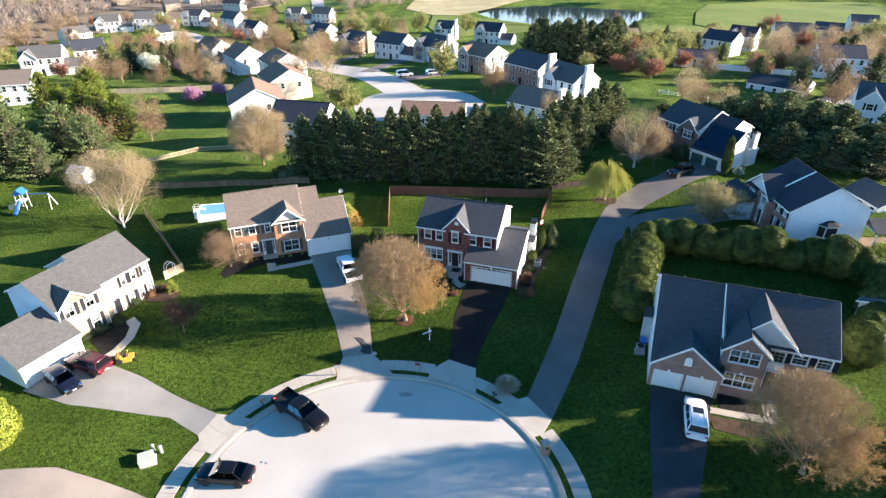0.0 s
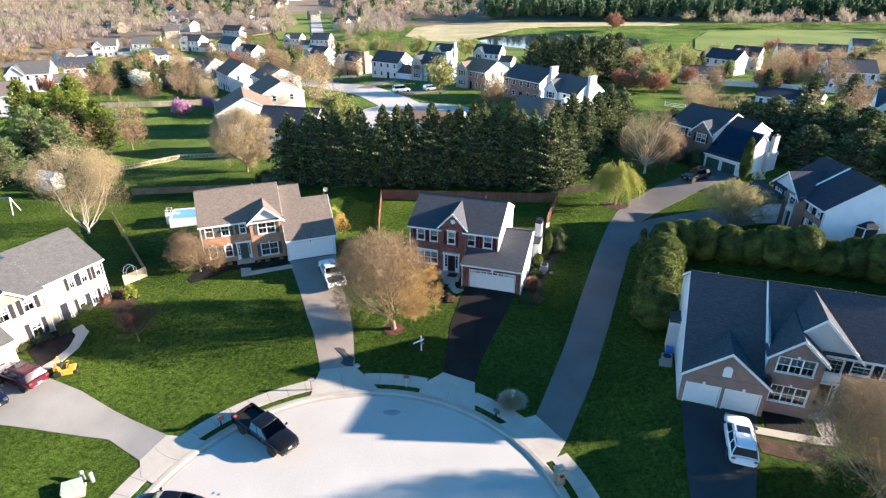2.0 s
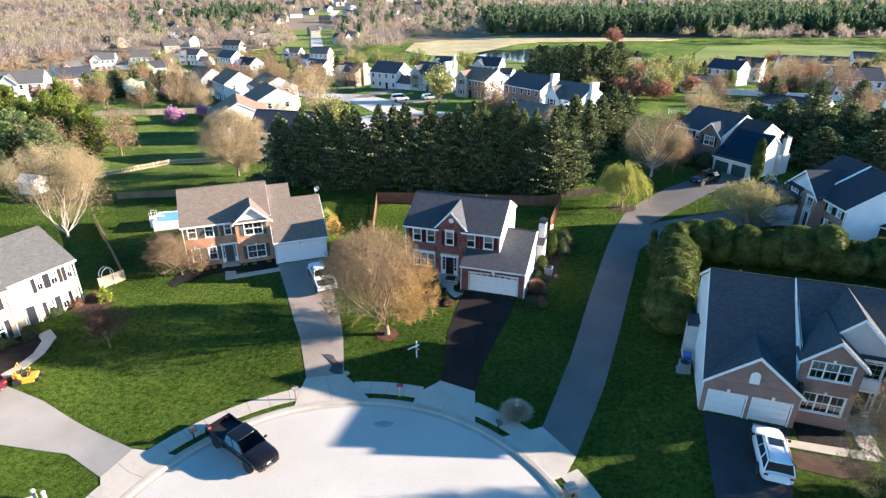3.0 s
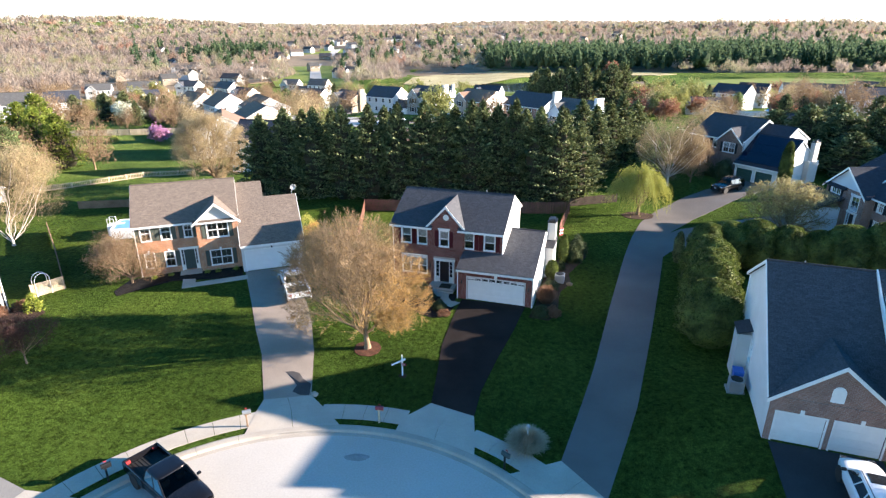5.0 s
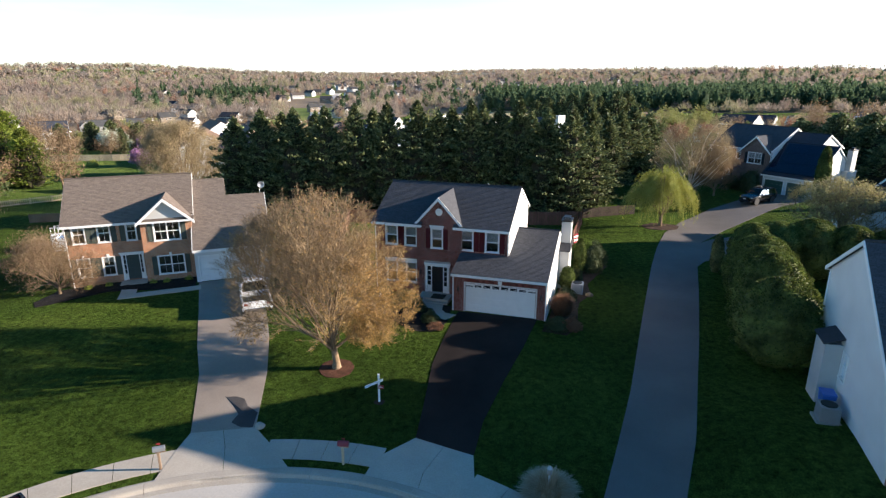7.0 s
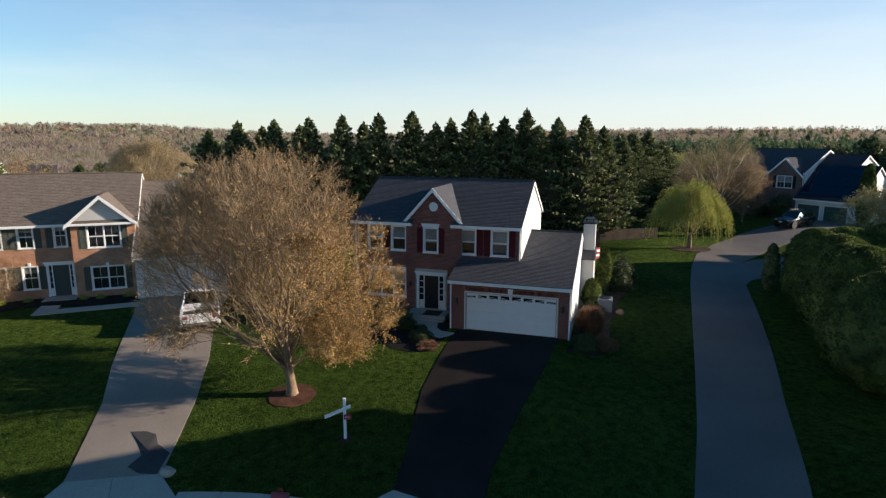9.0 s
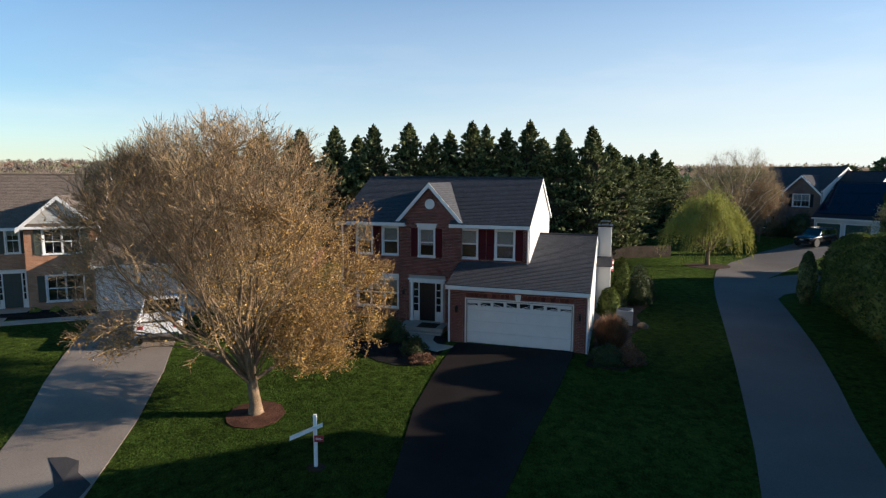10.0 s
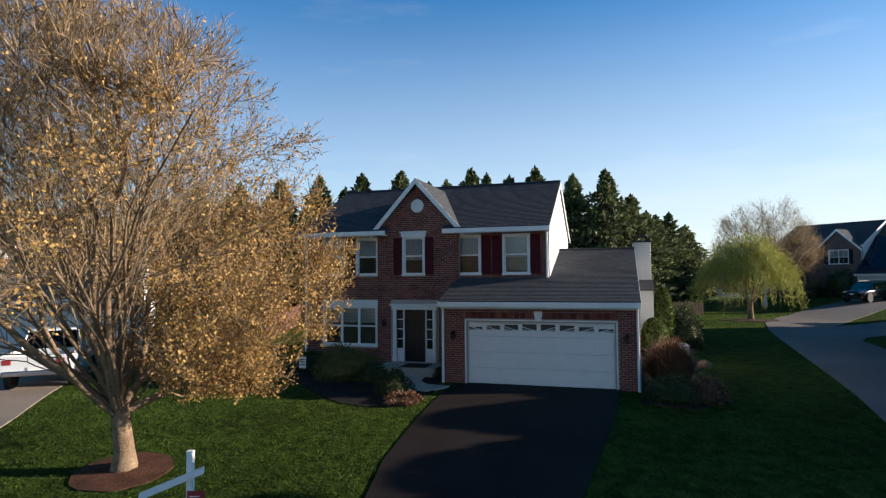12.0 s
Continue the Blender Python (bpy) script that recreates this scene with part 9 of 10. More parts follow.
for k, (u, v) in enumerate(((-0.6, 0.9), (-2.2, 0.8), (-3.2, 0.9), (-6.4, 1.4), (-7.8, 1.2))):
    shrub("shrub", "small yellow-green plant in black mulch", *TAN_AT(u, v), 20 + k, 0.28, 0.3, HEDGE_GOLD, 260, 0.07)
for k, (x, y, r, hh, m) in enumerate(((-34.4, 56.0, 0.7, 0.8, SHRUB_RUST), (-33.6, 57.4, 0.65, 0.75, SHRUB_RUST), (-35.5, 54.4, 0.9, 0.8, SHRUB), (-35.4, 50.6, 0.6, 0.9, SHRUB), (-37.0, 49.6, 0.9, 0.8, SHRUB), (-38.0, 48.4, 0.9, 0.8, SHRUB), (-36.0, 51.4, 0.5, 0.7, SHRUB))):
    shrub("shrub", "low clipped shrub before the cream house", x, y, 30 + k, r, hh, m, 1000, 0.11)
evergreen("arborvitae", "small golden cone shrub in mulch", -32.2, 57.0, 39, 1.5, 0.6, HEDGE_GOLD, 60, 0.16, 0.8, "", 0.05, 20)
for k, (x, y, r, hh, m) in enumerate(((-11.3, 68.5, 1.0, 1.6, SHRUB_RUST), (-12.9, 74.6, 1.2, 2.2, LEAF_BUD), (-14.4, 78.0, 1.2, 1.8, LEAF_LIME), (-10.3, 66.2, 0.8, 1.1, SHRUB), (-9.2, 71.0, 1.0, 1.4, SHRUB))):
    shrub("shrub", "loose twiggy shrub between two houses", x, y, 50 + k, r, hh, m, 1200, 0.12, False)
shrub("shrub", "bright yellow forsythia by a porch", 56.5, 63.0, 60, 2.0, 2.4, HEDGE_GOLD, 2600, 0.2)
shrub("shrub", "big dark evergreen shrub before a brick house", 42.5, 97.6, 62, 1.4, 2.9, SHRUB, 2600, 0.16)
shrub("shrub", "dark evergreen shrub before a brick house", 41.2, 99.9, 63, 1.2, 1.9, SHRUB, 1800, 0.15)
shrub("shrub", "flowering shrub beside a white wall", 50.0, 91.0, 61, 0.9, 1.3, LEAF_WHITE, 700, 0.14, False)
shrub("shrub", "dark clipped hedge behind a fence", -26, 93, 62, 3.6, 2.2, SHRUB, 3600, 0.22, True, "shrubs", 1.6)
shrub("shrub", "lime green shrub in a far garden", -77, 152, 63, 1.3, 1.5, LEAF_LIME, 900, 0.2)


# -- fences
def fence(label, pts, high, mat, board=0.13, gap=0.02, solid=True, rails=2, every=2.4, singles=200):
    """Posts, rails and upright boards from point to point."""
    t = thing("fence", pose(0, 0, 0), label, "fence")
    b = Shape()
    b.box(-board / 2, -0.011, 0, board / 2, 0.011, 1, 0)
    me = b.mesh("board", mat)
    pst = Shape()
    pst.box(-0.05, -0.05, -0.3, 0.05, 0.05, 1.0, 0.01)
    pm = pst.mesh("post", mat)
    rest, count = Shape(), 0
    for (x0, y0), (x1, y1) in zip(pts, pts[1:]):
        L = math.hypot(x1 - x0, y1 - y0)
        yaw = math.degrees(math.atan2(y1 - y0, x1 - x0))
        n = max(1, round(L / every))
        for k in range(n + 1):
            x, y = x0 + (x1 - x0) * k / n, y0 + (y1 - y0) * k / n
            o = new("post", pm)
            o.parent = t
            o.matrix_basis = spot(x, y, yaw) @ Matrix.Diagonal((1, 1, high + 0.08, 1))
            if k < n:
                for r in range(rails):
                    f = 0.18 + 0.66 * r / max(1, rails - 1)
                    xa, ya = x0 + (x1 - x0) * (k + 1) / n, y0 + (y1 - y0) * (k + 1) / n
                    s = Shape()
                    s.tube([(x, y, ground(x, y) + high * f), (xa, ya, ground(xa, ya) + high * f)], [0.05, 0.05], 4)
                    part("rail", s, mat, t)
        if solid:
            m = int(L / (board + gap))
            for k in range(m):
                f = (k + 0.5) / m
                x, y = x0 + (x1 - x0) * f, y0 + (y1 - y0) * f
                hh = high * (1 + 0.012 * math.sin(k * 5.1))
                if count < singles:
                    o = new("board", me)
                    o.parent = t
                    o.matrix_basis = spot(x, y, yaw, 0.04) @ Matrix.Translation((0, -0.05, 0)) @ Matrix.Diagonal((1, 1, hh, 1))
                    count += 1
                else:
                    c, q = math.cos(radians(yaw)), math.sin(radians(yaw))
                    g = ground(x, y) + 0.04
                    d = board / 2
                    rest.prism([(x - c * d, y - q * d, g), (x + c * d, y + q * d, g), (x + c * d, y + q * d, g + hh), (x - c * d, y - q * d, g + hh)], (q * 0.02, -c * 0.02, 0))
    if rest.f:
        tagged(part("board_run", rest, mat, t), kind="stuff")
    return t


fence("red-brown board fence round a back garden", [(-7.9, 74.0), (-8.6, 85.2), (4.5, 84.4), (17.2, 83.6), (14.4, 75.4)], 1.5, WOOD_RED, singles=130)
fence("weathered board fence along a side lawn", [(-46.4, 80.6), (-40.0, 72.0), (-33.1, 62.4)], 1.2, WOOD_FENCE, singles=70)
fence("weathered board fence across back gardens", [(-48.5, 90.4), (-35, 90.6), (-22.5, 89.6)], 1.05, WOOD_FENCE, singles=70)
fence("pale wooden fence panels beside the cream house", [(-34.4, 60.0), (-33.1, 62.4)], 1.2, WOOD_PALE)
fence("dark weathered board fence beside the lane", [(17.8, 86.4), (24.4, 88.2)], 1.1, BARK_DARK)
fence("grey picket fence across far gardens", [(-62, 98), (-56.8, 102.5), (-49, 109.7), (-40.7, 110.5)], 0.9, WOOD_PALE, 0.08, 0.16, True, 2, 2.4, 30)
fence("pale board fence round far gardens", [(-92, 160), (-78, 162), (-60, 166)], 1.5, WOOD_PALE, 0.3, 0.02, True, 2, 3, 30)
fence("white rail fence round a far lawn", [(56, 150), (66, 143), (72, 137)], 1.1, TRIM, solid=False, rails=3)
fence("white panel fence beside a lawn", [(53.2, 64.0), (54.2, 58.6), (56.5, 52.5)], 1.7, TRIM, 0.2, 0.004, True, 2, 2.2, 50)
fence("white rail fence beyond the pines", [(74, 88), (84, 86), (94, 82)], 1.1, TRIM, solid=False, rails=3)
fence("white panel fence of far gardens", [(84, 182), (100, 172), (112, 166)], 1.6, TRIM, 0.3, 0.01, True, 2, 3, 30)

# garden arch
g = thing("garden_arch", spot(-34.0, 60.9, 60), "white metal garden arch by a fence", "garden arch")
for k in (-0.25, 0.25):
    s = Shape()
    s.tube([(-0.6, k, -0.1), (-0.6, k, 1.6), (-0.4, k, 1.95), (0, k, 2.1), (0.4, k, 1.95), (0.6, k, 1.6), (0.6, k, -0.1)], [0.025] * 7, 6)
    part("hoop", s, TRIM, g)


# -- letter boxes and posts
def mailbox(x, y, yaw, box_mat, label, post_mat=WOOD_PALE, high=1.0):
    t = thing("mailbox", spot(x, y, yaw), label, "mailbox", "mailboxes at the kerb")
    s = Shape()
    s.box(-0.05, -0.05, -0.3, 0.05, 0.05, high, 0.008)
    s.box(-0.04, -0.3, high - 0.1, 0.04, 0.12, high - 0.02)
    part("post", s, post_mat, t)
    s = Shape()
    prof = [(-0.1, 0), (0.1, 0), (0.1, 0.13)] + [(0.1 * math.cos(a), 0.13 + 0.1 * math.sin(a)) for a in [k * math.pi / 6 for k in range(1, 6)]] + [(-0.1, 0.13)]
    s.prism([(px, -0.3, high + pz) for px, pz in prof], (0, 0.5, 0))
    b = part("box", s, box_mat, t)
    s = Shape()
    s.box(0.1, -0.1, high + 0.1, 0.115, -0.07, high + 0.3)
    s.box(0.1, -0.07, high + 0.24, 0.115, 0.04, high + 0.3)
    part("flag", s, RED_SIGN, b)


mailbox(-16.8, 39.3, 130, METAL_BLACK, "black mailbox on a post by the kerb", METAL_BLACK)
mailbox(-10.7, 43.9, 110, METAL_GREY, "grey mailbox on a wooden post by the kerb", WOOD_FENCE)
mailbox(-2.6, 44.3, 85, paint("dark_red_box_paint", (0.20, 0.03, 0.045), 0.5), "red patterned mailbox by the kerb")
mailbox(4.8, 40.2, 50, DOOR_TEAL, "dark teal mailbox on a post by the kerb", METAL_BLACK)
t = thing("mailbox_pillar", spot(8.75, 34.15, 20), "brick mailbox pillar with a cap stone", "mailbox", "mailboxes at the kerb")
s = Shape()
w = None
for wl in (Wall((-0.3, -0.3), (0.3, -0.3)), Wall((0.3, -0.3), (0.3, 0.3)), Wall((0.3, 0.3), (-0.3, 0.3)), Wall((-0.3, 0.3), (-0.3, -0.3))):
    s2 = brick_shape(wl, brick_field(wl, 0.0, 1.25, 0.0, 0.6))
    part("brickwork", s2, BRICK_SAND, t)
s.box(-0.295, -0.295, -0.2, 0.295, 0.295, 1.27)
part("pillar", s, MORTAR, t)
s = Shape()
s.box(-0.36, -0.36, 1.26, 0.36, 0.36, 1.36, 0.02)
s.box(-0.2, -0.2, 1.36, 0.2, 0.2, 1.5, 0.05)
part("cap_stone", s, KERB, t)
s = Shape()
s.box(-0.13, -0.33, 0.75, 0.13, -0.29, 1.0, 0.01)
part("letter_door", s, METAL_BLACK, t)

t = thing("lamp_post", spot(6.3, 42.0), "short white lamp post amid dry grass", "lamp post")
s = Shape()
s.lathe((0, 0, 0), [(0.06, -0.2), (0.06, 0.2), (0.04, 0.3), (0.04, 1.25)], 8)
part("post", s, TRIM, t)
s = Shape()
s.lathe((0, 0, 1.25), [(0.06, 0), (0.1, 0.05), (0.12, 0.3), (0.02, 0.42)], 8)
part("lantern", s, METAL_GREY, t)

# house-for-sale post
t = thing("sign_post", spot(-1.45, 49.05, 0, -0.02), "white wooden sign post with a small red rider sign", "sign post")
s = Shape()
s.box(-0.05, -0.05, -0.3, 0.05, 0.05, 1.66, 0.008)
s.prism([(-0.05, -0.05, 1.66), (0.05, -0.05, 1.66), (0.05, 0.05, 1.66), (-0.05, 0.05, 1.66)], (0, 0, 0.02))
part("post", s, TRIM, t)
s = Shape()
s.prism([(-0.72, -0.17, 0.98), (0.22, 0.02, 1.33), (0.22, 0.02, 1.43), (-0.72, -0.17, 1.08)], (0.02, -0.09, 0))
part("arm", s, TRIM, t)
s = Shape()
s.box(-0.02, -0.075, 0.86, 0.26, -0.055, 1.06)
r = part("rider_sign", s, RED_SIGN, t)
s = Shape()
s.box(0.02, -0.08, 0.93, 0.22, -0.076, 0.945)
s.box(0.02, -0.08, 0.97, 0.18, -0.076, 0.985)
part("printed_bars", s, TRIM, r)
outline_sheet("bare_soil", "small patch of bare soil round a post", "soil", disc(-1.45, 49.05, 0.3, 0.25), MULCH_BROWN, 0.01)

# small house sign by the shrubs
t = thing("yard_sign", spot(*RED_AT(-6.3, -0.2), -17), "small white yard sign on a thin stake", "sign")
s = Shape()
s.tube([(0, 0, -0.2), (0, 0, 0.62)], [0.012, 0.012], 5)
part("stake", s, METAL_BLACK, t)
s = Shape()
s.box(-0.14, -0.02, 0.3, 0.14, -0.008, 0.72, 0.004)
r = part("sign_panel", s, TRIM, t)
for z in (0.42, 0.52, 0.61):
    s = Shape()
    s.box(-0.09, -0.024, z, 0.09, -0.0205, z + 0.035)
    part("printed_bar", s, METAL_BLACK, r)

# utility box and pedestals
t = thing("utility_box", spot(-25.0, 33.2, 25), "pale green utility box on a lawn", "utility box")
s = Shape()
s.box(-0.6, -0.5, -0.1, 0.6, 0.5, 0.5, 0.03)
part("cabinet", s, METAL_BEIGE, t)
s = Shape()
s.prism([(-0.62, -0.52, 0.5), (0.62, -0.52, 0.5), (0.62, 0.52, 0.66), (-0.62, 0.52, 0.66)], (0, 0, 0.05))
s.prism([(-0.6, -0.5, 0.45), (-0.6, 0.5, 0.45), (-0.6, 0.5, 0.66)], (1.2, 0, 0))
part("lid", s, METAL_BEIGE, t)
s = Shape()
s.box(-0.75, -0.65, -0.2, 0.75, 0.65, 0.02, 0.02)
part("plinth", s, KERB, t)
for x, y in ((-24.9, 34.3), (-24.2, 34.2)):
    t = thing("utility_pedestal", spot(x, y), "short pale green cable pedestal on a lawn", "pedestal", "cable pedestals")
    s = Shape()
    s.lathe((0, 0, 0), [(0.13, -0.1), (0.13, 0.6), (0.15, 0.62), (0.15, 0.78), (0.08, 0.84)], 10)
    part("housing", s, METAL_BEIGE, t)

# ride-on mower
t = thing("lawn_mower", spot(-32.2, 45.2, 20), "orange ride-on mower with a roll bar", "lawn mower")
s = Shape()
s.box(-0.8, -0.45, 0.25, 0.75, 0.45, 0.5, 0.05)
s.box(-0.85, -0.4, 0.5, -0.3, 0.4, 0.85, 0.06)
part("chassis", s, PLASTIC_YELLOW, t)
s = Shape()
s.box(-0.3, -0.62, 0.1, 0.55, 0.62, 0.26, 0.04)
part("mowing_deck", s, PLASTIC_YELLOW, t)
s = Shape()
s.box(-0.25, -0.27, 0.5, 0.25, 0.27, 0.65, 0.04)
s.box(-0.32, -0.27, 0.6, -0.2, 0.27, 1.05, 0.04)
part("seat", s, RUBBER, t)
s = Shape()
s.tube([(-0.45, -0.45, 0.5), (-0.5, -0.45, 1.5), (-0.5, 0.45, 1.5), (-0.45, 0.45, 0.5)], [0.035] * 4, 6)
for q in (-0.3, 0.3):
    s.tube([(0.1, q, 0.5), (0.3, q, 1.0), (0.15, q * 0.4, 1.05)], [0.025] * 3, 6)
part("roll_bar", s, PLASTIC_YELLOW, t)
for x, y, r in ((-0.6, -0.52, 0.3), (-0.6, 0.52, 0.3), (0.75, -0.4, 0.18), (0.75, 0.4, 0.18)):
    wheel(t, x, y, r, 0.2, PLASTIC_YELLOW)

# bins and air conditioners
def air_conditioner(x, y, yaw):
    t = thing("air_conditioner", spot(x, y, yaw), "grey outdoor air conditioner beside a wall", "air conditioner", "air conditioners")
    s = Shape()
    s.box(-0.42, -0.42, 0.04, 0.42, 0.42, 0.85, 0.03)
    part("casing", s, METAL_GREY, t)
    s = Shape()
    s.lathe((0, 0, 0.85), [(0.36, 0), (0.36, 0.03), (0.3, 0.04)], 16)
    part("fan_guard", s, METAL_BLACK, t)
    s = Shape()
    for k in range(10):
        s.box(-0.43, -0.43, 0.12 + k * 0.07, 0.43, 0.43, 0.14 + k * 0.07)
    part("louvre", s, METAL_GREY, t)
    s = Shape()
    s.box(-0.55, -0.55, -0.1, 0.55, 0.55, 0.05, 0.01)
    part("base", s, KERB, t)


air_conditioner(*BROWN_AT(-0.8, 4.75), -18)
air_conditioner(*RED_AT(7.25, 5.9), -17)
t = thing("wheelie_bin", spot(*BROWN_AT(-0.6, 5.8), -18), "blue wheeled bin beside a white wall", "bin")
s = Shape()
a, b = s.pts([(x * 0.24, y * 0.28, 0.05) for x, y in ((-1, -1), (1, -1), (1, 1), (-1, 1))]), s.pts([(x * 0.3, y * 0.36, 1.0) for x, y in ((-1, -1), (1, -1), (1, 1), (-1, 1))])
s.skin([a, b])
s.f += [a[::-1], b]
part("body", s, PLASTIC_BLUE, t)
s = Shape()
s.box(-0.33, -0.4, 1.0, 0.33, 0.4, 1.08, 0.03)
part("lid", s, PLASTIC_BLUE, t)

# playground set
t = thing("swing_set", spot(-66.0, 83.5, 5), "blue and white swing set with a slide", "swing set")
for x, y in ((-1.6, -0.6), (-1.6, 0.6), (-0.4, -0.6), (-0.4, 0.6)):
    s = Shape()
    s.box(x - 0.06, y - 0.06, -0.2, x + 0.06, y + 0.06, 2.6, 0.01)
    part("leg", s, TRIM, t)
s = Shape()
s.box(-1.7, -0.7, 1.35, -0.3, 0.7, 1.45)
part("platform", s, TRIM, t)
s = Shape()
s.prism([(-1.85, -0.85, 2.6), (-0.15, -0.85, 2.6), (-1.0, -0.85, 3.4)], (0, 1.7, 0))
part("canopy", s, PLASTIC_BLUE, t)
s = Shape()
s.tube([(-1.0, -0.7, 1.5), (-1.0, -1.6, 1.0), (-1.0, -2.4, 0.45), (-1.0, -3.0, 0.25)], [0.28, 0.26, 0.26, 0.26], 8)
part("slide", s, PLASTIC_BLUE, t)
s = Shape()
s.tube([(-0.4, 0, 2.4), (3.2, 0, 2.4)], [0.07, 0.07], 6)
part("swing_beam", s, PLASTIC_BLUE, t)
for q in (-1.0, 1.0):
    s = Shape()
    s.tube([(3.2, 0, 2.4), (3.5, q, -0.1)], [0.06, 0.06], 6)
    part("leg", s, TRIM, t)
for x in (0.6, 1.8):
    s = Shape()
    for q in (-0.2, 0.2):
        s.tube([(x + q, 0, 2.35), (x + q, 0, 0.55)], [0.012] * 2, 4)
    s.box(x - 0.25, -0.1, 0.5, x + 0.25, 0.1, 0.55)
    part("swing", s, METAL_BLACK, t)
s = Shape()
for k in range(6):
    s.box(-3.0 + k * 0.25, -0.5, 0.2 + k * 0.2, -2.95 + k * 0.25, 0.5, 0.3 + k * 0.2)
s.box(-3.1, -0.6, -0.1, -1.6, -0.5, 0.9)
s.box(-3.1, 0.5, -0.1, -1.6, 0.6, 0.9)
part("wooden_stair", s, WOOD_PALE, t)

# swimming pool with ladder
t = thing("swimming_pool", spot(-34.6, 79.3, 12), "raised rectangular pool with a blue cover and white ladder", "swimming pool")
s = Shape()
for p in ((-2.6, -1.9, 2.6, -1.75), (-2.6, 1.75, 2.6, 1.9), (-2.6, -1.75, -2.45, 1.75), (2.45, -1.75, 2.6, 1.75)):
    s.box(p[0], p[1], -0.1, p[2], p[3], 1.2, 0.02)
part("pool_wall", s, TRIM, t)
s = Shape()
s.box(-2.45, -1.75, 0.9, 2.45, 1.75, 1.1)
part("pool_cover", s, paint("pale_blue_cover", (0.13, 0.33, 0.60), 0.4), t)
s = Shape()
s.box(-3.3, -0.5, -0.1, -2.6, 0.5, 1.25, 0.03)
s.box(-2.6, -0.3, 1.25, -1.5, 0.3, 1.32, 0.02)
for q in (-0.45, 0.45):
    s.tube([(-3.2, q, 1.2), (-3.2, q, 2.0), (-2.5, q, 2.0), (-2.5, q, 1.2)], [0.03] * 4, 6)
part("ladder", s, TRIM, t)

# shed
t = thing("shed", spot(-63.8, 93.0, -15), "small white garden shed with a pale roof", "shed")
s = Shape()
s.box(-1.6, 0, -0.3, 1.6, 2.4, 2.0)
for x0, q in ((-1.6, 0.1), (1.5, 0.1)):
    s.prism([(x0, 0, 2.0), (x0, 2.4, 2.0), (x0, 1.2, 2.8)], (q, 0, 0))
part("wall", s, SIDING_WHITE, t)
for v in (-0.2, 2.6):
    s = Shape()
    s.prism([(-1.75, v, 1.9), (1.75, v, 1.9), (1.75, 1.2, 2.85), (-1.75, 1.2, 2.85)], (0, 0, 0.08))
    part("roof", s, TRIM, t)
s = Shape()
s.box(-0.6, -0.03, 0, 0.6, 0.0, 1.8)
part("door", s, DOORWHITE, t)

# porch behind the pale blue house
t = thing("porch", spot(58.5, 67.2, 0), "open porch with white posts and dark shingled roof", "porch")
for x, y in ((-2.4, -1.8), (0, -1.8), (2.4, -1.8), (-2.4, 1.8), (2.4, 1.8)):
    s = Shape()
    s.box(x - 0.08, y - 0.08, -0.5, x + 0.08, y + 0.08, 2.5, 0.01)
    part("post", s, TRIM, t)
s = Shape()
s.box(-2.6, -2.0, 2.4, 2.6, 2.0, 2.6, 0.02)
part("beam", s, TRIM, t)
for v in (-2.3, 2.3):
    s = Shape()
    s.prism([(-2.9, v, 2.55), (2.9, v, 2.55), (2.9, 0, 3.7), (-2.9, 0, 3.7)], (0, 0, 0.1))
    part("roof", s, ROOF_SLATE, t)
s = Shape()
for k in range(20):
    s.box(-2.4 + k * 0.25, -1.82, 0.3, -2.36 + k * 0.25, -1.78, 1.1)
s.box(-2.4, -1.85, 1.1, 2.4, -1.75, 1.18)
part("railing", s, TRIM, t)
s = Shape()
s.box(-2.6, -2.0, -0.6, 2.6, 2.0, 0.05)
part("deck", s, WOOD_FENCE, t)

# flag on the fence and a pale stone by the drive
t = thing("flag", spot(13.6, 71.5, 40), "small red and white garden flag on a pole", "flag")
s = Shape()
s.tube([(0, 0, -0.2), (0, 0, 2.4)], [0.02, 0.015], 6)
part("pole", s, METAL_BLACK, t)
for k in range(5):
    s = Shape()
    s.box(0.02, -0.01 + 0.02 * math.sin(k), 1.5 + k * 0.17, 0.6, 0.01 + 0.02 * math.sin(k), 1.66 + k * 0.17)
    part("stripe", s, RED_SIGN if k % 2 == 0 else TRIM, t)
def boulder(x, y, size, label, mat):
    t = thing("boulder", spot(x, y), label, "boulder")
    s = Shape()
    rings = []
    for k in range(7):
        a = -0.5 + k * 2.0 / 6
        rings.append(s.pts([(size * math.cos(a) * math.cos(b) * (1 + 0.12 * math.sin(b * 3)), size * 0.84 * math.cos(a) * math.sin(b), size * (0.26 + 0.7 * math.sin(a)) + 0.03 * math.sin(b * 2 + k)) for b in [j * math.pi / 6 for j in range(12)]]))
    s.skin(rings)
    s.f.append(rings[-1])
    part("stone", s, mat, t, smooth=True)


boulder(-7.2, 47.0, 0.26, "pale round boulder beside a driveway", KERB)
boulder(*RED_AT(8.2, 5.5), 0.3, "low tan boulder at the lawn's edge", BARK)


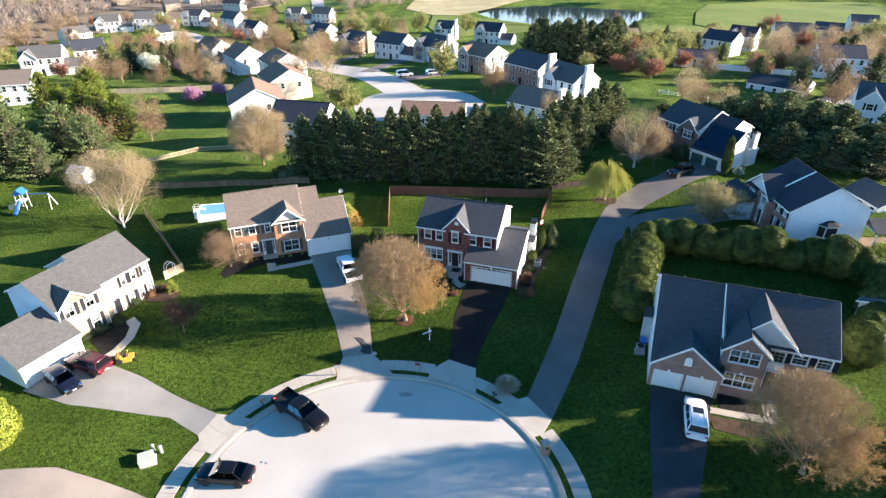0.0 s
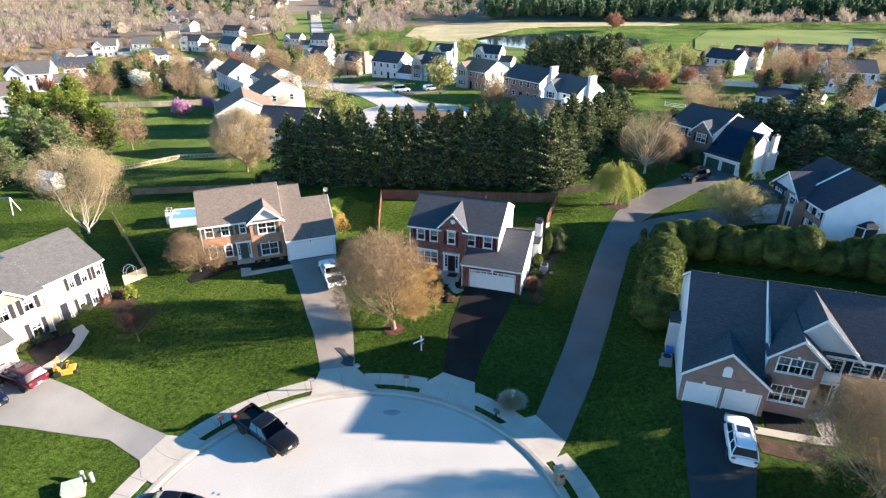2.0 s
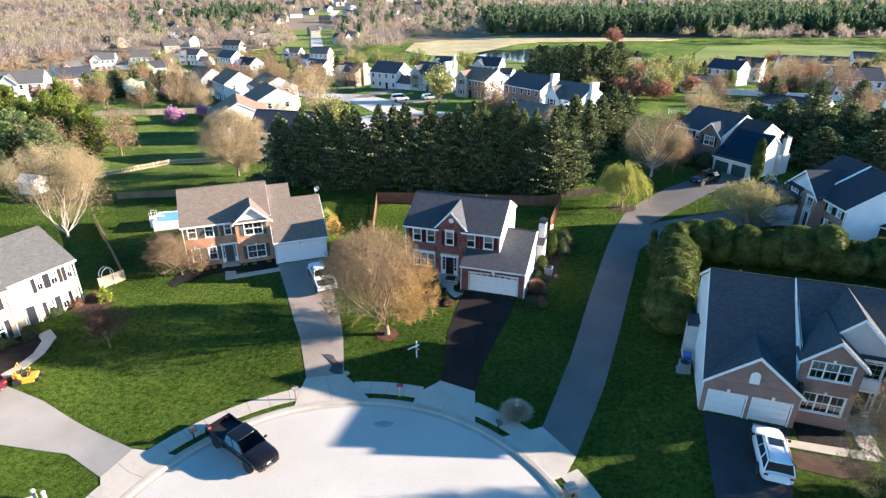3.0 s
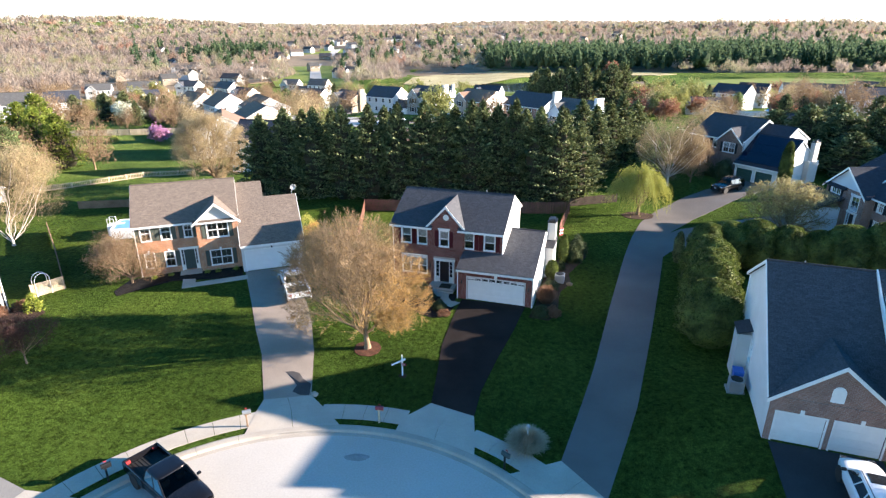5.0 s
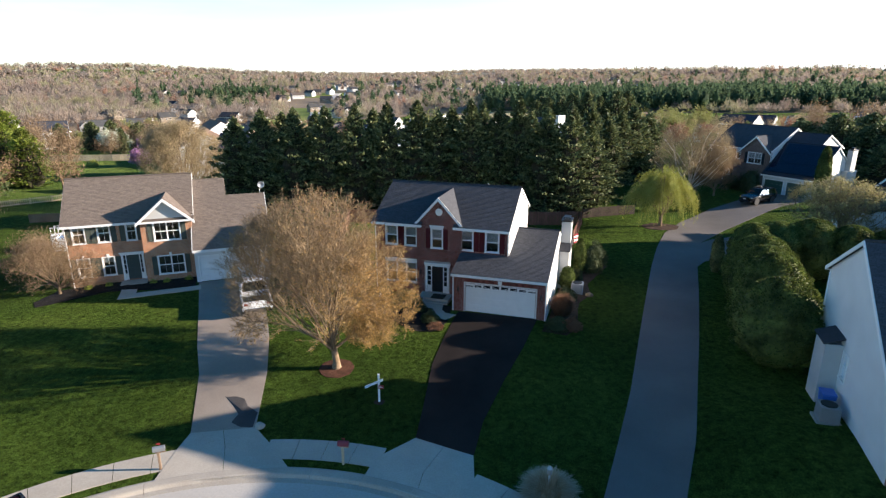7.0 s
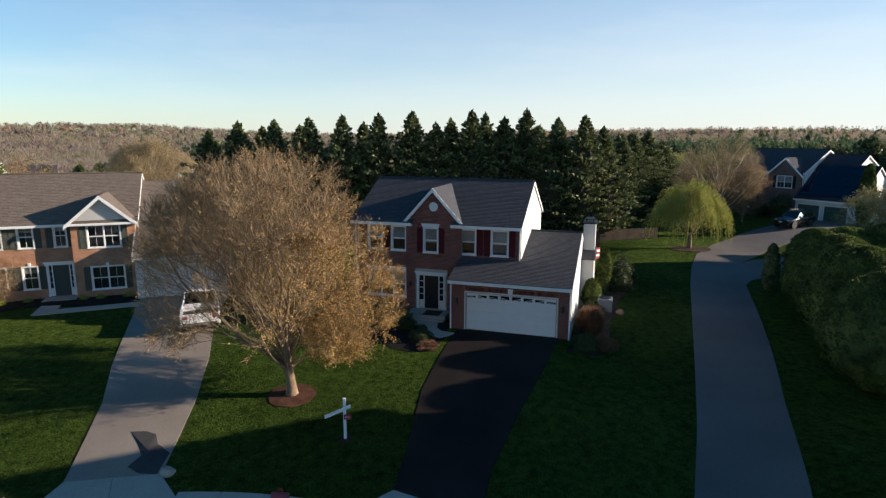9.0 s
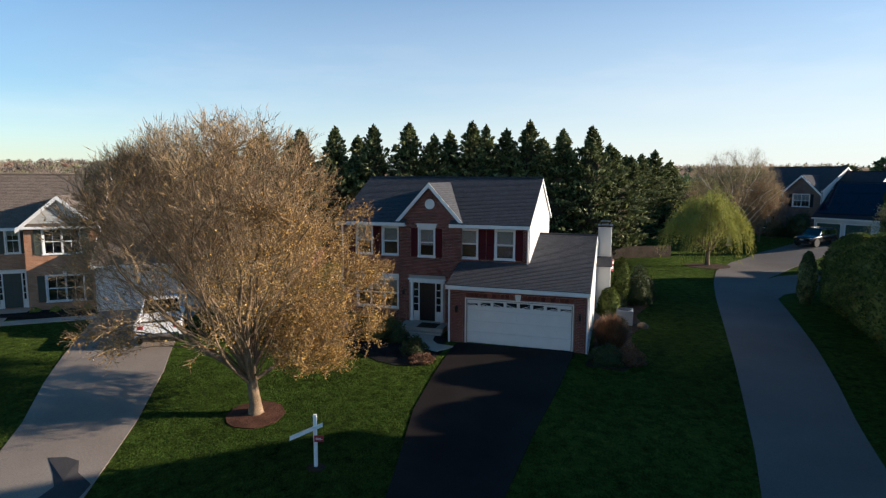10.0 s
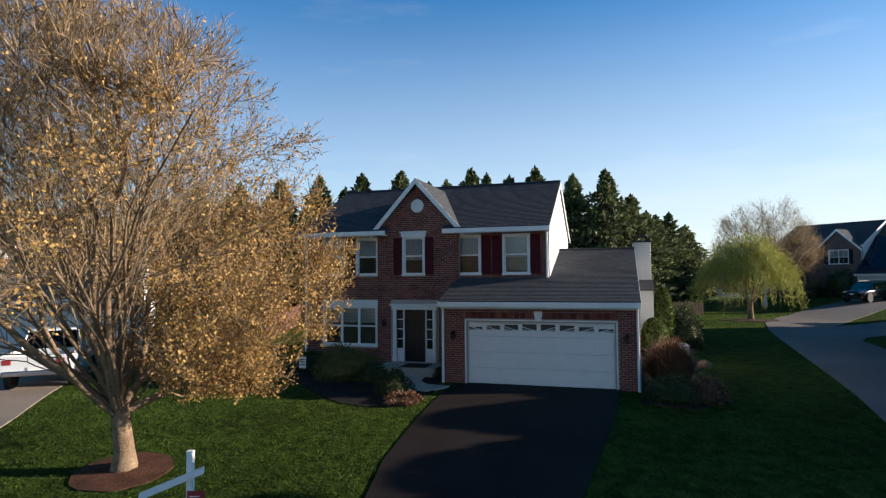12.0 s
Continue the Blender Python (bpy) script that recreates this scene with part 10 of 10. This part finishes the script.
# -- grass blades over the lawns that the walk comes near
def on_hard(x, y):
    """On paving, beds or under walls."""
    if math.hypot(x - CENTRE[0], y - CENTRE[1]) < 17.6 and not (15.45 < math.hypot(x - CENTRE[0], y - CENTRE[1]) < 15.9):
        return True
    for left, right in HARD:
        for (a, b), (c, d) in zip(zip(left, left[1:]), zip(right, right[1:])):
            lo, hi = min(a[1], c[1]), max(b[1], d[1])
            if lo <= y <= hi:
                f = (y - a[1]) / max(0.01, b[1] - a[1])
                g = (y - c[1]) / max(0.01, d[1] - c[1])
                xl, xr = a[0] + f * (b[0] - a[0]), c[0] + g * (d[0] - c[0])
                if min(xl, xr) - 0.05 < x < max(xl, xr) + 0.05:
                    return True
    c, q = math.cos(radians(16.9)), math.sin(radians(16.9))
    u, v = (x - 3.48) * c - (y - 59.58) * q, (x - 3.48) * q + (y - 59.58) * c
    if -8.2 < u < 9.0 and v > -0.6 + (1.5 if u < -6 else 0) or (-2.6 < u < 8 and -2.2 < v):
        return True
    return math.hypot(x + 4.25, y - 52.15) < 0.97


HARD = [([(-10.45, 46.5), (-12.0, 51.5), (-13.3, 54.5), (-14.9, 58.7)], [(-7.4, 46.95), (-8.2, 51.8), (-9.2, 55.8), (-10.8, 60.5)]),
        ([(0.6, 46.15), (0.95, 49.2), (1.3, 52.6), (2.0, 55.6), (3.0, 59.5)], [(3.35, 44.85), (3.95, 47.4), (5.3, 50.8), (6.9, 54.4), (8.35, 58.2)]),
        ([(8.1, 40.85), (12.2, 50.0), (16.0, 59.5), (19.8, 68.9)], [(9.95, 37.9), (14.2, 46.0), (17.2, 52.7), (20.5, 61.0), (23.7, 68.9)])]
gr = random.Random(5)
P = []
while len(P) < 120000:
    y = 44.5 + 22 * gr.random() ** 1.15
    x = -19 + 38 * gr.random()
    edge = min(1.0, (19 - abs(x)) / 7, (66.5 - y) / 8)
    if gr.random() > edge or on_hard(x, y):
        continue
    z = ground(x, y)
    for _ in range(5):
        P.append((x + gr.gauss(0, 0.09), y + gr.gauss(0, 0.09), z + 0.02))
out = np.tile(np.array([[0, 0, 0.7]]), (len(P), 1))
tagged(part("grass", cloud_mesh("grass", leaf_cloud(P, 0.055, np.random.default_rng(4), 3.2, 0, out), GRASSBLADE), GRASSBLADE), "short green grass blades on the front lawns", "grass", "", "stuff")
